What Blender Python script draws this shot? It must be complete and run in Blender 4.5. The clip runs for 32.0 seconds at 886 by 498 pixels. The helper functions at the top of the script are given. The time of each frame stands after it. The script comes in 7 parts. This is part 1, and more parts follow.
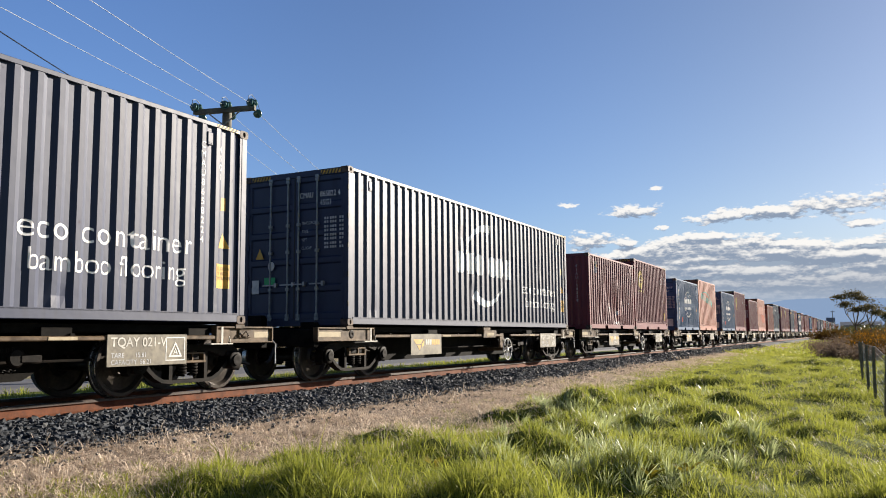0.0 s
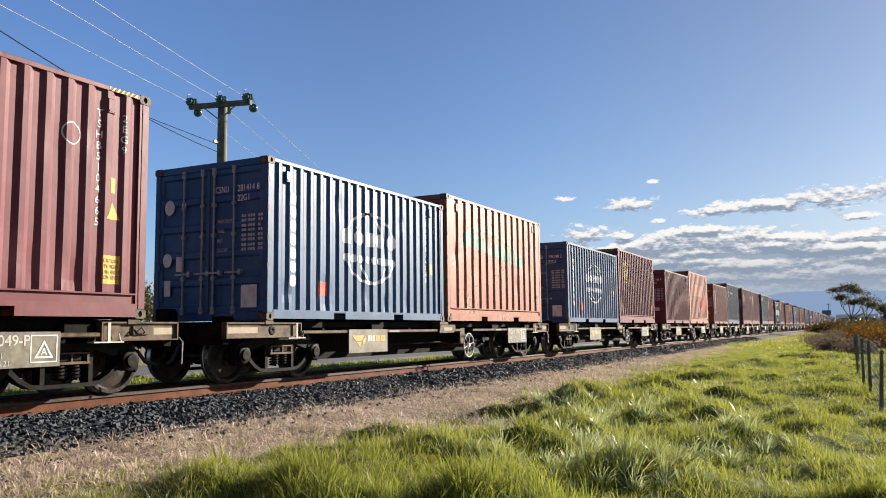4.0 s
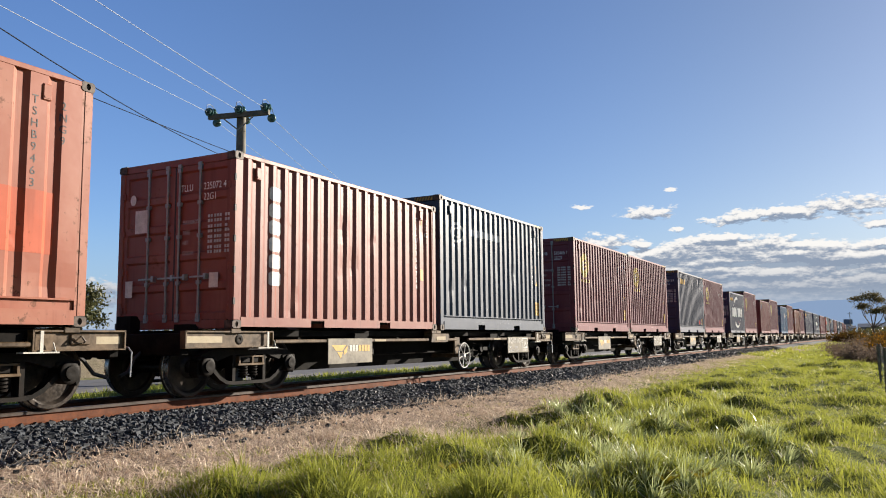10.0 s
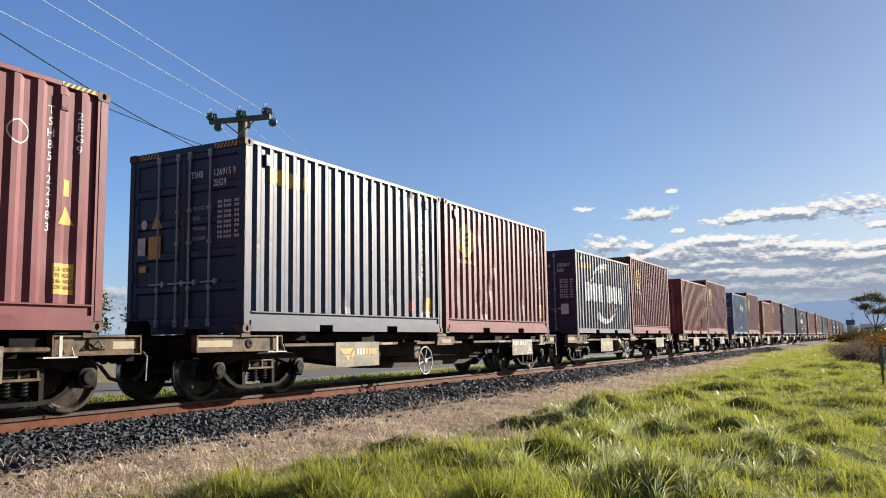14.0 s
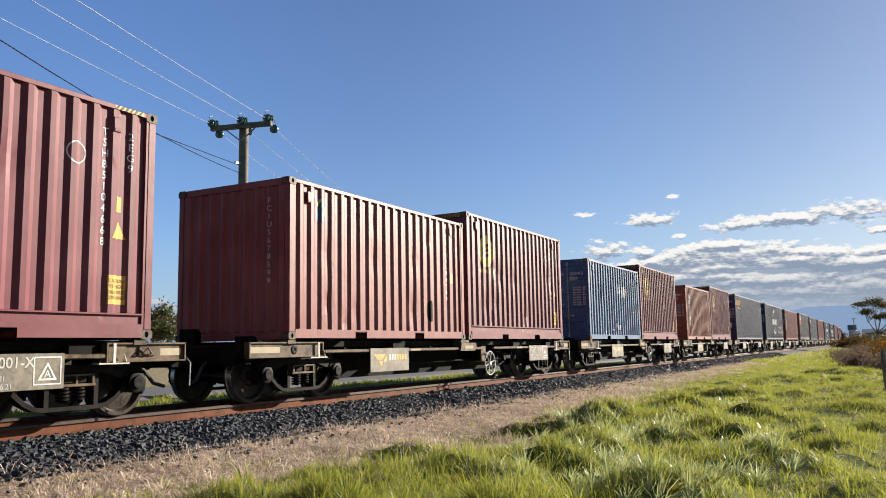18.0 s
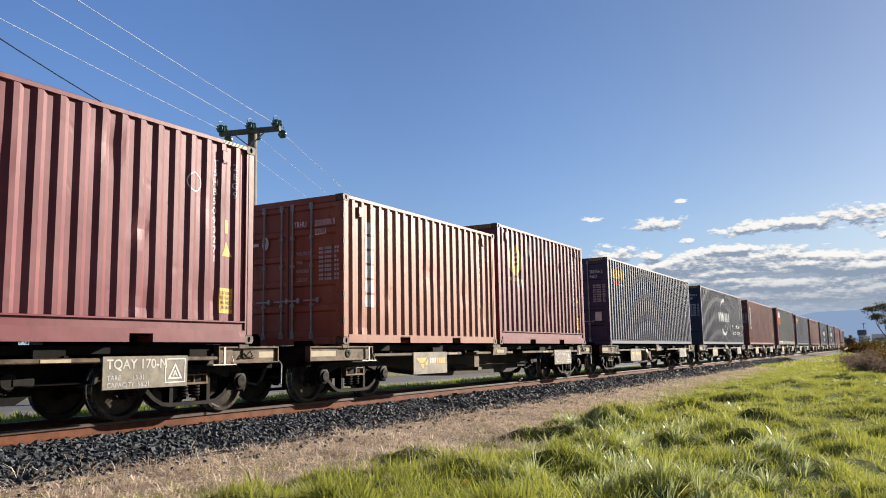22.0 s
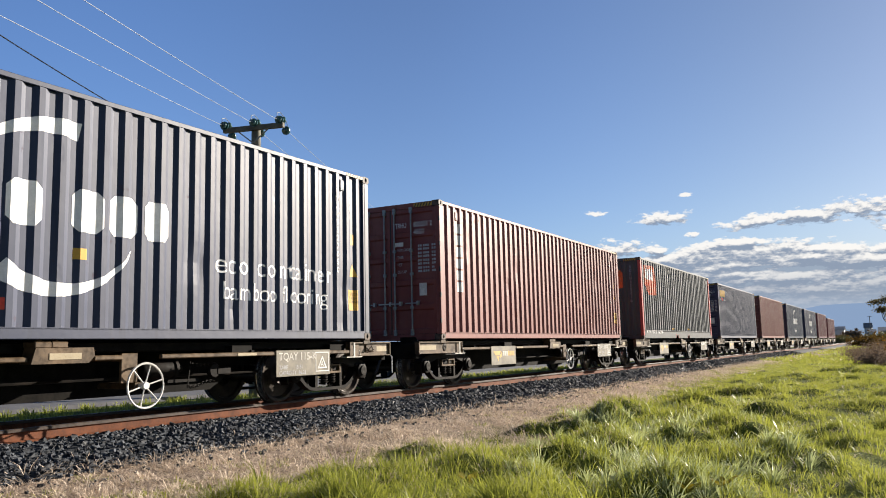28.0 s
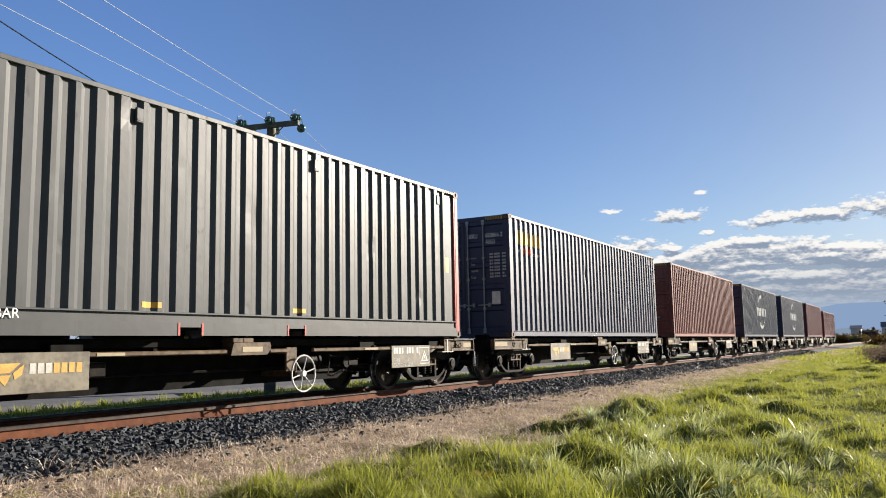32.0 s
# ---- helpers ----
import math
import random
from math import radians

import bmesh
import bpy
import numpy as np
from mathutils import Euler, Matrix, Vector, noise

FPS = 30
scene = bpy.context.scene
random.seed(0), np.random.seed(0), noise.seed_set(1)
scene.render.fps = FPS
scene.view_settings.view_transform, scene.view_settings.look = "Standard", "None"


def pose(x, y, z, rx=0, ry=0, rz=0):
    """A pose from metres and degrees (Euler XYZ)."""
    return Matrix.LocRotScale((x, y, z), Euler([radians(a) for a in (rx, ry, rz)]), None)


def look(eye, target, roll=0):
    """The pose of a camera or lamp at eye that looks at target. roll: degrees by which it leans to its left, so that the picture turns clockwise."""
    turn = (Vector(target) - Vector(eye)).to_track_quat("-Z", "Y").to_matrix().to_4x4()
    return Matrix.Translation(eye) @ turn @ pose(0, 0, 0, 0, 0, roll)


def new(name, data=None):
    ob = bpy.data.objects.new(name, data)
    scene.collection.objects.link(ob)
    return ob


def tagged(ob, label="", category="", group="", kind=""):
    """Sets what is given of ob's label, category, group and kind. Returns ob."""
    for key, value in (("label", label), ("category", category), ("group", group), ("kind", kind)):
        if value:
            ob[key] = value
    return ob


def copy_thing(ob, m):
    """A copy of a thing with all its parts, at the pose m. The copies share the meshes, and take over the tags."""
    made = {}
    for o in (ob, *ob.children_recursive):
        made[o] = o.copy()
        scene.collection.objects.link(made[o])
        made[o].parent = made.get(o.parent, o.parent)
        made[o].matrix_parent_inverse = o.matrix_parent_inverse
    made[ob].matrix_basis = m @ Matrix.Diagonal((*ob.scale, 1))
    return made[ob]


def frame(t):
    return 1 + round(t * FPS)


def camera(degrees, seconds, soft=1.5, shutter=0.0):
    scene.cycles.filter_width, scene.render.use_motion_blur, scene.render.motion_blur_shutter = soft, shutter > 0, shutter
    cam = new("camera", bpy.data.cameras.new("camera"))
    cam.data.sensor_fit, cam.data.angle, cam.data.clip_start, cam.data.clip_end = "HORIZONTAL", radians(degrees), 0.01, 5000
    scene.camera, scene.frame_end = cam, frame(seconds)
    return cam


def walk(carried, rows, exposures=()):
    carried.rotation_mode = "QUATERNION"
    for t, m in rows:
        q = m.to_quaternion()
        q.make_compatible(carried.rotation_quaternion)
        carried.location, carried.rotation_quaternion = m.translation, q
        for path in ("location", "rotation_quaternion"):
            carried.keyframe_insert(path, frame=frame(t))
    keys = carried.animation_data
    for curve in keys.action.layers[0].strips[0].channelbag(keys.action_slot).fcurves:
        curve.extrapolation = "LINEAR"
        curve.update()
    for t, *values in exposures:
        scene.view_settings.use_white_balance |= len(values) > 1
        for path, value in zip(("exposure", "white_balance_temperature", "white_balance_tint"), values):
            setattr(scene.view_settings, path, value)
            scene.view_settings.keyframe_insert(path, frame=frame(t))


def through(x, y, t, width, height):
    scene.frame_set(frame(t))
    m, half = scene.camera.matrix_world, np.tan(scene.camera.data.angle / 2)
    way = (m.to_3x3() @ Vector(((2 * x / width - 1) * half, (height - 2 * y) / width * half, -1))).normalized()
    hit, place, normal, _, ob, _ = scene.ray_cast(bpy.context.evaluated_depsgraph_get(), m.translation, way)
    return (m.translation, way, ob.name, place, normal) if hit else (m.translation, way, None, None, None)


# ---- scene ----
# ------------------------------------------------------------------ camera
# World: x along the track, y to its far side, z up from the rail head.
EYE = (0.0, -9.325, 0.754)
# seconds, eye's drift in metres, yaw from the track, pitch and roll in degrees
PATH = [
    (0.0, 0.000, -0.000, -0.000, 27.258, 6.200, -0.536),
    (0.5, -0.000, -0.017, 0.011, 27.330, 6.139, -0.575),
    (1.0, -0.000, -0.019, 0.021, 27.403, 6.055, -0.522),
    (1.5, -0.003, -0.022, 0.022, 27.516, 6.027, -0.533),
    (2.0, 0.003, -0.030, 0.037, 27.620, 5.843, -0.633),
    (2.5, 0.004, -0.022, 0.023, 27.497, 5.831, -0.667),
    (3.0, 0.006, -0.020, 0.018, 27.272, 5.733, -0.691),
    (3.5, 0.007, -0.009, 0.026, 27.025, 5.680, -0.634),
    (5.5, 0.014, -0.018, 0.031, 27.420, 6.079, -0.760),
    (6.0, 0.016, -0.014, 0.024, 27.686, 6.213, -0.781),
    (6.5, 0.008, -0.016, 0.026, 28.016, 6.308, -0.773),
    (7.0, 0.002, -0.012, 0.024, 28.280, 6.440, -0.693),
    (7.5, 0.001, -0.007, 0.032, 28.395, 6.469, -0.665),
    (8.0, -0.003, -0.002, 0.024, 28.358, 6.546, -0.672),
    (8.5, 0.001, -0.007, 0.030, 28.319, 6.475, -0.676),
    (9.0, 0.001, -0.008, 0.031, 28.267, 6.414, -0.671),
    (9.5, -0.002, -0.005, 0.034, 28.249, 6.359, -0.635),
    (10.0, -0.003, -0.002, 0.029, 28.237, 6.373, -0.615),
    (10.5, -0.002, -0.005, 0.028, 28.193, 6.385, -0.636),
    (11.0, -0.006, -0.012, 0.024, 28.144, 6.413, -0.725),
    (11.5, -0.017, -0.009, 0.027, 28.072, 6.354, -0.754),
    (12.0, -0.036, -0.022, 0.018, 28.064, 6.422, -0.966),
    (12.5, -0.026, -0.004, 0.032, 28.119, 6.313, -0.840),
    (13.0, -0.020, -0.004, 0.027, 28.194, 6.369, -0.848),
    (13.5, -0.021, -0.007, 0.029, 28.256, 6.465, -0.897),
    (14.0, -0.026, -0.011, 0.032, 28.335, 6.571, -0.937),
    (14.5, -0.027, -0.006, 0.035, 28.415, 6.700, -0.999),
    (16.5, -0.038, 0.011, 0.031, 28.479, 6.925, -0.908),
    (17.0, -0.040, 0.007, 0.037, 28.417, 6.903, -0.926),
    (17.5, -0.045, 0.006, 0.034, 28.346, 6.957, -0.951),
    (18.0, -0.032, -0.009, 0.044, 28.402, 6.984, -1.036),
    (18.5, -0.038, -0.006, 0.042, 28.453, 7.055, -1.063),
    (19.0, -0.045, -0.002, 0.042, 28.520, 7.131, -1.079),
    (19.5, -0.046, -0.006, 0.038, 28.605, 7.211, -1.049),
    (20.0, -0.034, -0.005, 0.053, 28.673, 7.135, -0.932),
    (20.5, -0.034, -0.005, 0.042, 28.732, 7.227, -0.953),
    (21.0, -0.037, -0.003, 0.037, 28.835, 7.252, -0.897),
    (21.5, -0.047, 0.008, 0.037, 28.868, 7.289, -0.914),
    (22.0, -0.046, 0.000, 0.036, 28.937, 7.339, -1.010),
    (22.5, -0.048, 0.006, 0.042, 28.940, 7.340, -1.087),
    (23.0, -0.042, 0.003, 0.042, 29.032, 7.301, -1.186),
    (23.5, -0.044, 0.003, 0.045, 29.104, 7.169, -1.257),
    (24.0, -0.042, 0.001, 0.039, 29.199, 7.044, -1.254),
    (24.5, -0.042, 0.001, 0.037, 29.248, 6.948, -1.205),
    (25.0, -0.049, -0.003, 0.037, 29.241, 6.916, -1.184),
    (25.5, -0.046, 0.003, 0.043, 29.188, 6.894, -1.193),
    (27.5, -0.042, 0.004, 0.042, 29.194, 6.979, -1.305),
    (28.0, -0.040, -0.004, 0.040, 29.266, 7.014, -1.324),
    (28.5, -0.040, -0.003, 0.039, 29.391, 7.035, -1.247),
    (29.0, -0.040, 0.014, 0.021, 29.502, 7.079, -1.113),
    (29.5, -0.046, 0.014, 0.041, 29.617, 6.896, -1.049),
    (30.0, -0.044, 0.013, 0.040, 29.684, 6.833, -0.977),
    (30.5, -0.047, 0.020, 0.040, 29.689, 6.819, -0.938),
    (31.0, -0.048, 0.021, 0.039, 29.759, 6.836, -0.974),
    (31.5, -0.053, 0.016, 0.036, 29.955, 6.880, -1.021),
    (32.0, -0.060, 0.014, 0.042, 30.242, 6.857, -1.096),
]
cam = camera(57.62, 32.0, soft=1.0)


def view(row):
    t, dx, dy, dz, yaw, pitch, roll = row
    eye = (EYE[0] + dx, EYE[1] + dy, EYE[2] + dz)
    a, b = radians(yaw), radians(pitch)
    way = (math.cos(a) * math.cos(b), math.sin(a) * math.cos(b), math.sin(b))
    return t, look(eye, [e + 10 * w for e, w in zip(eye, way)], roll)


walk(cam, [view(row) for row in PATH], [(0.0, 1.29), (32.0, 1.29)])

# ------------------------------------------------------------------ sun, sky and clouds
SUN_AZ, SUN_EL = -28.0, 19.0
sun = new("sun", bpy.data.lights.new("sun", "SUN"))
sun.data.energy, sun.data.angle, sun.data.color = 5.0, radians(0.6), (1.0, 0.90, 0.77)
sun.matrix_world = look((100 * math.cos(radians(SUN_AZ)), 100 * math.sin(radians(SUN_AZ)), 100 * math.tan(radians(SUN_EL))), (0, 0, 0))


class Nodes:
    """Short hand for building a node tree."""

    def __init__(self, tree):
        self.tree = tree
        tree.nodes.clear()

    def add(self, kind, **inputs):
        node = self.tree.nodes.new(kind)
        for key, value in inputs.items():
            self.put(node, key, value)
        return node

    def put(self, node, key, value):
        socket = node.inputs[int(key[1:])] if key[0] == "i" and key[1:].isdigit() else node.inputs[key.replace("_", " ")]
        if isinstance(value, bpy.types.NodeSocket):
            self.tree.links.new(value, socket)
        else:
            socket.default_value = value

    def math(self, op, a, b=0.0, c=0.0, clamp=False):
        node = self.add("ShaderNodeMath", i0=a, i1=b)
        node.operation, node.use_clamp = op, clamp
        if op in ("MULTIPLY_ADD", "SMOOTH_MIN", "SMOOTH_MAX"):
            self.put(node, "i2", c)
        return node.outputs[0]

    def ramp(self, value, lo, hi, a=0.0, b=1.0):
        node = self.add("ShaderNodeMapRange", i0=value, i1=lo, i2=hi, i3=a, i4=b)
        node.interpolation_type = "SMOOTHSTEP"
        return node.outputs[0]

    def mix(self, factor, a, b, kind="MIX"):
        node = self.add("ShaderNodeMix")
        node.data_type, node.blend_type = "RGBA", kind
        self.put(node, "i0", factor)
        for index, value in ((6, a), (7, b)):
            if isinstance(value, bpy.types.NodeSocket):
                self.tree.links.new(value, node.inputs[index])
            else:
                node.inputs[index].default_value = (*value, 1.0)
        return node.outputs[2]

    def noise(self, vector, scale, detail=4.0, rough=0.55):
        node = self.add("ShaderNodeTexNoise", Vector=vector, Scale=scale, Detail=detail, Roughness=rough)
        return node.outputs[0]

    def xyz(self, x, y, z):
        return self.add("ShaderNodeCombineXYZ", i0=x, i1=y, i2=z).outputs[0]


def make_world():
    world = bpy.data.worlds.new("sky")
    scene.world = world
    world.use_nodes = True
    n = Nodes(world.node_tree)
    sky = n.add("ShaderNodeTexSky")
    sky.sky_type, sky.sun_disc, sky.sun_elevation, sky.sun_rotation = "NISHITA", False, radians(SUN_EL), radians(90 - SUN_AZ)
    sky.air_density, sky.dust_density, sky.ozone_density = 1.0, 0.35, 3.5
    way = n.add("ShaderNodeSeparateXYZ", i0=n.add("ShaderNodeTexCoord").outputs["Generated"])
    x, y, z = way.outputs
    az = n.math("MULTIPLY", n.math("ARCTAN2", y, x), 57.2958)
    el = n.math("MULTIPLY", n.math("ARCSINE", z), 57.2958)
    # top of the cloud bank in degrees, by bearing
    edge = n.add("ShaderNodeValToRGB", i0=n.math("DIVIDE", n.math("ADD", az, 60.0), 120.0))
    steps = ((-60, 5.0), (-20, 6.4), (-2, 6.3), (0.5, 6.1), (4, 6.45), (6.5, 6.6), (9.5, 7.0), (12, 6.7), (15, 5.9), (18, 4.9), (24, 3.2), (34, 1.0))
    ramp = edge.color_ramp
    while len(ramp.elements) < len(steps):
        ramp.elements.new(0.5)
    for spot, (a0, top) in zip(ramp.elements, steps):
        spot.position, spot.color = (a0 + 60) / 120, (top / 10, top / 10, top / 10, 1)
    roof = n.math("MULTIPLY", edge.outputs[0], 10.0)

    def clouds(up):
        """How thick the cloud is, some degrees above the line of sight."""
        e = n.math("ADD", el, up)
        place = n.xyz(n.math("MULTIPLY", az, 0.42), n.math("MULTIPLY", e, 0.95), 3.7)
        wisp, fine = n.noise(place, 1.0, 8.0, 0.62), n.noise(place, 3.4, 6.0, 0.6)
        puff = n.math("ADD", n.math("MULTIPLY", n.math("SUBTRACT", wisp, 0.5), 2.6), n.math("MULTIPLY", n.math("SUBTRACT", fine, 0.5), 2.2))
        body = n.math("MULTIPLY", az, 0.0)
        body = n.math("SUBTRACT", body, 3.0)
        # az, el, half width, half height in degrees
        for a0, e0, w, h in ((13.8, 8.5, 2.3, 0.55), (8.2, 7.9, 2.6, 0.42), (4.6, 8.05, 3.4, 0.62), (0.4, 8.15, 3.6, 0.78), (-4.0, 8.4, 4.2, 1.0), (-10.0, 8.6, 6.0, 1.2),
                             (16.9, 6.55, 2.1, 0.60), (18.2, 9.1, 0.8, 0.22), (11.8, 7.25, 0.6, 0.24), (12.2, 10.0, 0.45, 0.16), (-0.8, 6.9, 1.4, 0.26), (14.4, 6.35, 1.1, 0.36),
                             (53.0, 3.2, 7.0, 0.95), (40.0, 2.8, 7.0, 0.7), (66.0, 3.5, 8.0, 1.1), (-30.0, 8.0, 12.0, 2.0)):
            u = n.math("DIVIDE", n.math("SUBTRACT", az, a0), w)
            v = n.math("DIVIDE", n.math("SUBTRACT", e, e0), h)
            d = n.math("SUBTRACT", 1.0, n.math("SQRT", n.math("ADD", n.math("MULTIPLY", u, u), n.math("MULTIPLY", v, v))))
            body = n.math("SMOOTH_MAX", body, d, 0.15)
        streak = n.noise(n.xyz(n.math("MULTIPLY", az, 0.15), n.math("MULTIPLY", e, 1.15), 8.1), 1.0, 5.0, 0.55)
        bank = n.math("MINIMUM", n.math("MULTIPLY", n.math("SUBTRACT", roof, e), 1.5), 0.75)
        bank = n.math("ADD", bank, n.math("MULTIPLY", n.math("SUBTRACT", streak, 0.5), 2.6))
        inside = n.ramp(n.math("SUBTRACT", roof, e), 0.0, 1.0)
        body = n.math("MAXIMUM", n.math("MAXIMUM", body, bank), -1.4)
        return n.math("ADD", body, n.math("MULTIPLY", puff, n.math("SUBTRACT", 1.0, n.math("MULTIPLY", inside, 0.35)))), inside

    field, inside = clouds(0.0)
    above, _ = clouds(0.32)
    cover = n.math("MAXIMUM", n.ramp(field, 0.0, 0.45), n.math("MULTIPLY", inside, 0.82))
    # tops thinning upwards catch the sun, bases under thick cloud stay grey
    lit = n.ramp(n.math("SUBTRACT", n.math("SUBTRACT", field, above), n.math("MULTIPLY", above, 0.24)), -0.50, 0.55)
    low = n.ramp(el, 2.2, 5.6, 0.22, 1.0)
    tone = n.mix(n.math("MULTIPLY", lit, low), (2.55, 3.15, 4.2), (9.6, 9.3, 8.9))
    haze = n.ramp(el, 0.0, 9.0, 0.50, 0.0)
    clear = n.mix(n.ramp(az, 28.0, 58.0), n.mix(n.ramp(az, 0.0, 28.0), (1.09, 0.98, 1.00), (1.03, 1.03, 1.20)), (1.28, 1.40, 1.74))
    # deeper blue opposite the sun, dimmed out of view to cut the fill light
    turn = n.math("ABSOLUTE", n.math("SUBTRACT", az, SUN_AZ + 180.0))
    turn = n.math("MINIMUM", turn, n.math("ABSOLUTE", n.math("ADD", n.math("SUBTRACT", az, SUN_AZ + 180.0), 360.0)))
    clear = n.mix(n.ramp(turn, 85.0, 55.0), clear, (0.62, 0.68, 0.80))
    blue = n.mix(1.0, sky.outputs[0], clear, "MULTIPLY")
    air = n.mix(haze, blue, n.mix(n.ramp(turn, 85.0, 55.0), (3.2, 4.4, 6.6), (1.9, 2.8, 4.4)))
    colour = n.mix(n.math("MULTIPLY", cover, 0.95), air, tone)
    colour = n.mix(n.ramp(el, 3.4, 1.4, 0.0, 0.70), colour, (4.3, 5.2, 6.5))
    colour = n.mix(1.0, colour, (0.845, 0.845, 0.845), "MULTIPLY")
    back = n.add("ShaderNodeBackground", Color=colour, Strength=0.05)
    n.add("ShaderNodeOutputWorld", Surface=back.outputs[0])


make_world()

# ------------------------------------------------------------------ materials
MATS = {}


def base_material(name, rough=0.6, metal=0.0):
    mat = bpy.data.materials.new(name)
    mat.use_nodes = True
    n = Nodes(mat.node_tree)
    shader = n.add("ShaderNodeBsdfPrincipled", Roughness=rough, Metallic=metal)
    n.add("ShaderNodeOutputMaterial", Surface=shader.outputs[0])
    return mat, n, shader


def bump(n, shader, height, strength=0.3, distance=0.01):
    node = n.add("ShaderNodeBump", Strength=strength, Distance=distance, Height=height)
    n.put(shader, "Normal", node.outputs[0])


def paint(name, colour, rust=0.35, fade=0.25, rough=0.42, faded=None, rust_colour=(0.12, 0.045, 0.02), gloss=0.5):
    """Weathered enamel on sheet steel: faded patches, streaks, rust specks and shallow dents."""
    if name in MATS:
        return MATS[name]
    mat, n, shader = base_material(name, rough)
    n.put(shader, "Specular IOR Level", gloss)
    where = n.add("ShaderNodeTexCoord").outputs["Object"]
    apart = n.add("ShaderNodeObjectInfo").outputs["Random"]
    sep = n.add("ShaderNodeSeparateXYZ", i0=where)
    shift = n.math("MULTIPLY", apart, 37.0)
    place = n.xyz(n.math("ADD", sep.outputs[0], shift), sep.outputs[1], sep.outputs[2])
    streak = n.xyz(n.math("MULTIPLY", n.math("ADD", sep.outputs[0], shift), 7.0), n.math("MULTIPLY", sep.outputs[1], 7.0), n.math("MULTIPLY", sep.outputs[2], 0.5))
    big = n.noise(place, 0.9, 5.0)
    run = n.noise(streak, 1.0, 4.0)
    speck = n.noise(place, 9.0, 6.0, 0.7)
    pale = faded or tuple(min(1.0, c * 1.3 + 0.006) for c in colour)
    tint = n.mix(n.math("MULTIPLY", n.ramp(big, 0.35, 0.7), fade * 2.0, clamp=True), colour, pale)
    tint = n.mix(n.ramp(run, 0.52, 0.75, 0.0, 0.55), tint, tuple(c * 0.62 for c in colour))
    spots = n.ramp(n.math("ADD", n.math("MULTIPLY", big, 0.45), n.math("MULTIPLY", speck, 0.75)), 0.74 - 0.13 * rust, 0.80 - 0.1 * rust)
    tint = n.mix(n.math("MULTIPLY", spots, min(1.0, rust * 1.6)), tint, rust_colour)
    n.put(shader, "Base Color", tint)
    n.put(shader, "Roughness", n.ramp(n.math("ADD", n.math("MULTIPLY", run, 0.5), n.math("MULTIPLY", spots, 0.5)), 0.15, 0.75, rough, rough + 0.22))
    dent = n.noise(place, 2.3, 3.0)
    knock = n.ramp(n.noise(place, 2.6, 2.0), 0.66, 0.80)
    bump(n, shader, n.math("ADD", n.math("SUBTRACT", dent, n.math("MULTIPLY", knock, 0.5)), n.math("MULTIPLY", speck, 0.05)), 0.32, 0.016)
    MATS[name] = mat
    return mat


def simple(name, colour, rough=0.6, metal=0.0, vary=0.25, scale=6.0, relief=0.25, depth=0.006, second=None, gloss=0.5):
    """A plain surface with mottling at two scales and fine relief."""
    if name in MATS:
        return MATS[name]
    mat, n, shader = base_material(name, rough, metal)
    n.put(shader, "Specular IOR Level", gloss)
    where = n.add("ShaderNodeTexCoord").outputs["Object"]
    a, b = n.noise(where, scale, 5.0), n.noise(where, scale * 6.0, 4.0, 0.65)
    both = n.math("ADD", n.math("MULTIPLY", a, 0.6), n.math("MULTIPLY", b, 0.4))
    dark = tuple(c * (1 - vary) for c in colour)
    light = second or tuple(min(1.0, c * (1 + vary)) for c in colour)
    n.put(shader, "Base Color", n.mix(n.ramp(both, 0.36, 0.66), dark, light))
    n.put(shader, "Roughness", n.ramp(b, 0.3, 0.7, max(0.03, rough - 0.1), min(1.0, rough + 0.12)))
    if relief:
        bump(n, shader, both, relief, depth)
    MATS[name] = mat
    return mat


def leafy(name, low, high, through=0.45, rough=0.5, gloss=0.22):
    """Foliage: colour differs from blade to blade, and light comes through."""
    if name in MATS:
        return MATS[name]
    mat = bpy.data.materials.new(name)
    mat.use_nodes = True
    n = Nodes(mat.node_tree)
    part_of = n.add("ShaderNodeNewGeometry").outputs["Random Per Island"]
    where = n.add("ShaderNodeTexCoord").outputs["Object"]
    patch = n.noise(where, 0.55, 3.0)
    clump = n.noise(where, 3.1, 3.0)
    mixed = n.math("ADD", n.math("MULTIPLY", part_of, 0.50), n.math("ADD", n.math("MULTIPLY", n.ramp(patch, 0.3, 0.7), 0.22), n.math("MULTIPLY", n.ramp(clump, 0.34, 0.66), 0.28)))
    colour = n.mix(mixed, low, high)
    face = n.add("ShaderNodeBsdfPrincipled", Base_Color=colour, Roughness=rough, Specular_IOR_Level=gloss)
    glow = n.add("ShaderNodeBsdfTranslucent", Color=n.mix(0.5, colour, high))
    mix = n.add("ShaderNodeMixShader", i0=through, i1=face.outputs[0], i2=glow.outputs[0])
    n.add("ShaderNodeOutputMaterial", Surface=mix.outputs[0])
    MATS[name] = mat
    return mat


def glowing(name, colour, strength=1.0):
    mat = bpy.data.materials.new(name)
    mat.use_nodes = True
    n = Nodes(mat.node_tree)
    light = n.add("ShaderNodeEmission", Color=(*colour, 1.0), Strength=strength)
    n.add("ShaderNodeOutputMaterial", Surface=light.outputs[0])
    return mat


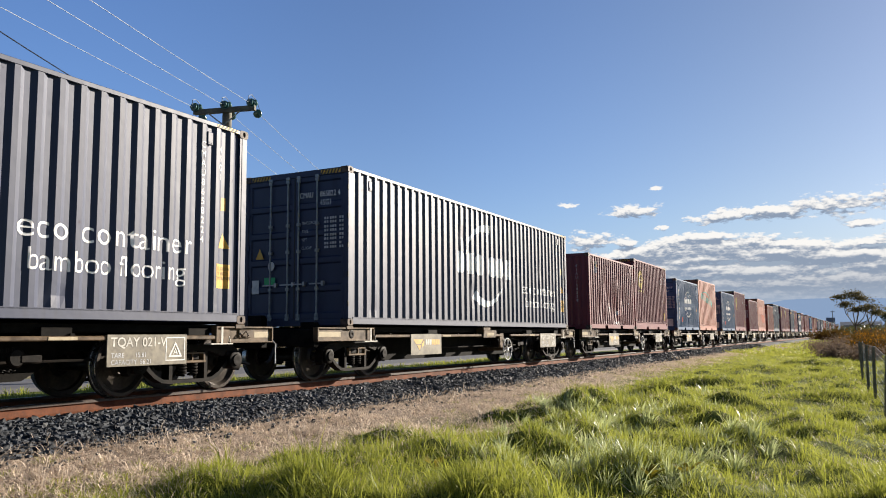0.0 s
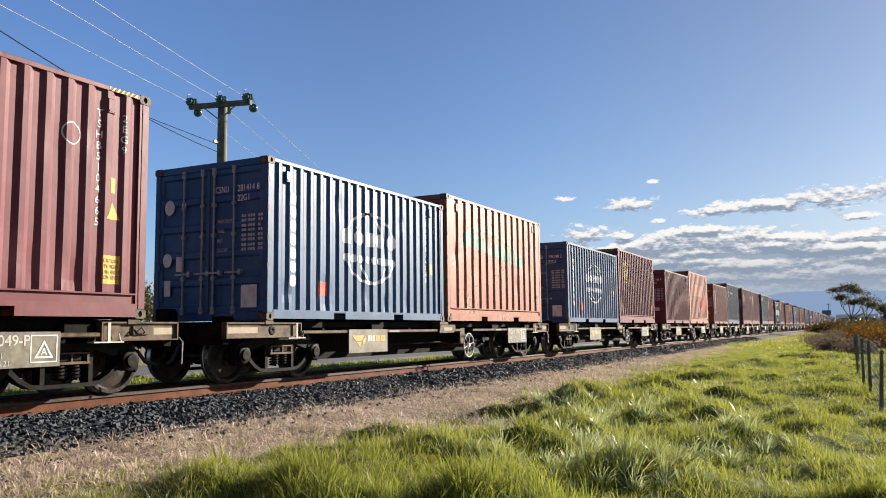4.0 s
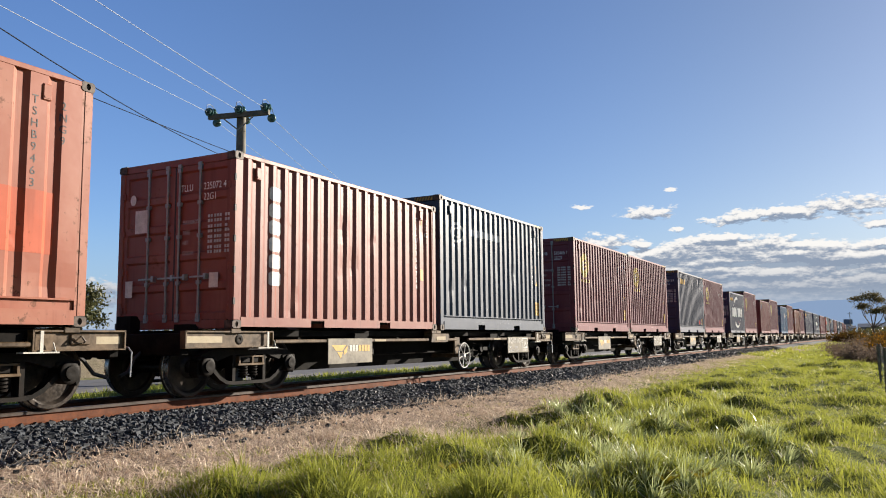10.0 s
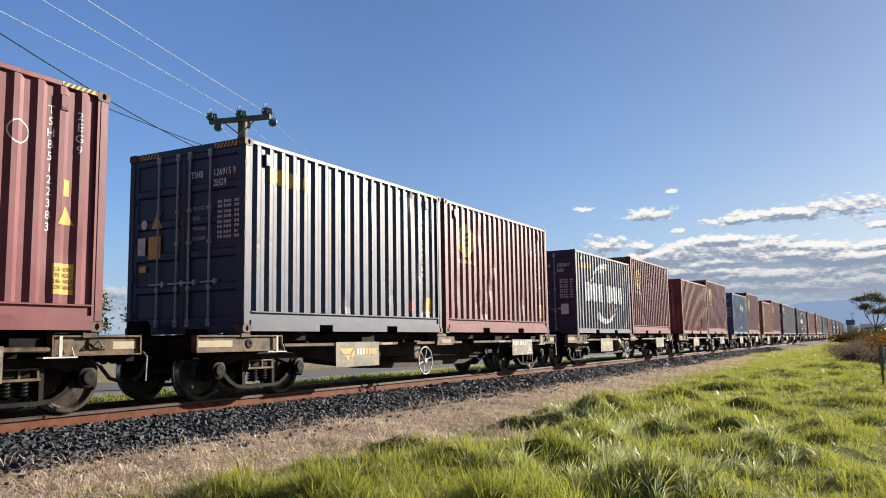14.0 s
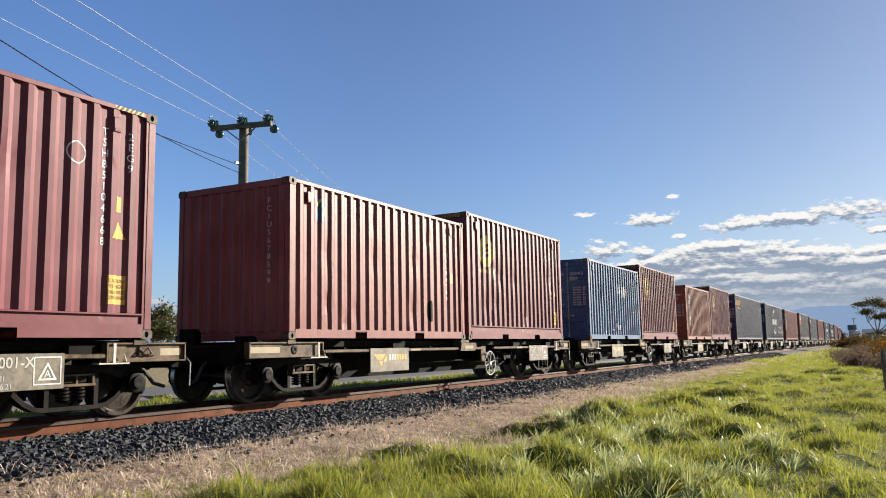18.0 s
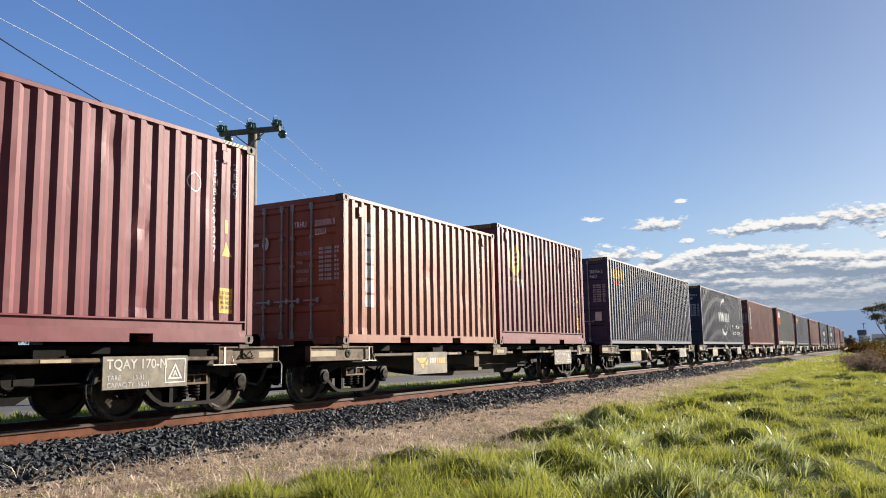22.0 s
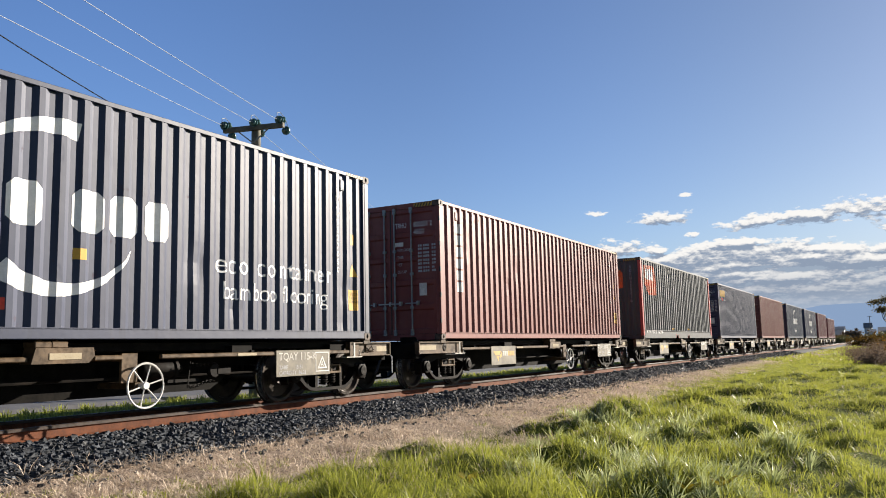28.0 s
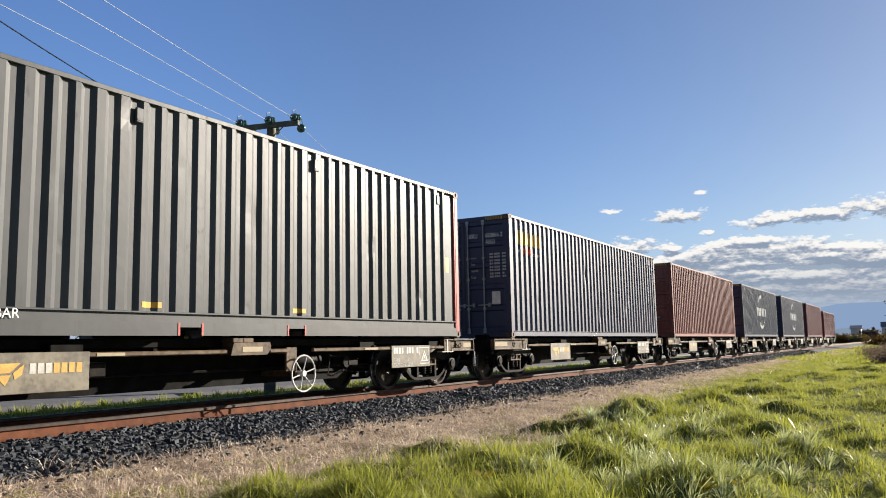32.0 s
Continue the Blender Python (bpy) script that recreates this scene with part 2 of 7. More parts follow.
def ground_material():
    """Soil and short turf: a bleached dry strip beside the stone, green further out."""
    mat, n, shader = base_material("turf", 0.95)
    n.put(shader, "Specular IOR Level", 0.1)
    where = n.add("ShaderNodeTexCoord").outputs["Object"]
    sep = n.add("ShaderNodeSeparateXYZ", i0=where)
    wide, fine, grit = n.noise(where, 0.35, 4.0), n.noise(where, 2.2, 5.0, 0.6), n.noise(where, 42.0, 4.0, 0.75)
    edge = n.math("ADD", sep.outputs[1], n.math("MULTIPLY", n.math("SUBTRACT", n.math("ADD", wide, fine), 1.0), 2.0))
    dry = n.math("MULTIPLY", n.ramp(edge, -4.3, -3.3), n.ramp(edge, 3.0, 2.2))
    far_bank = n.ramp(edge, 12.5, 14.0)
    green = n.mix(n.ramp(n.math("ADD", n.math("MULTIPLY", grit, 0.75), n.math("MULTIPLY", fine, 0.25)), 0.36, 0.64), (0.012, 0.019, 0.005), (0.16, 0.19, 0.028))
    straw = n.mix(n.ramp(grit, 0.36, 0.64), (0.075, 0.054, 0.041), (0.43, 0.34, 0.26))
    straw = n.mix(n.ramp(n.noise(where, 3.4, 5.0, 0.65), 0.52, 0.68, 0.0, 0.8), straw, (0.10, 0.072, 0.052))
    colour = n.mix(n.math("MAXIMUM", dry, n.math("MULTIPLY", far_bank, 0.7)), green, straw)
    n.put(shader, "Base Color", colour)
    bump(n, shader, n.math("ADD", n.math("MULTIPLY", fine, 1.0), n.math("MULTIPLY", grit, 0.5)), 0.6, 0.035)
    return mat


TURF = ground_material()


def stone_material():
    """Crushed blue-grey stone: each piece has its own grey and a fine grain."""
    mat, n, shader = base_material("dark_crushed_stone", 0.55)
    n.put(shader, "Specular IOR Level", 0.28)
    where = n.add("ShaderNodeTexCoord").outputs["Object"]
    own = n.math("ADD", n.add("ShaderNodeNewGeometry").outputs["Random Per Island"], n.add("ShaderNodeObjectInfo").outputs["Random"])
    own = n.math("FRACT", own)
    grain = n.noise(where, 60.0, 4.0, 0.7)
    tone = n.math("ADD", n.math("MULTIPLY", n.math("MULTIPLY", own, own), 0.8), n.math("MULTIPLY", grain, 0.25))
    n.put(shader, "Base Color", n.mix(tone, (0.007, 0.008, 0.010), (0.100, 0.110, 0.124)))
    n.put(shader, "Roughness", n.ramp(own, 0.0, 1.0, 0.62, 0.88))
    bump(n, shader, grain, 0.4, 0.006)
    return mat


STONE = stone_material()
RAIL_RUST = simple("rusty_rail_steel", (0.125, 0.046, 0.023), 0.75, 0.0, 0.35, 5.0, 0.3, 0.004, None, 0.15)
RAIL_TOP = simple("worn_shade_dark_rail_head", (0.040, 0.026, 0.019), 0.5, 0.2, 0.3, 3.0, 0.05)
SLEEPER = simple("grey_sleeper_timber", (0.13, 0.11, 0.09), 0.85, 0, 0.4, 4.0, 0.5)
ASPHALT = simple("grey_asphalt", (0.075, 0.075, 0.08), 0.85, 0, 0.25, 3.0, 0.3)
FRAME = simple("dusty_wagon_steel", (0.062, 0.039, 0.020), 0.46, 0, 0.35, 2.5, 0.2, 0.004, (0.135, 0.088, 0.047), 0.28)
# Grime, with the shade under the wagons sunk into the base colour.
DARK = simple("grimy_shade_dark_steel", (0.005, 0.0045, 0.004), 0.6, 0.0, 0.5, 5.0, 0.35, 0.006, (0.012, 0.0105, 0.009), 0.05)
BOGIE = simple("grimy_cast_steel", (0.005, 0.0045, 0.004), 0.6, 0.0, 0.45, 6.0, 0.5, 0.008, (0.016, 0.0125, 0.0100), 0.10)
WHEEL = simple("brown_wheel_steel", (0.026, 0.021, 0.018), 0.42, 0.35, 0.3, 5.0, 0.2, 0.006, (0.062, 0.05, 0.041), 0.22)
BELLY_STEEL = simple("grimy_plated_steel", (0.018, 0.0135, 0.0095), 0.55, 0, 0.4, 3.0, 0.3, 0.005, (0.042, 0.031, 0.021), 0.15)
TREAD = simple("polished_tread_steel", (0.42, 0.40, 0.38), 0.28, 0.9, 0.2, 8.0, 0.05)
SIGN = simple("cream_wagon_board", (0.125, 0.108, 0.078), 0.5, 0, 0.3, 3.0, 0.15, 0.003, (0.20, 0.175, 0.125))
REFLECT = simple("reflective_strip", (0.36, 0.30, 0.20), 0.35, 0, 0.08, 8.0, 0)
BOARDMARK = simple("faded_board_yellow", (0.50, 0.30, 0.06), 0.55, 0, 0.2, 7.0, 0)
BOARDWORD = simple("faded_board_white", (0.46, 0.44, 0.39), 0.55, 0, 0.2, 7.0, 0)
WHITE = simple("white_lettering", (0.78, 0.78, 0.77), 0.5, 0, 0.10, 7.0, 0)
OFFWHITE = simple("worn_white_paint", (0.60, 0.59, 0.56), 0.5, 0, 0.2, 7.0, 0)
GREYWORD = simple("faded_white_lettering", (0.42, 0.43, 0.45), 0.5, 0, 0.25, 7.0, 0)
YELLOW = simple("yellow_sticker", (0.58, 0.33, 0.035), 0.5, 0, 0.1, 7.0, 0)
LEMON = simple("lemon_logo_paint", (0.54, 0.38, 0.07), 0.5, 0, 0.18, 5.0, 0)
ORANGE = simple("orange_logo_paint", (0.66, 0.11, 0.02), 0.5, 0, 0.18, 5.0, 0)
TEAL = simple("teal_logo_paint", (0.02, 0.16, 0.115), 0.5, 0, 0.3, 5.0, 0)
RED = simple("red_sticker", (0.60, 0.06, 0.03), 0.5, 0, 0.15, 7.0, 0)
GREEN = simple("green_sticker", (0.02, 0.35, 0.12), 0.5, 0, 0.15, 7.0, 0)
NAVYLOGO = simple("navy_logo_paint", (0.012, 0.03, 0.10), 0.5, 0, 0.15, 7.0, 0)
BLACK = simple("black_rubber", (0.012, 0.012, 0.013), 0.6, 0, 0.3, 7.0, 0)
ROD = simple("grey_zinc_rod", (0.26, 0.29, 0.30), 0.5, 0.3, 0.25, 6.0, 0.1)
GALV = simple("galvanised_steel", (0.36, 0.37, 0.38), 0.45, 0.7, 0.2, 9.0, 0.1)
WOODPOLE = simple("weathered_pole_timber", (0.14, 0.132, 0.105), 0.85, 0, 0.35, 3.0, 0.6)
GLASSY = simple("green_glazed_porcelain", (0.035, 0.095, 0.085), 0.15, 0, 0.2, 5.0, 0)
WIRE = simple("aluminium_wire", (0.34, 0.35, 0.37), 0.6, 0.0, 0.1, 5.0, 0, 0.006, None, 0.15)
CABLE = simple("black_cable", (0.010, 0.010, 0.011), 0.7, 0, 0.1, 5.0, 0, 0.006, None, 0.05)
DARKWORD = simple("dark_lettering", (0.045, 0.04, 0.04), 0.6, 0, 0.2, 7.0, 0)
BARK = simple("grey_bark", (0.13, 0.10, 0.075), 0.9, 0, 0.4, 6.0, 0.7, 0.02)

# ------------------------------------------------------------------ mesh building


class Build:
    """Collects faces of one part."""

    def __init__(self):
        self.v, self.f = [], []

    def face(self, *points):
        k = len(self.v)
        self.v += points
        self.f.append(tuple(range(k, k + len(points))))
        return self

    def grid(self, rows, closed=False):
        """Rows of points of equal length, joined by quads."""
        k, m = len(self.v), len(rows[0])
        for row in rows:
            self.v += row
        for i in range(len(rows) - 1):
            for j in range(m if closed else m - 1):
                a, b = k + i * m + j, k + i * m + (j + 1) % m
                self.f.append((a, b, b + m, a + m))
        return self

    def box(self, x0, x1, y0, y1, z0, z1, b=0.0):
        """A box with chamfered edges."""
        if b <= 0:
            p = [(x, y, z) for z in (z0, z1) for y in (y0, y1) for x in (x0, x1)]
            k = len(self.v)
            self.v += p
            for q in ((0, 2, 3, 1), (4, 5, 7, 6), (0, 1, 5, 4), (2, 6, 7, 3), (0, 4, 6, 2), (1, 3, 7, 5)):
                self.f.append(tuple(k + i for i in q))
            return self
        lo, hi = (x0, y0, z0), (x1, y1, z1)
        b = min(b, (x1 - x0) * 0.45, (y1 - y0) * 0.45, (z1 - z0) * 0.45)
        k, ids = len(self.v), {}
        for sx in (0, 1):
            for sy in (0, 1):
                for sz in (0, 1):
                    s = (sx, sy, sz)
                    for axis in range(3):
                        p = [(hi[i] if s[i] else lo[i]) if i == axis else (hi[i] - b if s[i] else lo[i] + b) for i in range(3)]
                        ids[s, axis] = len(self.v)
                        self.v.append(tuple(p))
        for axis in range(3):
            u, w = (axis + 1) % 3, (axis + 2) % 3
            for side in (0, 1):
                loop = []
                for cu, cw in ((0, 0), (1, 0), (1, 1), (0, 1)):
                    s = [0, 0, 0]
                    s[axis], s[u], s[w] = side, cu, cw
                    loop.append(ids[tuple(s), axis])
                self.f.append(tuple(loop if side else loop[::-1]))
            for cu in (0, 1):
                for cw in (0, 1):
                    s0, s1 = [0, 0, 0], [0, 0, 0]
                    s0[u] = s1[u] = cu
                    s0[w] = s1[w] = cw
                    s1[axis] = 1
                    q = [ids[tuple(s0), u], ids[tuple(s1), u], ids[tuple(s1), w], ids[tuple(s0), w]]
                    self.f.append(tuple(q if cu != cw else q[::-1]))
        for s in [(a, c, d) for a in (0, 1) for c in (0, 1) for d in (0, 1)]:
            q = [ids[s, 0], ids[s, 1], ids[s, 2]]
            self.f.append(tuple(q if sum(s) % 2 else q[::-1]))
        return self

    def prism(self, outline, axis, lo, hi):
        """An outline of (u, v) pushed along an axis. u, v are the two other axes in order."""
        def at(u, v, w):
            return ((w, u, v), (u, w, v), (u, v, w))[axis]
        a, b = [at(u, v, lo) for u, v in outline], [at(u, v, hi) for u, v in outline]
        self.grid([a, b], closed=True)
        k = len(self.v)
        self.v += a + b
        m = len(outline)
        self.f += [tuple(range(k, k + m)), tuple(range(k + m, k + 2 * m))[::-1]]
        return self

    def lathe(self, centre, axis, profile, seg=20):
        """Turns (distance along axis, radius) pairs about an axis through centre."""
        rows = []
        for along, r in profile:
            row = []
            for i in range(seg):
                a = 2 * math.pi * i / seg
                c, s = r * math.cos(a), r * math.sin(a)
                d = ((along, c, s), (s, along, c), (c, s, along))[axis]
                row.append((centre[0] + d[0], centre[1] + d[1], centre[2] + d[2]))
            rows.append(row)
        return self.grid(rows, closed=True)

    def rod(self, a, b, r, seg=8, r2=None):
        """A capped round bar from a to b."""
        a, b = Vector(a), Vector(b)
        w = (b - a).normalized()
        u = w.orthogonal().normalized()
        v = w.cross(u)
        rows = []
        for p, q in ((a, 0.0), (a, r), (b, r if r2 is None else r2), (b, 0.0)):
            rows.append([tuple(p + q * (math.cos(t) * u + math.sin(t) * v)) for t in (2 * math.pi * i / seg for i in range(seg))])
        return self.grid(rows, closed=True)

    def path(self, points, r, seg=6):
        """A round tube through points; r may be a list."""
        pts = [Vector(p) for p in points]
        rows, u = [], None
        for i, p in enumerate(pts):
            w = (pts[min(i + 1, len(pts) - 1)] - pts[max(i - 1, 0)]).normalized()
            u = w.orthogonal().normalized() if u is None else (u - w * u.dot(w)).normalized()
            v = w.cross(u)
            q = r[i] if isinstance(r, (list, tuple)) else r
            rows.append([tuple(p + q * (math.cos(t) * u + math.sin(t) * v)) for t in (2 * math.pi * k / seg for k in range(seg))])
        return self.grid(rows, closed=True)

    def mesh(self, name, smooth=None):
        me = bpy.data.meshes.new(name)
        me.from_pydata(self.v, [], self.f)
        bm = bmesh.new()
        bm.from_mesh(me)
        bmesh.ops.remove_doubles(bm, verts=bm.verts, dist=0.0004)
        bmesh.ops.recalc_face_normals(bm, faces=bm.faces)
        if smooth:
            for f in bm.faces:
                f.smooth = True
            for e in bm.edges:
                if len(e.link_faces) == 2 and e.calc_face_angle(0.0) > radians(smooth):
                    e.smooth = False
        bm.to_mesh(me)
        bm.free()
        return me


def part(name, shape, mat, parent, label="", at=(0, 0, 0), smooth=None):
    """One mesh object under a thing or a part. shape: a Build or a mesh that is shared."""
    me = shape.mesh(name, smooth) if isinstance(shape, Build) else shape
    if not me.materials:
        me.materials.append(mat)
    ob = new(name, me)
    ob.parent = parent
    ob.location = at
    if me.materials[0] != mat:
        ob.material_slots[0].link = "OBJECT"
        ob.material_slots[0].material = mat
    return tagged(ob, label)


def thing(name, label, category, group="", kind="", at=None):
    ob = new(name)
    ob.empty_display_size = 0.3
    if at:
        ob.matrix_basis = at
    return tagged(ob, label, category, group, kind)


# ------------------------------------------------------------------ paint on walls: flat outlines laid on a plane or on corrugations


def words(text, size, align="LEFT", bold=0.0, spacing=1.0, squeeze=1.0):
    """The mesh of a line of text in Blender's own font, as a bmesh in x and y."""
    cu = bpy.data.curves.new("words", "FONT")
    cu.body, cu.size, cu.align_x, cu.offset, cu.resolution_u, cu.space_character = text, size, align, bold, 3, spacing
    ob = bpy.data.objects.new("words", cu)
    bm = bmesh.new()
    bm.from_mesh(ob.to_mesh())
    bmesh.ops.scale(bm, vec=(squeeze, 1, 1), verts=bm.verts)
    ob.to_mesh_clear()
    bpy.data.objects.remove(ob)
    bpy.data.curves.remove(cu)
    return bm


def outline(*shapes):
    """Flat outlines of (x, z) as a bmesh."""
    bm = bmesh.new()
    for shape in shapes:
        bm.faces.new([bm.verts.new((x, z, 0)) for x, z in shape])
    bmesh.ops.remove_doubles(bm, verts=bm.verts, dist=0.00005)
    return bm


def bar(x0, z0, x1, z1, cut=0.0):
    if cut:
        return [(x0 + cut, z0), (x1 - cut, z0), (x1, z0 + cut), (x1, z1 - cut), (x1 - cut, z1), (x0 + cut, z1), (x0, z1 - cut), (x0, z0 + cut)]
    return [(x0, z0), (x1, z0), (x1, z1), (x0, z1)]


def disc(x, z, rx, rz, seg=28):
    return [(x + rx * math.cos(2 * math.pi * i / seg), z + rz * math.sin(2 * math.pi * i / seg)) for i in range(seg)]


def sweep(x, z, rx, rz, a0, a1, w0, w1, seg=14):
    """A curved stroke of changing width, as quads."""
    out = []
    for i in range(seg):
        quad = []
        for k, inner in ((i, 0), (i + 1, 0), (i + 1, 1), (i, 1)):
            f = k / seg
            a, w = radians(a0 + (a1 - a0) * f), w0 + (w1 - w0) * f
            q = -w / 2 if inner else w / 2
            quad.append((x + (rx + q) * math.cos(a), z + (rz + q) * math.sin(a)))
        out.append(quad)
    return out


def lay(bm, wall, x=0.0, z=0.0, lift=0.003):
    """Places a flat bmesh on a wall and returns the mesh. wall: (kind, breaks, y of x)."""
    kind, breaks, depth = wall[:3]
    dent = wall[3] if len(wall) > 3 else lambda u, w: 0.0
    bmesh.ops.translate(bm, verts=bm.verts, vec=(x, z, 0))
    if breaks and bm.verts:
        lo, hi = min(v.co.x for v in bm.verts), max(v.co.x for v in bm.verts)
        for b in breaks:
            if lo < b < hi:
                bmesh.ops.bisect_plane(bm, geom=bm.verts[:] + bm.edges[:] + bm.faces[:], dist=0.0002, plane_co=(b, 0, 0), plane_no=(1, 0, 0))
    if len(wall) > 4 and bm.verts:
        lo, hi = min(v.co.y for v in bm.verts), max(v.co.y for v in bm.verts)
        for b in wall[4]:
            if lo + 0.01 < b < hi - 0.01:
                bmesh.ops.bisect_plane(bm, geom=bm.verts[:] + bm.edges[:] + bm.faces[:], dist=0.0002, plane_co=(0, b, 0), plane_no=(0, 1, 0))
    for v in bm.verts:
        u, w = v.co.x, v.co.y
        v.co = (u, depth(u) + dent(u, w) - lift, w) if kind == "side" else (depth(u) - lift, -u, w)
    me = bpy.data.meshes.new("paint")
    bm.to_mesh(me)
    bm.free()
    return me

# ------------------------------------------------------------------ ground, road and track


def ground_height(x, y):
    """The lie of the land across the track, with tussocks on the camera's side."""
    knots_y = [-400, -14, -10, -7, -4, -2.2, -1.0, 1.2, 2.6, 5, 7.3, 12.2, 14, 18, 60, 400]
    knots_z = [-0.7, -0.62, -0.66, -0.60, -0.50, -0.36, -0.33, -0.33, -0.42, -0.5, -0.42, -0.42, -0.35, 0.1, 0.3, 0.4]
    return np.interp(y, knots_y, knots_z)


# tussock mounds: x, y, radius, height
MOUNDS = [(12.0, -5.35, 0.5, 0.27), (13.5, -5.15, 0.5, 0.25), (16.1, -5.9, 0.55, 0.25), (14.7, -6.1, 0.5, 0.22), (10.3, -5.9, 0.5, 0.24), (11.0, -6.7, 0.55, 0.24), (12.4, -7.1, 0.55, 0.26), (8.3, -5.3, 0.8, 0.12), (13.6, -5.9, 0.9, 0.13),
          (6.6, -5.0, 0.9, 0.10), (15.5, -7.6, 0.9, 0.12), (18.5, -8.6, 1.0, 0.14), (12.5, -8.4, 0.7, 0.12), (10.0, -8.3, 0.6, 0.14),
          (7.6, -7.4, 0.7, 0.13), (6.0, -6.7, 0.6, 0.10), (21.5, -6.8, 1.1, 0.10), (26.0, -8.2, 1.3, 0.12), (9.0, -7.2, 0.6, 0.10),
          (31.0, -6.5, 1.6, 0.12), (38.0, -8.0, 1.8, 0.14), (17.0, -5.2, 0.9, 0.06), (5.2, -5.8, 0.6, 0.08)]


lumps = np.random.default_rng(17)
LUMPS = [(5 + 33 * lumps.random() ** 1.5, lumps.uniform(-13, -4.2), lumps.uniform(0.28, 0.52), lumps.uniform(0.04, 0.125)) for _ in range(230)]


def mounds(x, y):
    z = np.zeros_like(x)
    for mx, my, r, h in MOUNDS + LUMPS:
        z = z + 1.3 * h * np.exp(-((x - mx) ** 2 + (y - my) ** 2) / (0.72 * r * r))
    wave = 0.035 * np.sin(x * 1.9 + 1.3 * np.sin(y * 1.1)) * np.sin(y * 2.3 + 0.7 * np.sin(x * 0.8)) + 0.02 * np.sin(x * 4.1 + y * 1.7) * np.sin(y * 3.7 - x)
    soft = np.clip((-y - 2.4) / 2.0, 0, 1) * np.clip((60 - x) / 40, 0, 1)
    return z + wave * soft


def land(x, y):
    return ground_height(x, y) + mounds(x, y)


def make_ground():
    near_x = np.concatenate([np.arange(2, 16, 0.13), np.arange(16, 40, 0.35), np.geomspace(40, 4200, 40)])
    xs = np.concatenate([-np.geomspace(3000, 4, 26), np.arange(-3, 2, 1.0), near_x])
    ys = np.concatenate([-np.geomspace(3000, 15, 24), np.arange(-14, -2, 0.14), np.arange(-2, 3, 0.5), np.arange(3, 19, 1.0), np.geomspace(20, 3500, 30)])
    gx, gy = np.meshgrid(xs, ys, indexing="ij")
    gz = land(gx, gy)
    nx, ny = gx.shape
    me = bpy.data.meshes.new("ground")
    idx = np.arange(nx * ny).reshape(nx, ny)
    quads = np.stack([idx[:-1, :-1], idx[1:, :-1], idx[1:, 1:], idx[:-1, 1:]], -1).reshape(-1, 4)
    me.from_pydata(np.stack([gx, gy, gz], -1).reshape(-1, 3).tolist(), [], quads.tolist())
    me.polygons.foreach_set("use_smooth", [True] * len(me.polygons))
    me.materials.append(TURF)
    tagged(new("ground", me), "green pasture with a bleached dry strip beside the track", "ground", kind="structure")


make_ground()

road_shape = Build().grid([[(-300, y, z) for y, z in ((7.6, -0.42), (7.7, -0.33), (9.7, -0.29), (11.8, -0.33), (11.9, -0.42))],
                           [(900, y, z) for y, z in ((7.6, -0.42), (7.7, -0.33), (9.7, -0.29), (11.8, -0.33), (11.9, -0.42))]])
road = new("road", road_shape.mesh("road"))
road.data.materials.append(ASPHALT)
tagged(road, "grey sealed country road beyond the railway", "road", kind="structure")

# ballast: a graded bed under loose stones
bed_shape = Build()
bed_profile = [(-2.15, -0.44), (-1.95, -0.34), (-1.15, -0.185), (-0.75, -0.175), (0.75, -0.175), (1.15, -0.185), (2.1, -0.40), (2.3, -0.5)]
bed_shape.grid([[(x, y, z) for y, z in bed_profile] for x in (-300, -40, 0, 40, 120, 900)])
ballast = new("ballast", bed_shape.mesh("ballast"))
ballast.data.materials.append(STONE)
tagged(ballast, "bed of dark crushed stone under the railway track", "ballast", kind="structure")


def rock_mesh(seed):
    """A chipped angular stone, about 1 unit across: the hull of eight corners."""
    rng = np.random.default_rng(seed)
    bm = bmesh.new()
    for corner in [(i, j, k) for i in (-1, 1) for j in (-1, 1) for k in (-1, 1)]:
        p = np.array(corner) * rng.uniform(0.45, 1.15, 3)
        bm.verts.new(p * 0.46 * np.array([1.0, 0.8, 0.62]))
    bmesh.ops.convex_hull(bm, input=bm.verts)
    bmesh.ops.triangulate(bm, faces=bm.faces)
    me = bpy.data.meshes.new("stone")
    bm.to_mesh(me)
    bm.free()
    me.materials.append(STONE)
    return me


def bed_height(y):
    return np.interp(y, [p[0] for p in bed_profile], [p[1] for p in bed_profile])


def loose_mesh(name, verts, loops, k, mat, label, parent=None, kind="stuff", category=""):
    """One mesh from arrays of vertices and of face corners, k to a face."""
    verts = verts.reshape(-1, 3)
    me = bpy.data.meshes.new(name)
    me.vertices.add(len(verts))
    me.vertices.foreach_set("co", verts.reshape(-1).astype(np.float32))
    me.loops.add(len(loops))
    me.loops.foreach_set("vertex_index", loops.astype(np.int32))
    me.polygons.add(len(loops) // k)
    me.polygons.foreach_set("loop_start", np.arange(0, len(loops), k, dtype=np.int32))
    me.update(calc_edges=True)
    me.polygons.foreach_set("use_smooth", [False] * len(me.polygons))
    me.materials.append(mat)
    ob = new(name, me)
    ob.parent = parent
    return tagged(ob, label, category, "", kind)


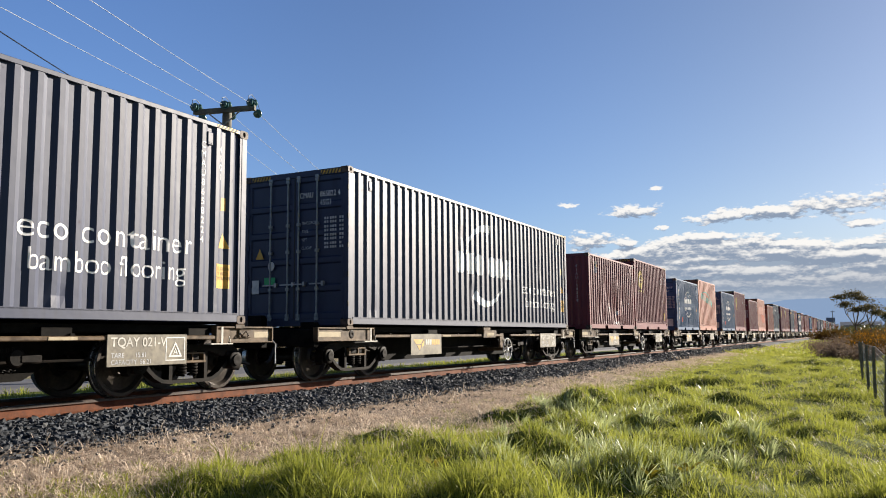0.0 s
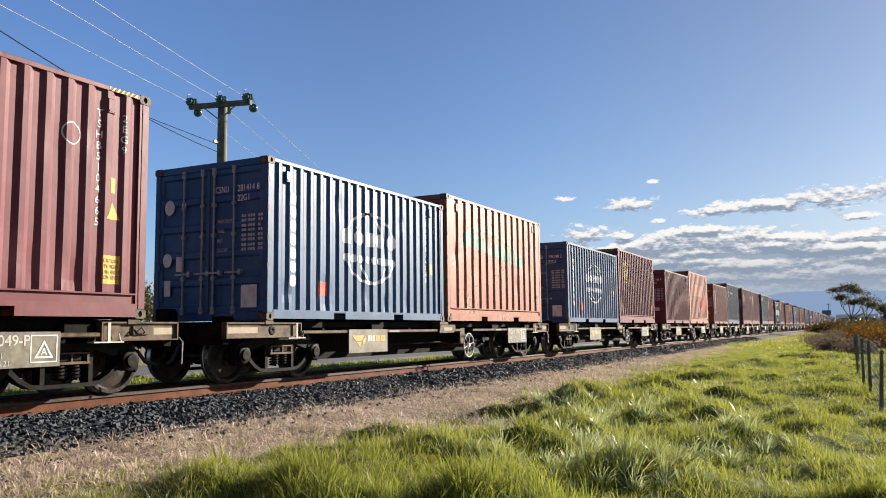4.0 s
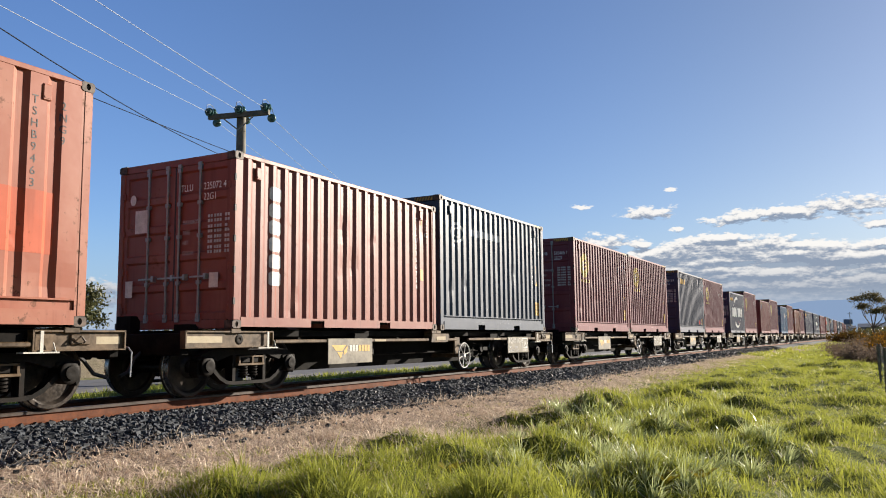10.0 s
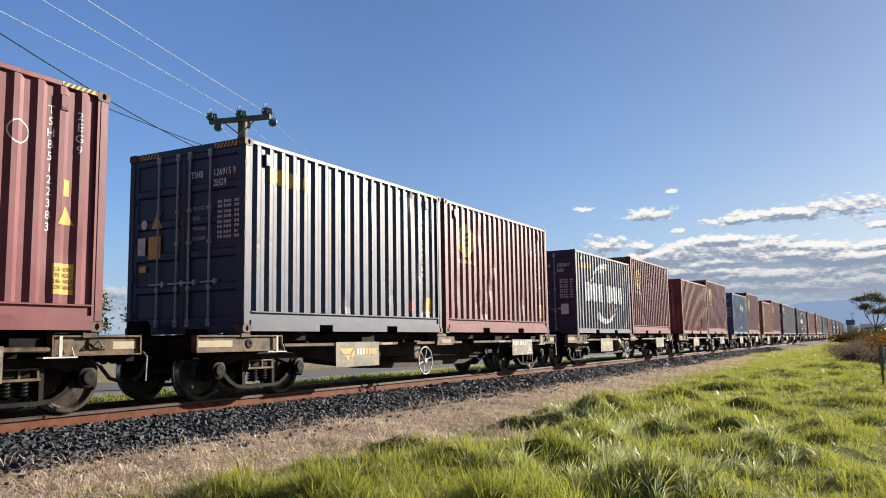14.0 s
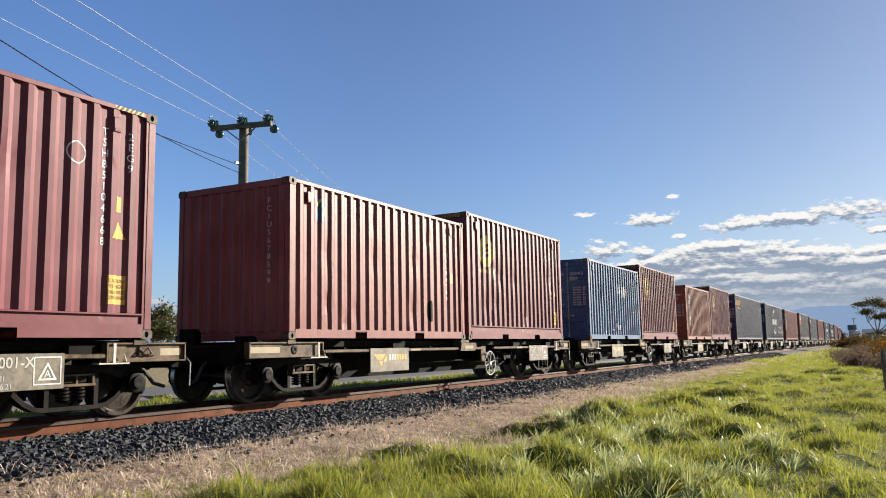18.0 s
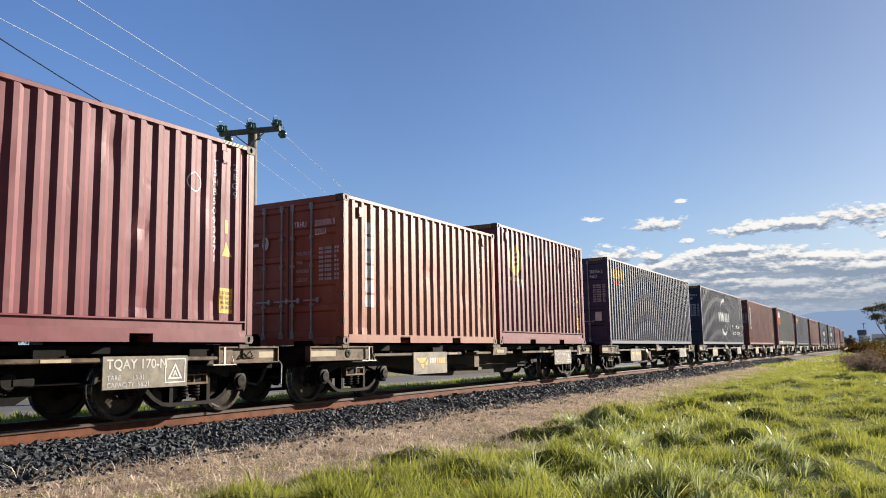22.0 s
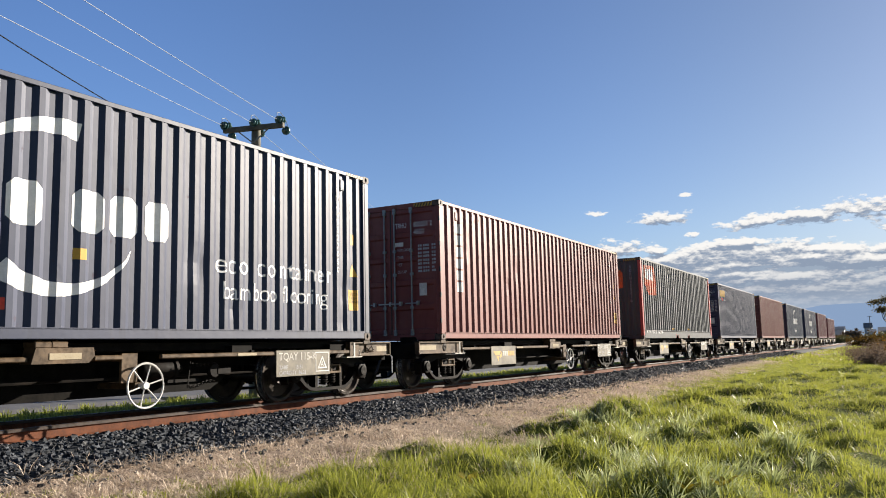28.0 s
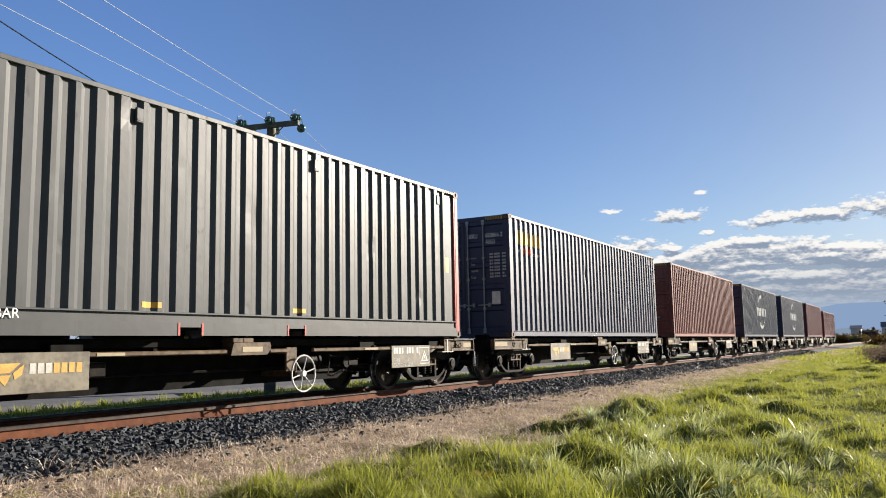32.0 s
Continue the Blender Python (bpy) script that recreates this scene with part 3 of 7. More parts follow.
def scatter_stones():
    rng = np.random.default_rng(5)
    rocks = [me for me in (rock_mesh(i) for i in range(40)) if len(me.polygons) == 12][:6]
    shapes = np.stack([np.array([v.co[:] for v in me.vertices]) for me in rocks])
    tris = [[list(p.vertices) for p in me.polygons] for me in rocks]

    def spots(x0, x1, y0, y1, density, size):
        m = int((x1 - x0) * (y1 - y0) * density)
        x, y = rng.uniform(x0, x1, m), rng.uniform(y0, y1, m)
        s = size * rng.lognormal(0, 0.24, m)
        return np.stack([x, y, bed_height(y) + s * 0.12 + rng.uniform(-0.01, 0.02, m), s], -1)

    near = np.concatenate([spots(3.5, 14, -2.2, -0.68, 900, 0.052), spots(14, 32, -2.2, -0.68, 430, 0.064),
                           spots(32, 75, -2.2, -0.68, 150, 0.09), spots(3, 50, 0.7, 2.2, 30, 0.08), spots(3, 30, -0.5, 0.5, 40, 0.06),
                           spots(3.5, 30, -2.75, -2.1, 24, 0.045)])
    far_out = near[:, 1] < -2.15
    near[far_out, 2] = land(near[far_out, 0], near[far_out, 1]) + 0.01
    # single stones along the shoulder in front of the camera
    single = spots(7.2, 8.4, -1.5, -1.1, 625, 0.055)[:300]
    for i, (x, y, z, s) in enumerate(single):
        ob = new("stone", rocks[i % len(rocks)])
        ob.parent = ballast
        ob.matrix_basis = pose(x, y, z + 0.02, *rng.uniform(0, 360, 3)) @ Matrix.Diagonal((s, s, s, 1))
    m = len(near)
    a = rng.uniform(0, 2 * math.pi, (m, 3))
    c, s_ = np.cos(a), np.sin(a)
    one, zero = np.ones(m), np.zeros(m)
    rz = np.stack([c[:, 0], -s_[:, 0], zero, s_[:, 0], c[:, 0], zero, zero, zero, one], -1).reshape(m, 3, 3)
    rx = np.stack([one, zero, zero, zero, c[:, 1], -s_[:, 1], zero, s_[:, 1], c[:, 1]], -1).reshape(m, 3, 3)
    turn = rz @ rx
    kind_of = np.arange(m) % len(rocks)
    pts = shapes[kind_of] * near[:, 3][:, None, None]
    pts = np.einsum("nij,nkj->nki", turn, pts) + near[:, None, :3]
    order = np.argsort(kind_of, kind="stable")
    groups = [order[kind_of[order] == k] for k in range(len(rocks))]
    verts = np.concatenate([pts[g] for g in groups])
    faces, start = [], 0
    for k, g in enumerate(groups):
        faces.append((np.array(tris[k])[None] + (start + np.arange(len(g)) * 8)[:, None, None]).reshape(-1))
        start += len(g) * 8
    loose_mesh("loose_stones", verts.reshape(-1, 3), np.concatenate(faces), 3, STONE, "dark crushed stone heaped along the rails", ballast)


scatter_stones()

# sleepers and rails
sleeper_shape = Build().box(-0.115, 0.115, -1.05, 1.05, -0.30, -0.165, 0.012).mesh("sleeper")
sleeper_shape.materials.append(SLEEPER)
track = thing("railway_track", "single railway track with rusty steel rails on timber sleepers", "track", kind="structure")
for i in range(90):
    ob = new("sleeper", sleeper_shape)
    ob.parent, ob.location = track, (1.5 + i * 0.66, 0, 0)
rail_outline = [(-0.063, -0.158), (-0.063, -0.148), (-0.012, -0.13), (-0.008, -0.05), (-0.033, -0.038), (-0.033, -0.008), (-0.026, -0.002),
                (0.026, -0.002), (0.033, -0.008), (0.033, -0.038), (0.008, -0.05), (0.012, -0.13), (0.063, -0.148), (0.063, -0.158)]
for side in (-1, 1):
    rail_shape = Build()
    rail_shape.grid([[(x, side * 0.5665 + u, v) for u, v in rail_outline] for x in (-260, -20, 0, 20, 60, 150, 900)], closed=True)
    rail = part("rail", rail_shape, RAIL_RUST, track, "rusty steel rail")
    # Dark colour down the head's side paints in the train's shadow.
    head_shape = Build().grid([[(x, side * 0.5665 + u, v) for u, v in ((-0.0345, -0.036), (-0.0345, -0.008), (-0.026, 0.001), (0.026, 0.001), (0.0345, -0.008), (0.0345, -0.036))] for x in (-260, 0, 60, 900)])
    part("running_surface", head_shape, RAIL_TOP, rail, "worn running surface with shade coloured into the head's side")
clip_shape = Build().box(-0.05, 0.05, -0.03, 0.03, -0.165, -0.135, 0.008).mesh("rail_clip")
for i in range(60):
    for side in (-1, 1):
        for off in (-0.085, 0.085):
            part("rail_clip", clip_shape, RAIL_RUST, track, at=(1.5 + i * 0.66, side * 0.5665 + off, 0))

# ------------------------------------------------------------------ shipping containers
SHARED = {}
FLOOR_Z = 0.969


def shared(key, make, smooth=None):
    """One mesh for alike parts."""
    if key not in SHARED:
        SHARED[key] = make().mesh(str(key[0]), smooth)
    return SHARED[key]


def corrugated(x0, x1, pitch, outer, slope, depth):
    """Points (x, depth inward) of a corrugated sheet between two flat margins."""
    n = int((x1 - x0) / pitch)
    start = (x0 + x1 - n * pitch) / 2
    inner = pitch - outer - 2 * slope
    pts = [(x0, 0.0)]
    for i in range(n):
        a = start + i * pitch + outer / 2
        pts += [(a, 0.0), (a + slope, depth), (a + slope + inner, depth), (a + 2 * slope + inner, 0.0)]
    return pts + [(x1, 0.0)]


def folded(x0, x1, margin, steps, fold):
    """Points of a sheet whose first and last folds lie inward. steps: the pitches, in turn; the outer flats take up what differs."""
    pts, a, i = [(x0, fold), (x0 + margin, fold)], x0 + margin, 0
    while a + steps[i % len(steps)] < x1 + 0.02:
        step = steps[i % len(steps)]
        pts += [(a + 0.071, 0.0), (a + step - 0.142, 0.0), (a + step - 0.071, fold), (min(a + step, x1), fold)]
        a, i = a + step, i + 1
    if a < x1 - 0.002:
        pts.append((x1, fold))
    return pts


def sheet(profile, z0, z1, lay_out, rows=4):
    b = Build()
    zs = [z0 + (z1 - z0) * i / rows for i in range(rows + 1)]
    return b.grid([[lay_out(u, d, z) for u, d in profile] for z in zs])


def casting(sign_y):
    """A corner casting with its oblong hole, its outer face towards -y or +y."""
    b = Build().box(0, 0.178, 0.022, 0.162, 0, 0.118, 0.004)
    seg = 16
    rect, slot, deep = [], [], []
    for i in range(seg):
        a = 2 * math.pi * (i + 0.5) / seg
        c, s = math.cos(a), math.sin(a)
        k = max(abs(c), abs(s))
        rect.append((0.089 + 0.089 * c / k, 0.0, 0.059 + 0.059 * s / k))
        slot.append((0.089 + 0.03 * c, 0.0, 0.059 + 0.040 * s))
        deep.append((0.089 + 0.03 * c, 0.021, 0.059 + 0.040 * s))
    edge = [(p[0], 0.022, p[2]) for p in rect]
    b.grid([edge, rect, slot, deep], closed=True)
    if sign_y > 0:
        b.v = [(x, -y, z) for x, y, z in b.v]
    return b


def door_leaf(width, height):
    """A pressed steel door in one sheet: rim, ribs and recessed panels, facing -x."""
    ys = [0.0, 0.0, 0.07, 0.085, width - 0.085, width - 0.07, width, width]
    zs = [0.0, 0.0]
    n = 5
    for i in range(n):
        lo, hi = (height - 0.08) * i / n + 0.09, (height - 0.08) * (i + 1) / n
        zs += [lo, lo + 0.03, hi - 0.03, hi]
    zs += [height, height]
    rows = []
    for k, z in enumerate(zs):
        row = []
        for j, y in enumerate(ys):
            rim = k in (0, len(zs) - 1) or j in (0, len(ys) - 1)
            sunk = 3 <= k <= len(zs) - 4 and (k - 3) % 4 in (0, 1) and 3 <= j <= 4
            row.append((0.085 if rim else 0.052 if sunk else 0.024, y, z))
        rows.append(row)
    return Build().grid(rows).face(rows[0][0], rows[0][-1], rows[-1][-1], rows[-1][0])


def lock_rod(height):
    b = Build().rod((-0.012, 0, 0.02), (-0.012, 0, height - 0.02), 0.017, 8)
    for z in (0.06, 0.55, 1.25, 1.75, height - 0.06):
        b.box(-0.034, 0.026, -0.035, 0.035, z - 0.03, z + 0.03, 0.006)
    b.box(-0.035, 0.02, -0.04, 0.04, height - 0.03, height + 0.035, 0.01).box(-0.035, 0.02, -0.04, 0.04, -0.035, 0.03, 0.01)
    return b


class Container:
    """A corrugated steel shipping container. x from its -x end, y across, z from its floor."""
    made = 0

    def __init__(self, label, mat, length=6.058, height=2.591, width=2.438, rail="pocket", end="doors", pitch=0.278, outer=0.072, slope=0.068,
                 post=None, rail_mat=None, door=None, tall=False, dents=(), vents=None):
        self.L, self.H, self.W, self.mat = length, height, width, mat
        self.ob = thing("shipping_container", label, "container", "containers on the train")
        L, H, W, half = length, height, width, width / 2
        post, rail_mat, door = post or mat, rail_mat or mat, door or mat
        low = {"pocket": 0.16, "plain": 0.15, "deep": 0.31}[rail]
        self.low = low
        dims = (L, H, W, rail)
        ob = self.ob
        if pitch > 0.4:
            profile = corrugated(0.16, L - 0.16, pitch, outer, slope, 0.037)
        elif rail == "deep" and L > 8:
            profile = folded(0.16, L - 0.16, 0.04, (0.33, 0.28, 0.28, 0.33), 0.040)
        else:
            profile = folded(0.16, L - 0.16, 0.125 if L > 8 else 0.055, (0.2865 if L > 8 else 0.2832,), 0.038)
        xs, ds = [p[0] for p in profile], [p[1] for p in profile]
        knocks = self.knocks(dents)
        self.side = ("side", xs, lambda u: -half + 0.008 + float(np.interp(u, xs, ds)), knocks, [low - 0.01 + (H - 0.06 - low) * i / 18 for i in range(1, 18)])
        key = (*dims, pitch, outer)
        part("side_wall", sheet(profile, low - 0.01, H - 0.07, lambda u, d, z: (u, -half + 0.008 + d + knocks(u, z), z), 18), mat, ob, "dented corrugated side wall")
        part("side_wall", shared(("side_wall", key, 1), lambda: sheet(profile, low - 0.01, H - 0.07, lambda u, d, z: (u, half - 0.008 - d, z))), mat, ob)
        part("roof", shared(("roof", dims), lambda: sheet(corrugated(0.1, L - 0.1, 0.21, 0.09, 0.02, 0.02), -half + 0.05, half - 0.05, lambda u, d, y: (u, y, H - 0.03 - d))), mat, ob)
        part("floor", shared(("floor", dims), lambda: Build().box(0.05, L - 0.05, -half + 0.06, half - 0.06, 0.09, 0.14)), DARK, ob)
        for s in (-1, 1):
            part("top_rail", shared(("top_rail", dims, s), lambda: Build().box(0.17, L - 0.17, *sorted((s * (half - 0.06), s * (half - 0.002))), H - 0.075, H - 0.012, 0.006)), rail_mat, ob)
            part("bottom_rail", shared(("bottom_rail", dims, s), lambda: self.bottom_rail(rail, s)), rail_mat, ob)
            if rail == "deep":
                part("rail_web", shared(("rail_web", dims, s), lambda: Build().box(0.17, L - 0.17, *sorted((s * (half - 0.06), s * (half - 0.032))), 0.18, 0.30, 0.004).box(0.17, L - 0.17, *sorted((s * (half - 0.06), s * (half + 0.002))), 0.292, 0.315, 0.004)), rail_mat, ob)
            for c in (L / 2 - 1.03, L / 2 + 1.03) if rail != "plain" else ():
                part("fork_pocket", shared(("fork_pocket", W, s), lambda: self.fork_pocket(s)), rail_mat, ob, at=(c, 0, 0))
            for x in (0, 1):
                part("corner_post", shared(("corner_post", dims, s, x), lambda: self.corner_post(s, x)), post, ob)
                for z in (0, 1):
                    part("corner_casting", shared(("corner_casting", s), lambda: casting(s)), CASTING, ob, "grimy corner casting",
                         at=(0 if x == 0 else L - 0.178, s * half, 0 if z == 0 else H - 0.118))
            for x in vents or ((0.52, L - 0.62) if L < 8 else (0.75, L - 0.8)):
                part("vent", shared(("vent", s), lambda: self.vent(s)), mat, ob, at=(x, s * (half - 0.008), H - 0.36))
        for x0, x1 in ((0.02, 0.12), (L - 0.12, L - 0.02)):
            part("sill", shared(("sill", dims, x0), lambda: Build().box(x0, x1, -half + 0.16, half - 0.16, 0.0, 0.13, 0.006)), mat, ob)
            part("header", shared(("header", dims, x0), lambda: Build().box(x0, x1, -half + 0.16, half - 0.16, H - 0.12, H - 0.005, 0.006)), mat, ob)
        ends = corrugated(-half + 0.12, half - 0.12, 0.25, 0.07, 0.055, 0.04)
        ey, ed = [p[0] for p in ends], [p[1] for p in ends]
        part("end_wall", shared(("end_wall_far", dims), lambda: sheet(ends, 0.11, H - 0.11, lambda u, d, z: (L - 0.03 - d, u, z))), mat, ob)
        if end == "wall":
            part("end_wall", shared(("end_wall", dims), lambda: sheet(ends, 0.11, H - 0.11, lambda u, d, z: (0.03 + d, u, z))), mat, ob)
            self.end = ("end", [-y for y in ey], lambda u: 0.03 + float(np.interp(-u, ey, ed)))
        else:
            self.end = ("end", None, lambda u: 0.023)
            wide, tall_leaf = half - 0.115, H - 0.26
            for s in (-1, 1):
                leaf = part("door", shared(("door", dims), lambda: door_leaf(wide, tall_leaf)), door, ob, at=(0.01, -half + 0.105 if s < 0 else 0.01, 0.135))
                for k in ((0.54, 0.92) if s < 0 else (0.13, 0.50)):
                    part("lock_rod", shared(("lock_rod", H), lambda: lock_rod(tall_leaf)), ROD, leaf, "grey steel door locking rod", at=(0.02, wide * k, 0))
                    part("door_handle", shared(("door_handle",), lambda: Build().box(-0.05, -0.034, -0.25, 0.05, 0.0, 0.028, 0.005).box(-0.05, 0.03, -0.27, -0.22, -0.03, 0.06, 0.006)),
                         GALV, leaf, "galvanised door handle", at=(0.02, wide * k + 0.10, 0.62))
                for z in (0.12, 0.72, 1.32, 1.92):
                    y = -0.035 if s < 0 else wide - 0.035
                    part("hinge", shared(("hinge",), lambda: Build().box(-0.012, 0.03, 0, 0.07, 0, 0.1, 0.006).rod((-0.004, 0.035, -0.015), (-0.004, 0.035, 0.115), 0.012, 6)), post, leaf, at=(0.01, y, z))
            for i in range(5):
                part("hinge_slot", shared(("hinge_slot", W), lambda: Build().box(0.0085, 0.045, -half + 0.0005, -half + 0.03, 0, 0.10, 0.002)), BLACK, ob, "dark hinge slot in the corner post", at=(0, 0, 0.34 + i * (H - 0.78) / 4))
            part("door_seal", shared(("door_seal", dims), lambda: Build().box(0.03, 0.075, -0.012, 0.014, 0.135, H - 0.125)), BLACK, ob)
        if tall:
            for u0 in (-half + 0.20, half - 0.62):
                self.stripes(("end", None, lambda u: 0.019), u0, H - 0.105, H - 0.025)
            self.stripes(("side", None, lambda u: -half + 0.001), L - 0.66, H - 0.068, H - 0.018)

    def knocks(self, extra):
        """Dents in the side wall: a few small ones low down, and any larger ones given as (x, z, radius, depth)."""
        Container.made += 1
        rng = random.Random(Container.made)
        spots = list(extra)
        for _ in range(9):
            spots.append((rng.uniform(0.5, self.L - 0.5), self.low + 0.12 + (self.H - 0.7) * rng.random() ** 1.6, rng.uniform(0.07, 0.20), rng.uniform(0.005, 0.020)))

        def depth(u, z):
            sunk = sum(h * math.exp(-((u - x) ** 2 + 0.5 * (z - w) ** 2) / (r * r)) for x, w, r, h in spots if abs(u - x) < 3 * r)
            return sunk * min(1.0, max(0.0, (z - self.low) * 8), max(0.0, (self.H - 0.07 - z) * 8))

        return depth

    def corner_post(self, s, x):
        a, b = (0.012, 0.135) if x == 0 else (self.L - 0.135, self.L - 0.012)
        y0, y1 = sorted((s * (self.W / 2 - 0.004), s * (self.W / 2 - 0.11)))
        p = Build().box(a, b, y0, y1, 0.112, self.H - 0.112, 0.012)
        c, d = (0.13, 0.165) if x == 0 else (self.L - 0.165, self.L - 0.13)
        return p.box(c, d, *sorted((s * (self.W / 2 - 0.010), s * (self.W / 2 - 0.06))), 0.112, self.H - 0.07)

    def vent(self, s):
        return Build().box(-0.055, 0.055, *sorted((-s * 0.03, s * 0.014)), 0, 0.19, 0.010).box(-0.04, 0.04, *sorted((0, s * 0.018)), 0.02, 0.05, 0.004)

    def bottom_rail(self, rail, s):
        L, half, b = self.L, self.W / 2, Build()
        y0, y1 = sorted((s * (half - 0.05), s * (half - 0.003)))
        ya, yb = sorted((s * (half - 0.30), s * (half - 0.006)))
        if rail == "plain":
            return b.box(0.17, L - 0.17, y0, y1, 0.02, 0.15, 0.008).box(0.17, L - 0.17, y0, sorted((s * (half - 0.05), s * (half + 0.004)))[1] if s > 0 else y1, 0.128, 0.15)
        edges, gap = [], 0.18
        for c in (L / 2 - 1.03, L / 2 + 1.03):
            edges += [c - gap, c + gap]
        xs = [0.17, *edges, L - 0.17]
        lo, hi, roof = (0.022, 0.163, 0.142) if rail == "pocket" else (0.018, 0.185, 0.125)
        comb = [(xs[0], lo), (xs[1], lo), (xs[1], roof), (xs[2], roof), (xs[2], lo), (xs[3], lo), (xs[3], roof), (xs[4], roof), (xs[4], lo), (xs[5], lo), (xs[5], hi), (xs[0], hi)]
        if rail != "pocket":
            y0, y1 = sorted((s * (half - 0.05), s * (half + 0.004)))
        return b.prism(comb, 1, y0, y1)

    def fork_pocket(self, s):
        """The steel tunnel that a fork lift's tine enters."""
        half = self.W / 2
        ya, yb = sorted((s * (half - 0.30), s * (half - 0.008)))
        tunnel = [(-0.192, 0.02), (-0.18, 0.02), (-0.18, 0.128), (0.18, 0.128), (0.18, 0.02), (0.192, 0.02), (0.192, 0.14), (-0.192, 0.14)]
        return Build().prism(tunnel, 1, ya, yb)

    # -- painted marks
    def mark(self, name, bm, wall, mat, label="", x=0.0, z=0.0, lift=0.003):
        me = lay(bm, wall, x, z, lift)
        return part(name, me, mat, self.ob, label)

    def stripes(self, flat, u0, z0, z1):
        self.mark("hazard_sticker", outline(bar(u0, z0, u0 + 0.44, z1)), flat, YELLOW, "yellow and black height warning strip", lift=0.001)
        for i in range(6):
            u = u0 + i * 0.07
            self.mark("hazard_stripe", outline([(u, z0), (u + 0.035, z0), (u + 0.075, z1), (u + 0.04, z1)]), flat, BLACK)

    def side_code(self, code, size, x=None, mat=None):
        """The container's number in stacked letters near the far end of its side."""
        x = self.L - 0.76 if x is None else x
        self.mark("number_lettering", words("\n".join(code), 0.135, "CENTER"), self.side, mat or WHITE, "stacked container number", x, self.H - 0.42)
        self.mark("size_lettering", words("\n".join(size), 0.135, "CENTER"), self.side, mat or WHITE, "stacked size code", x + 0.36, self.H - 0.42)

    def warning(self, x, z, tall=True, gap=0.80):
        self.mark("height_label", outline(bar(x, z + 1.13, x + 0.09, z + 1.32)), self.side, YELLOW, "yellow height label")
        if tall:
            self.mark("warning_triangle", outline([(x - 0.06, z + gap), (x + 0.16, z + gap), (x + 0.05, z + gap + 0.22)]), self.side, YELLOW, "yellow warning triangle")
            self.mark("caution_label", outline(bar(x - 0.10, z, x + 0.17, z + 0.35)), self.side, YELLOW, "yellow caution label")
            self.mark("caution_words", words("CAUTION\n9'6\" HIGH\n2.46m WIDE\nCONTAINER" if self.W > 2.45 else "CAUTION\n9'6\" HIGH\nCONTAINER", 0.068, "CENTER", squeeze=0.78), self.side, BLACK, "black words on the caution label", x + 0.035, z + 0.26, 0.006)
        else:
            self.mark("caution_label", outline(bar(x - 0.05, z, x + 0.13, z + 0.22)), self.side, YELLOW, "yellow label")

    def door_code(self, code, size, lines=("MAX.GROSS", "TARE", "NET", "CU.CAP.")):
        H = self.H
        flat = ("end", None, lambda u: 0.028)
        a = 0.12
        owner, rest = code.split(" ", 1)
        self.mark("number_lettering", words(owner, 0.15, squeeze=0.72), flat, WHITE, "white owner letters", a, H - 0.52)
        self.mark("number_lettering", words(rest, 0.15, squeeze=0.80), flat, WHITE, "white container number", a + 0.46, H - 0.52)
        self.mark("size_lettering", words(size, 0.15, squeeze=0.80), flat, WHITE, "white size code", a + 0.46, H - 0.68)
        for i, word in enumerate(lines):
            z = H - 1.02 - i * 0.155
            self.mark("weight_word", words(word, 0.085, squeeze=0.75), flat, GREYWORD, "white weight heading", a + 0.05, z)
            self.mark("weight_figure", outline(*[bar(a + 0.56 + j * 0.052, z + k, a + 0.60 + j * 0.052, z + k + 0.045) for j in (0, 1, 2.4, 3.4, 4.4, 6.4, 7.4) for k in (0.0, 0.07)]),
                      flat, GREYWORD, "white weight figures")["kind"] = "stuff"

    def door_labels(self, *which):
        H = self.H
        flat = ("end", None, lambda u: 0.028)
        for kind, u, z, w, h in which:
            mat = {"white": OFFWHITE, "yellow": YELLOW, "green": GREEN, "triangle": YELLOW, "round": OFFWHITE, "navy": NAVYLOGO}[kind]
            shape = outline([(u, z), (u + w, z), (u + w / 2, z + h)]) if kind == "triangle" else outline(disc(u + w / 2, z + h / 2, w / 2, h / 2, 18)) if kind == "round" else outline(bar(u, z, u + w, z + h))
            self.mark({"triangle": "warning_triangle", "round": "round_label"}.get(kind, "label"), shape, flat, mat, {"triangle": "yellow warning triangle", "round": "round white label", "yellow": "yellow door label",
                      "green": "green door label", "navy": "blue and yellow square logo"}.get(kind, "white document label"))

    def lemon_logo(self, x=1.07, z=None, r=0.385):
        """A lemon disc with a slanted three-bar cut, over a short line of brand shapes."""
        z = self.H - 0.81 if z is None else z
        self.mark("logo_disc", outline(disc(x, z, r, r, 32)), self.side, LEMON, "round lemon-yellow logo")
        bars = [[(x - 0.06, z - 0.16 + i * 0.12), (x + 0.20, z - 0.08 + i * 0.12), (x + 0.20, z - 0.015 + i * 0.12), (x - 0.06, z - 0.095 + i * 0.12)] for i in range(3)]
        for shape in bars:
            self.mark("logo_bar", outline(shape), self.side, self.mat, "slanted bar cut from the logo", lift=0.006)
        pale = [[(x - 0.22, z - 0.12), (x - 0.16, z - 0.20), (x - 0.07, z - 0.16), (x - 0.07, z - 0.11), (x - 0.15, z - 0.14), (x - 0.15, z + 0.08), (x - 0.07, z + 0.11), (x - 0.07, z + 0.16), (x - 0.22, z + 0.10)]]
        self.mark("logo_edge", outline(*pale), self.side, OFFWHITE, "pale edge stroke of the logo", lift=0.005)
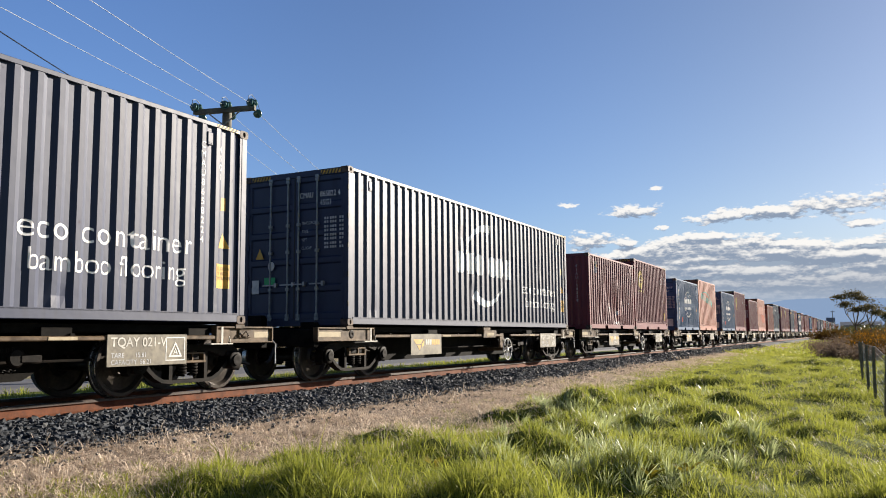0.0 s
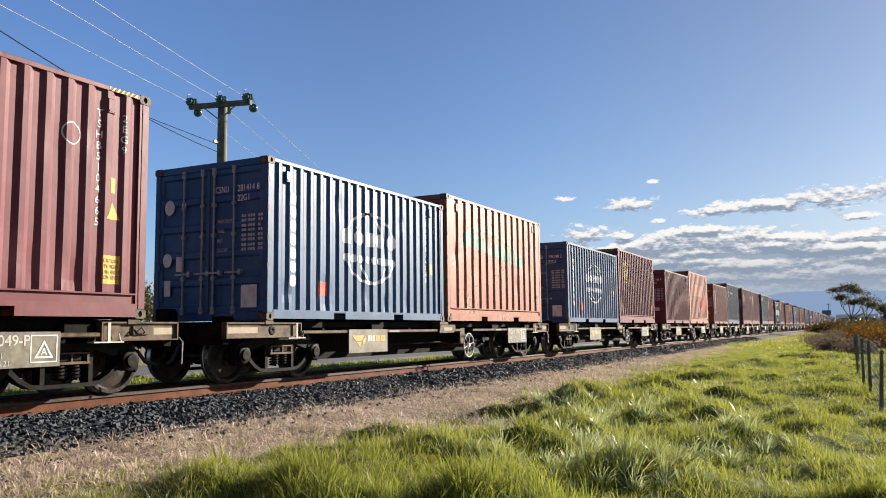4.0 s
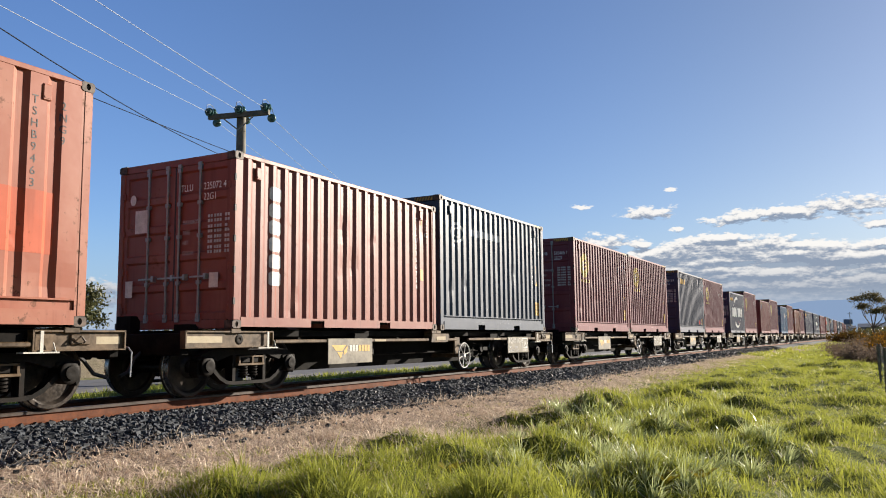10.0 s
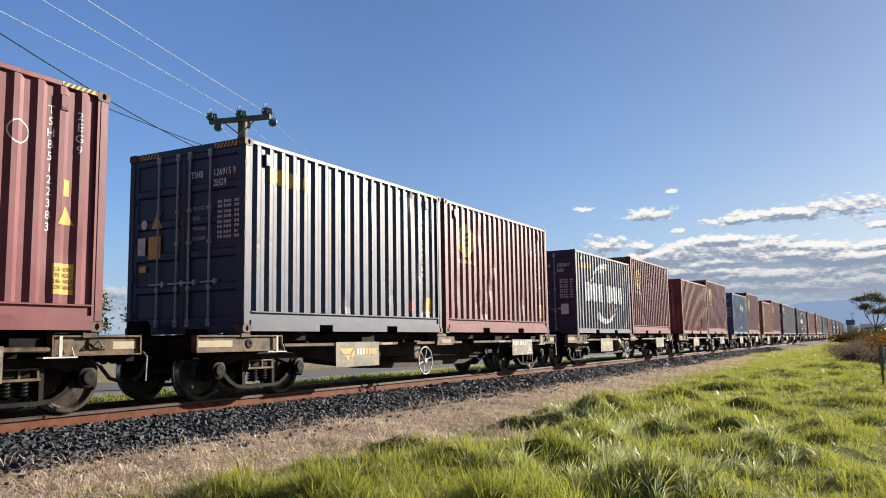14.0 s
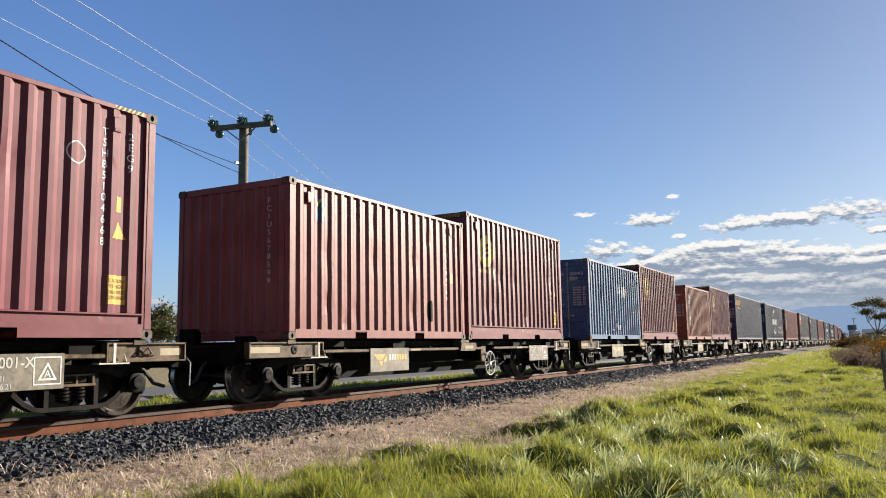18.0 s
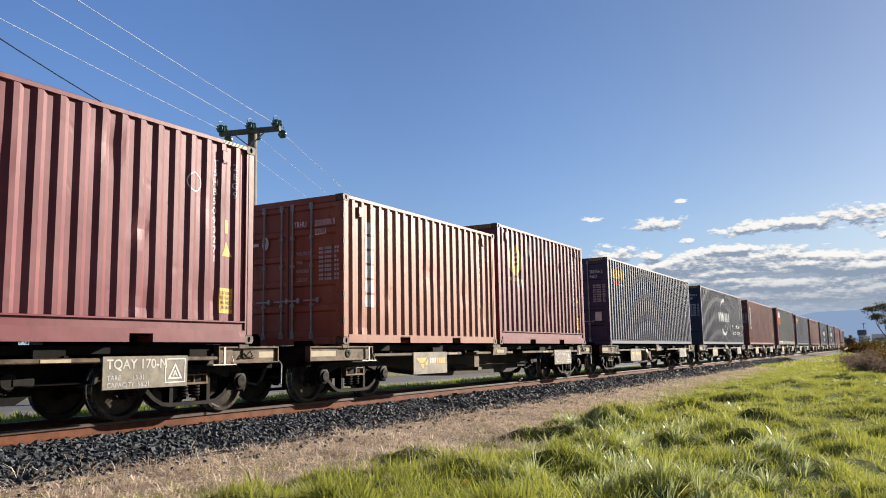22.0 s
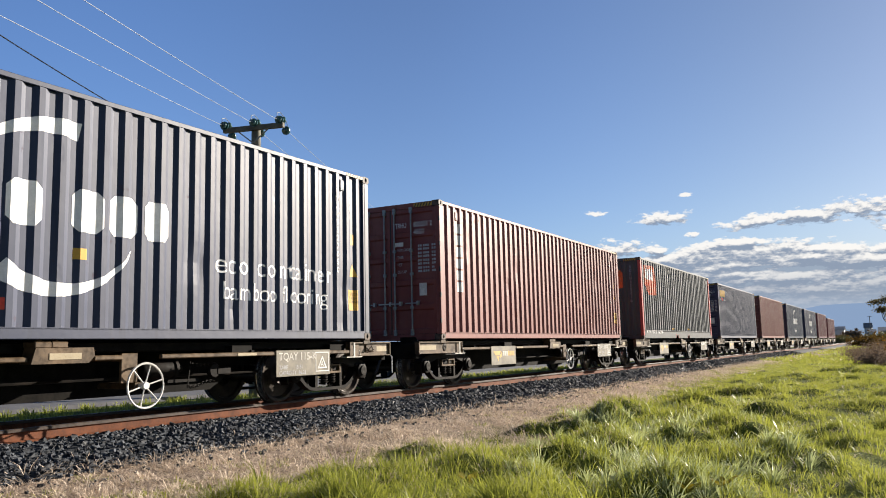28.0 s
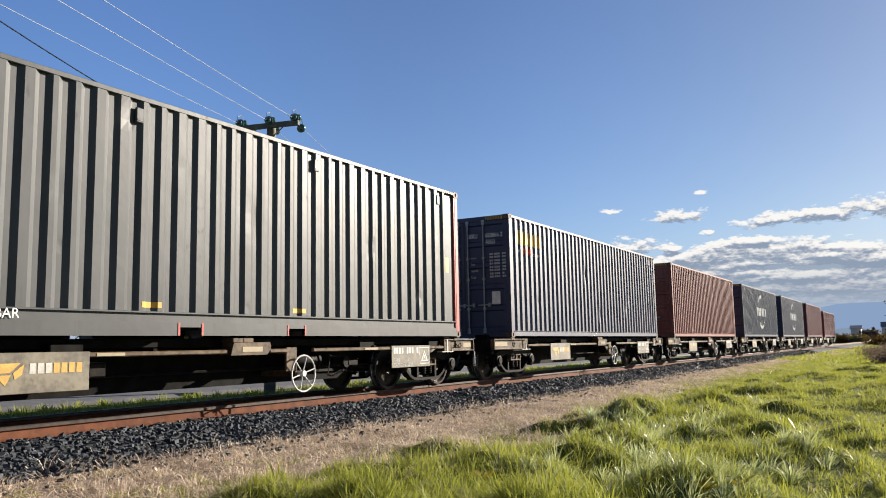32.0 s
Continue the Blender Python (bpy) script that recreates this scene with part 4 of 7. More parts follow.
        for i, w in enumerate((0.07, 0.07, 0.0, 0.06, 0.07, 0.075, 0.07, 0.03, 0.075)):
            if w:
                self.mark("brand_block", outline(bar(x - 0.40 + i * 0.094, z - 0.53, x - 0.40 + i * 0.094 + w, z - 0.44, 0.012)), self.side, LEMON, "small yellow block of the brand mark")

    def crescent_logo(self, x, z, w, h, mat):
        """Two crescents round a row of block shapes."""
        self.mark("crescent", outline(*sweep(x, z, w * 0.37, 0.93, 168, 80, 0.02, 0.22)), self.side, mat, "upper white crescent of the logo")
        self.mark("crescent", outline(*sweep(x, z, w * 0.33, 0.93, 334, 230, 0.02, 0.24)), self.side, mat, "lower white crescent of the logo")
        step = w / 6.6
        for i in range(6):
            a = x - w / 2 + i * step + (0.6 * step if i > 2 else 0)
            self.mark("brand_block", outline(bar(a, z - h / 2, a + step * 0.82, z + h / 2, step * 0.16)), self.side, mat, "white block of the brand mark")

    def globe_logo(self, x, z, rx, rz):
        for a in (sweep(x, z, rx, rz, 20, 160, 0.05, 0.05), sweep(x, z, rx, rz, 200, 340, 0.05, 0.05), sweep(x - rx * 0.1, z, rx * 0.55, rz, 30, 150, 0.05, 0.05), sweep(x + rx * 0.1, z, rx * 0.55, rz, 210, 330, 0.05, 0.05)):
            self.mark("globe_line", outline(*a), self.side, WHITE, "white globe stroke of the logo")
        for row, n, h, w in ((0.17, 5, 0.27, rx * 2.1), (-0.22, 8, 0.14, rx * 2.0)):
            step = w / n
            for i in range(n):
                a = x - w / 2 + i * step
                self.mark("brand_block", outline(bar(a, z + row - h / 2, a + step * 0.78, z + row + h / 2, step * 0.18)), self.side, WHITE, "white block of the brand mark")

    def upright_brand(self, x, z0, z1, n, width, mat=None):
        step = (z1 - z0) / n
        for i in range(n):
            self.mark("brand_block", outline(bar(x, z0 + i * step + step * 0.12, x + width, z0 + (i + 1) * step - step * 0.06, 0.03)), self.side, mat or OFFWHITE, "white block of the upright brand mark")

    def word_row(self, x, z, w, h, n, mat, label, slant=0.0):
        step = w / n
        for i in range(n):
            a = x + i * step
            shape = [(a, z), (a + step * 0.8, z), (a + step * 0.8 + slant, z + h), (a + slant, z + h)] if slant else bar(a, z, a + step * 0.78, z + h, 0.26 * min(step * 0.78, h))
            self.mark("brand_block", outline(shape), self.side, mat, label)

    def eco_words(self, x, z):
        for text, size, width, dx, dz in (("eco container", 0.42, 2.63, 0.0, 0.385), ("bamboo flooring", 0.37, 2.36, 0.13, 0.02)):
            bm = words(text, size, "LEFT", -0.002)
            wide = max(v.co.x for v in bm.verts)
            bmesh.ops.scale(bm, vec=(width / wide, 1, 1), verts=bm.verts)
            self.mark("slogan_line", bm, self.side, WHITE, "white slogan line", x + dx, z + dz)


NAVY = paint("navy_container_paint", (0.009, 0.018, 0.054), 0.12, 0.2, 0.50, gloss=0.54)
NAVY2 = paint("deep_blue_container_paint", (0.007, 0.013, 0.054), 0.1, 0.15, 0.48, gloss=0.70)
SLATE = paint("slate_container_paint", (0.017, 0.031, 0.062), 0.2, 0.35, 0.46, gloss=0.42)
MAROON = paint("maroon_container_paint", (0.120, 0.017, 0.023), 0.3, 0.4, 0.46, gloss=0.45)
ROSE = paint("faded_red_container_paint", (0.126, 0.020, 0.029), 0.2, 0.45, 0.46, (0.175, 0.048, 0.056), gloss=0.36)
BROWN = paint("red_brown_container_paint", (0.185, 0.045, 0.030), 0.3, 0.5, 0.48, (0.225, 0.080, 0.056), gloss=0.40)
TAN = paint("rusty_orange_brown_paint", (0.215, 0.062, 0.029), 0.35, 0.5, 0.48, (0.265, 0.105, 0.06), gloss=0.40)
RUSSET = paint("sun_bleached_maroon_paint", (0.165, 0.034, 0.029), 0.3, 0.5, 0.48, (0.22, 0.07, 0.057), gloss=0.38)
SALMON = paint("faded_orange_container_paint", (0.26, 0.066, 0.030), 0.6, 0.6, 0.5, (0.31, 0.115, 0.068), (0.11, 0.042, 0.02), 0.36)
BLUE = paint("blue_container_paint", (0.010, 0.056, 0.150), 0.2, 0.45, 0.46, (0.034, 0.10, 0.20), gloss=0.38)
COBALT = paint("cobalt_container_paint", (0.010, 0.055, 0.16), 0.25, 0.5, 0.46, (0.035, 0.13, 0.23), gloss=0.45)
GREYP = paint("grey_container_paint", (0.054, 0.058, 0.060), 0.15, 0.3, 0.46, gloss=0.36)
REDPOST = paint("red_post_paint", (0.42, 0.055, 0.045), 0.3, 0.35, 0.45)

CASTING = simple("grimy_casting_steel", (0.035, 0.030, 0.028), 0.6, 0.0, 0.5, 14.0, 0.3, 0.004, (0.13, 0.085, 0.06), 0.35)
PINK = simple("faded_pink_sticker", (0.55, 0.30, 0.29), 0.5, 0, 0.2, 7.0, 0)
TALL, LONG = 2.896, 12.192


def twenty(label, mat, **kw):
    return Container(label, mat, 6.058, 2.591, 2.438, "pocket", **kw)


def rose_box(number=""):
    c = Container("faded red steel container with a round lemon logo", ROSE, 6.058, TALL, 2.46, "deep", tall=True)
    c.lemon_logo()
    if number:
        c.side_code("TSHB" + number.replace(" ", ""), "2EG9")
        c.door_code("TSHB " + number, "2EG9", ("MAXGROSS", "TARE", "PAYLOAD", "CUB.CAP"))
    c.warning(5.47, 0.42)
    c.mark("round_stencil", outline(*sweep(4.9, 2.18, 0.13, 0.13, 0, 360, 0.016, 0.016, 20)), c.side, OFFWHITE, "thin round stencil mark")
    c.door_labels(("triangle", -0.72, 1.66, 0.24, 0.26), ("yellow", -0.78, 1.18, 0.27, 0.36), ("white", -1.02, 1.3, 0.14, 0.24), ("round", -0.93, 1.66, 0.13, 0.16), ("yellow", -0.96, 0.98, 0.14, 0.09))
    return c


def navy_forty(code):
    c = Container("navy blue high-cube container with white logo and slogan", NAVY, LONG, TALL, 2.438, "plain", tall=True)
    c.crescent_logo(6.12, 1.50, 3.3, 0.50, WHITE)
    c.eco_words(8.49, 0.55)
    c.side_code(code.replace(" ", ""), "45G1", LONG - 0.92)
    c.warning(LONG - 0.52, 0.50, gap=0.58)
    c.door_code(code, "45G1")
    c.door_labels(("white", -1.0, 0.62, 0.17, 0.26), ("green", -0.70, 0.78, 0.26, 0.14), ("triangle", -0.92, 1.28, 0.2, 0.2), ("round", -0.62, 1.05, 0.16, 0.17))
    return c


def yellow_word_forty(code):
    c = Container("dark blue high-cube container with a yellow brand mark", NAVY2, LONG, TALL, 2.438, "plain", tall=True, vents=(LONG - 0.8,))
    c.word_row(0.5, 2.22, 1.5, 0.34, 5, YELLOW, "yellow block of the brand mark")
    c.word_row(0.72, 2.0, 0.62, 0.16, 3, RED, "red block of the brand mark", 0.03)
    c.mark("small_word", words("company", 0.14), c.side, WHITE, "small white word", 1.42, 2.0)
    c.mark("small_word", words("an", 0.14), c.side, WHITE, "small white word", 0.54, 2.03)
    c.side_code(code.replace(" ", ""), "45G1", LONG - 0.92)
    c.door_code(code, "45G1", ("Gross", "Tare", "Payload", "Cube"))
    c.door_labels(("white", 0.72, 0.78, 0.22, 0.3), ("triangle", -0.98, 0.42, 0.2, 0.2), ("round", -0.5, 0.84, 0.16, 0.18))
    return c


def load_0():
    return [navy_forty("CMAU 865822 4")]


def load_1():
    return [navy_forty("CMAU 865822 4")]


def square_logo(c, x, z):
    c.mark("square_logo", outline(bar(x, z, x + 0.30, z + 0.40)), c.side, NAVYLOGO, "blue square logo")
    c.mark("logo_stroke", outline(*sweep(x + 0.15, z + 0.10, 0.09, 0.17, 100, 10, 0.03, 0.07, 6), *sweep(x + 0.15, z + 0.28, 0.09, 0.10, 190, 90, 0.03, 0.06, 6)), c.side, LEMON, "yellow strokes of the logo", lift=0.005)


def load_2():
    a = twenty("dented maroon steel container with a small blue and yellow logo", MAROON, end="wall",
               dents=((2.5, 1.0, 0.30, 0.07), (1.3, 0.75, 0.28, 0.05), (3.3, 0.7, 0.34, 0.08), (4.3, 1.15, 0.24, 0.04), (2.0, 1.5, 0.2, 0.03)))
    square_logo(a, 0.72, 1.95)
    a.side_code("FIAU1503381", "22G1")
    a.mark("number_lettering", words("\n".join("FIAU150338"), 0.13, "CENTER"), a.end, GREYWORD, "white stacked number on the end wall", 0.78, 2.1)
    a.mark("sticker", outline(bar(3.83, 0.50, 4.08, 0.74)), a.side, PINK, "pale pink square sticker")
    a.mark("sticker", outline(bar(3.58, 0.54, 3.70, 0.68)), a.side, OFFWHITE, "small torn white sticker")
    return [a, rose_box("510466 5")]


def load_3():
    a = blue_globe("CSNU 281414 8")
    b = Container("faded orange steel container with a teal brand mark", SALMON, 6.058, TALL, 2.46, "deep", pitch=0.42, outer=0.22, slope=0.06)
    b.mark("swoosh", outline(*sweep(2.2, 1.0, 2.6, 1.25, 120, 28, 0.05, 0.10, 20)), b.side, TEAL, "teal swoosh of the brand mark")
    for i in range(11):
        x = 0.95 + i * 0.34
        z = 1.98 - 0.035 * i
        b.mark("brand_block", outline([(x, z - 0.17), (x + 0.24, z - 0.17), (x + 0.30, z + 0.17), (x + 0.06, z + 0.17)]), b.side, TEAL, "teal block of the brand mark")
    b.side_code("TSHB9295", "2NG9", None, DARKWORD)
    b.mark("small_label", outline(bar(5.45, 1.28, 5.56, 1.50)), b.side, LEMON, "yellow label")
    return [a, b]


def blue_globe(code):
    a = twenty("bright blue steel container with a white globe logo", BLUE)
    a.globe_logo(3.08, 1.36, 0.92, 0.66)
    a.upright_brand(0.58, 0.52, 2.1, 7, 0.20, OFFWHITE)
    a.mark("sticker", outline(bar(1.38, 0.42, 1.66, 0.66)), a.side, RED, "red square sticker")
    a.side_code(code.replace(" ", ""), "22G1")
    a.warning(5.45, 1.0, False)
    a.door_code(code, "22G1", ("MAX.GROSS", "TARE", "NET", "CU.CAP"))
    a.door_labels(("round", -1.0, 1.78, 0.22, 0.26), ("round", -0.62, 1.82, 0.10, 0.17), ("white", -0.72, 0.82, 0.15, 0.25), ("white", 0.68, 0.2, 0.32, 0.36), ("white", -0.98, 0.42, 0.14, 0.26), ("round", -1.02, 0.9, 0.2, 0.24))
    return a


def load_4():
    return [blue_globe("CSNU 191290 2"), rose_box("510829 8")]


def load_5():
    a = twenty("maroon steel container with a square logo on side and door", MAROON)
    square_logo(a, 0.78, 1.93)
    a.side_code("FCIU5128519", "22G1")
    a.warning(5.45, 1.0, False)
    a.door_code("FCIU 512851 9", "22G1", ("MAX.GROSS", "TARE", "MAX.CARGO", "CU.CAP"))
    a.door_labels(("navy", -0.95, 1.55, 0.24, 0.38), ("white", -1.02, 0.6, 0.16, 0.28), ("white", -0.55, 1.0, 0.14, 0.4), ("white", 0.7, 0.62, 0.2, 0.16))
    b = Container("faded orange steel container with an erased brand patch", SALMON, 6.058, TALL, 2.46, "deep", pitch=0.42, outer=0.22, slope=0.06)
    b.mark("paint_patch", outline(bar(1.05, 1.55, 4.8, 2.22)), b.side, paint("pale_overpaint", (0.36, 0.135, 0.085), 0.35, 0.4, 0.5, gloss=0.28), "pale overpainted patch", lift=0.002)
    b.mark("paint_patch", outline(bar(2.9, 0.8, 5.6, 1.5)), b.side, paint("bright_overpaint", (0.36, 0.065, 0.022), 0.4, 0.4, 0.5, gloss=0.28), "brighter orange repainted patch", lift=0.002)
    b.side_code("TSHB9463", "2NG9", None, DARKWORD)
    return [a, b]


def load_6():
    a = twenty("red-brown steel container with an upright white brand mark", BROWN)
    a.upright_brand(0.80, 0.62, 2.2, 6, 0.28)
    a.side_code("TLLU2350724", "22G1")
    a.warning(5.45, 1.0, False)
    a.door_code("TLLU 235072 4", "22G1")
    a.door_labels(("round", -0.98, 1.95, 0.13, 0.17), ("white", -0.86, 1.5, 0.28, 0.36), ("white", -1.04, 0.5, 0.16, 0.26), ("white", 0.72, 0.6, 0.18, 0.22))
    b = Container("slate grey steel container with a pale wheel-shaped logo", SLATE, 6.058, TALL, 2.46, "deep", tall=True)
    b.mark("wheel_logo", outline(*sweep(0.86, 2.16, 0.30, 0.20, 0, 360, 0.06, 0.06, 24), *sweep(0.86, 2.16, 0.15, 0.10, 0, 360, 0.04, 0.04, 16)), b.side, OFFWHITE, "pale wheel-shaped logo")
    b.word_row(1.5, 2.16, 1.7, 0.16, 6, GREYWORD, "pale block of the brand mark")
    b.side_code("SKFT1137419", "2EB0")
    b.warning(5.47, 0.42)
    b.door_code("SKFT 113741 9", "2EB0")
    return [a, b]


def load_7():
    return [rose_box("510465 1"), rose_box("512238 3")]


def load_8():
    a = Container("navy steel container with a yellow brand mark", NAVY, 6.058, TALL, 2.46, "deep", tall=True)
    a.word_row(0.55, 2.28, 1.05, 0.26, 5, YELLOW, "yellow block of the brand mark")
    a.mark("sticker", outline(bar(4.75, 0.42, 4.92, 0.62)), a.side, RED, "pink-red sticker")
    a.mark("sticker", outline(bar(5.4, 0.4, 5.62, 0.72)), a.side, YELLOW, "yellow caution label")
    a.side_code("TSHB1269159", "2EG9")
    a.door_code("TSHB 126915 9", "2EG9", ("MAXGROSS", "TARE", "PAYLOAD", "CUB.CAP"))
    a.door_labels(("triangle", -0.72, 1.66, 0.24, 0.26), ("yellow", -0.78, 1.18, 0.27, 0.36), ("white", -1.02, 1.25, 0.17, 0.28), ("round", -0.95, 1.66, 0.13, 0.16), ("yellow", -0.98, 0.98, 0.16, 0.1))
    return [a, rose_box("511530 2")]


def load_9():
    a = twenty("dark navy container with large white block logo and yellow mark", NAVY)
    a.word_row(0.52, 2.05, 1.05, 0.20, 5, YELLOW, "yellow block of the brand mark")
    a.crescent_logo(3.05, 1.34, 4.2, 0.60, WHITE)
    a.mark("sticker", outline(bar(3.4, 0.66, 3.55, 0.8)), a.side, RED, "orange-red sticker")
    a.side_code("SEGU2285007", "22G1")
    a.door_code("SEGU 228500 7", "22G1", ("Gross", "Tare", "Payload", "Cube"))
    a.door_labels(("white", 0.7, 0.6, 0.24, 0.32))
    return [a, rose_box("510466 8")]


def load_10():
    a = twenty("weathered maroon container with a small blue and yellow logo", RUSSET, end="wall")
    square_logo(a, 0.72, 1.95)
    a.mark("scorch_mark", outline(disc(4.55, 0.58, 0.12, 0.22, 16)), a.side, DARK, "black scuffed stain", lift=0.002)
    a.mark("number_lettering", words("\n".join("FCIU5678599"), 0.13, "CENTER"), a.end, GREYWORD, "white stacked number on the end wall", 0.78, 2.2)
    a.side_code("FCIU5678599", "22G1")
    a.warning(5.45, 1.2, False)
    return [a, rose_box("510118 6")]


def load_11():
    a = twenty("worn cobalt blue container with a faded white mark", COBALT)
    a.mark("faded_mark", outline(disc(4.0, 1.68, 0.30, 0.20, 16), bar(3.3, 1.6, 3.55, 1.95)), a.side, OFFWHITE, "faded white remains of a logo")
    a.mark("sticker", outline(bar(2.5, 0.3, 2.75, 0.36), bar(3.0, 0.42, 3.14, 0.56), bar(3.3, 0.34, 3.5, 0.5)), a.side, OFFWHITE, "torn white stickers")
    a.side_code("SEGU1202140", "22G1")
    a.warning(5.5, 0.9, False)
    a.door_code("SEGU 120214 0", "22G1", ("MAX.GR", "TARE", "NET", "CU.CAP"))
    a.door_labels(("white", -0.98, 1.7, 0.2, 0.14), ("white", -0.66, 1.74, 0.3, 0.2), ("white", -0.98, 0.3, 0.16, 0.3))
    return [a, rose_box("509327 1")]


def load_12():
    a = twenty("orange-brown steel container with an upright white brand mark", TAN)
    a.upright_brand(0.72, 0.62, 2.2, 6, 0.28)
    a.side_code("TRHU2265585", "22G1")
    a.door_code("TRHU 226558 5", "22G1", ("MAX.GROSS", "TARE", "PAYLOAD", "CUB.CAP"))
    a.door_labels(("round", -0.62, 1.72, 0.16, 0.24), ("white", -0.9, 1.8, 0.2, 0.06))
    return [a, rose_box("512099 6")]


def load_13():
    return [yellow_word_forty("SEKU 583556 2")]


def load_14():
    c = navy_forty("CMAU 952705 0")
    c.mark("sticker", outline(bar(6.3, 0.93, 6.46, 1.06)), c.side, YELLOW, "yellow sticker")
    c.mark("sticker", outline(bar(5.35, 0.33, 5.5, 0.46)), c.side, RED, "red sticker")
    return [c]


def load_15():
    c = Container("red-brown high-cube container with an upright white brand mark", RUSSET, LONG, TALL, 2.438, "plain", tall=True)
    c.upright_brand(0.78, 0.98, 2.5, 6, 0.28)
    c.side_code("TRHU8203512", "45G1", LONG - 0.92)
    c.warning(LONG - 0.55, 0.5)
    c.door_code("TRHU 820351 2", "45G1", ("MAX.GROSS", "TARE", "NET", "CU.CAP"))
    c.door_labels(("round", -1.02, 2.3, 0.12, 0.15), ("round", -0.82, 2.08, 0.24, 0.24), ("triangle", -0.85, 1.28, 0.15, 0.18), ("white", -1.05, 0.8, 0.16, 0.3), ("white", 0.7, 0.92, 0.18, 0.26), ("white", 0.1, 1.98, 0.22, 0.09))
    return [c]


def load_16():
    c = Container("dark grey high-cube container with red posts and orange logo", GREYP, LONG, 2.985, 2.50, "deep", end="wall", post=REDPOST, tall=True, vents=(0.75, 4.2, 7.6, LONG - 0.8))
    c.mark("orange_logo", outline([(0.52, 2.72), (1.80, 2.78), (2.10, 2.42), (2.10, 1.66), (0.98, 1.64), (0.52, 2.02)]), c.side, ORANGE, "orange cut-corner logo")
    for i in range(3):
        c.mark("brand_block", outline(bar(0.62 + i * 0.40, 2.2, 0.95 + i * 0.40, 2.62, 0.06)), c.side, WHITE, "white block of the brand mark", lift=0.005)
    c.mark("orange_logo", outline([(-0.50, 2.68), (0.32, 2.68), (0.55, 2.45), (0.55, 1.88), (-0.30, 1.88), (-0.50, 2.1)]), c.end, ORANGE, "orange cut-corner logo")
    for i in range(3):
        c.mark("brand_block", outline(bar(-0.42 + i * 0.25, 2.24, -0.20 + i * 0.25, 2.58, 0.04)), c.end, WHITE, "white block of the brand mark", lift=0.005)
    c.mark("number_lettering", words("\n".join("SCFU420010"), 0.14, "CENTER"), c.end, GREYWORD, "white stacked number on the end wall", 0.85, 2.6)
    c.mark("caution_label", outline(bar(-0.22, 0.62, 0.02, 0.98)), c.end, YELLOW, "yellow caution label")
    flat = ("side", None, lambda u: -1.253)
    for text, x in (("40'", 0.42), ("9'10", 0.74), ("VERTICAL", 1.14), ("LOAD", 1.98), ("BAR", 2.48)):
        c.mark("rail_word", words(text, 0.15), flat, WHITE, "white word on the bottom rail", x, 0.20)
    for x in (4.3, 7.05):
        c.mark("sticker", outline(bar(x, 0.36, x + 0.3, 0.43)), c.side, YELLOW, "yellow sticker")
    for x in (LONG / 2 - 1.03, LONG / 2 + 1.03):
        c.mark("pocket_edge", outline(bar(x - 0.21, 0.02, x - 0.18, 0.18), bar(x + 0.18, 0.02, x + 0.21, 0.18)), ("side", None, lambda u: -1.2575), REDPOST, "red edge of the fork pocket")
    c.mark("sticker", outline(bar(LONG - 0.55, 1.3, LONG - 0.35, 1.6)), c.side, YELLOW, "yellow label")
    return [c]


def load_17():
    return [yellow_word_forty("SEKU 620866 2")]


def plain_forty(mat, label, logo=False, door_text=""):
    c = Container(label, mat, LONG, TALL, 2.438, "plain", tall=True)
    if logo:
        c.crescent_logo(6.12, 1.50, 3.3, 0.50, WHITE)
    if door_text:
        c.door_code(door_text, "45G1")
    return [c]


def load_18():
    return plain_forty(BROWN, "red-brown high-cube container, plain sided")


def load_19():
    return plain_forty(SLATE, "slate grey high-cube container with white block logo", True)


def load_20():
    return plain_forty(NAVY, "navy blue high-cube container with white block logo", True)


def load_21():
    return plain_forty(MAROON, "maroon high-cube container, plain sided")


def load_22():
    return [twenty("maroon steel container, plain sided", MAROON), twenty("maroon steel container, plain sided, last on the train", MAROON)]


LOADS = [load_0, load_1, load_2, load_3, load_4, load_5, load_6, load_7, load_8, load_9, load_10, load_11, load_12, load_13, load_14, load_15,
         load_16, load_17, load_18, load_19, load_20, load_21, load_22]

# ------------------------------------------------------------------ flat wagons
# x from the front of the load, z from the rail head
BOGIES = (0.68, 11.36)
AXLE = 0.90
WHEEL_R = 0.42


def channel(x0, x1, y_out, s):
    """A side beam: web, flanges and end plates."""
    y0, y1 = sorted((y_out, y_out - s * 0.10))
    web = sorted((y_out - s * 0.035, y_out - s * 0.05))
    return Build().box(x0, x1, y0, y1, 0.905, 0.93, 0.004).box(x0, x1, y0, y1, 0.69, 0.708, 0.004).box(x0, x1, *web, 0.70, 0.91) \
        .box(x0, x0 + 0.02, y0, y1, 0.69, 0.93).box(x1 - 0.02, x1, y0, y1, 0.69, 0.93)


def helix(x, y, z0, z1, r, turns=4.5):
    pts = []
    for i in range(int(turns * 9) + 1):
        a = 2 * math.pi * i / 9
        pts.append((x + r * math.cos(a), y + r * math.sin(a), z0 + (z1 - z0) * i / (turns * 9)))
    return Build().path(pts, 0.016, 5)


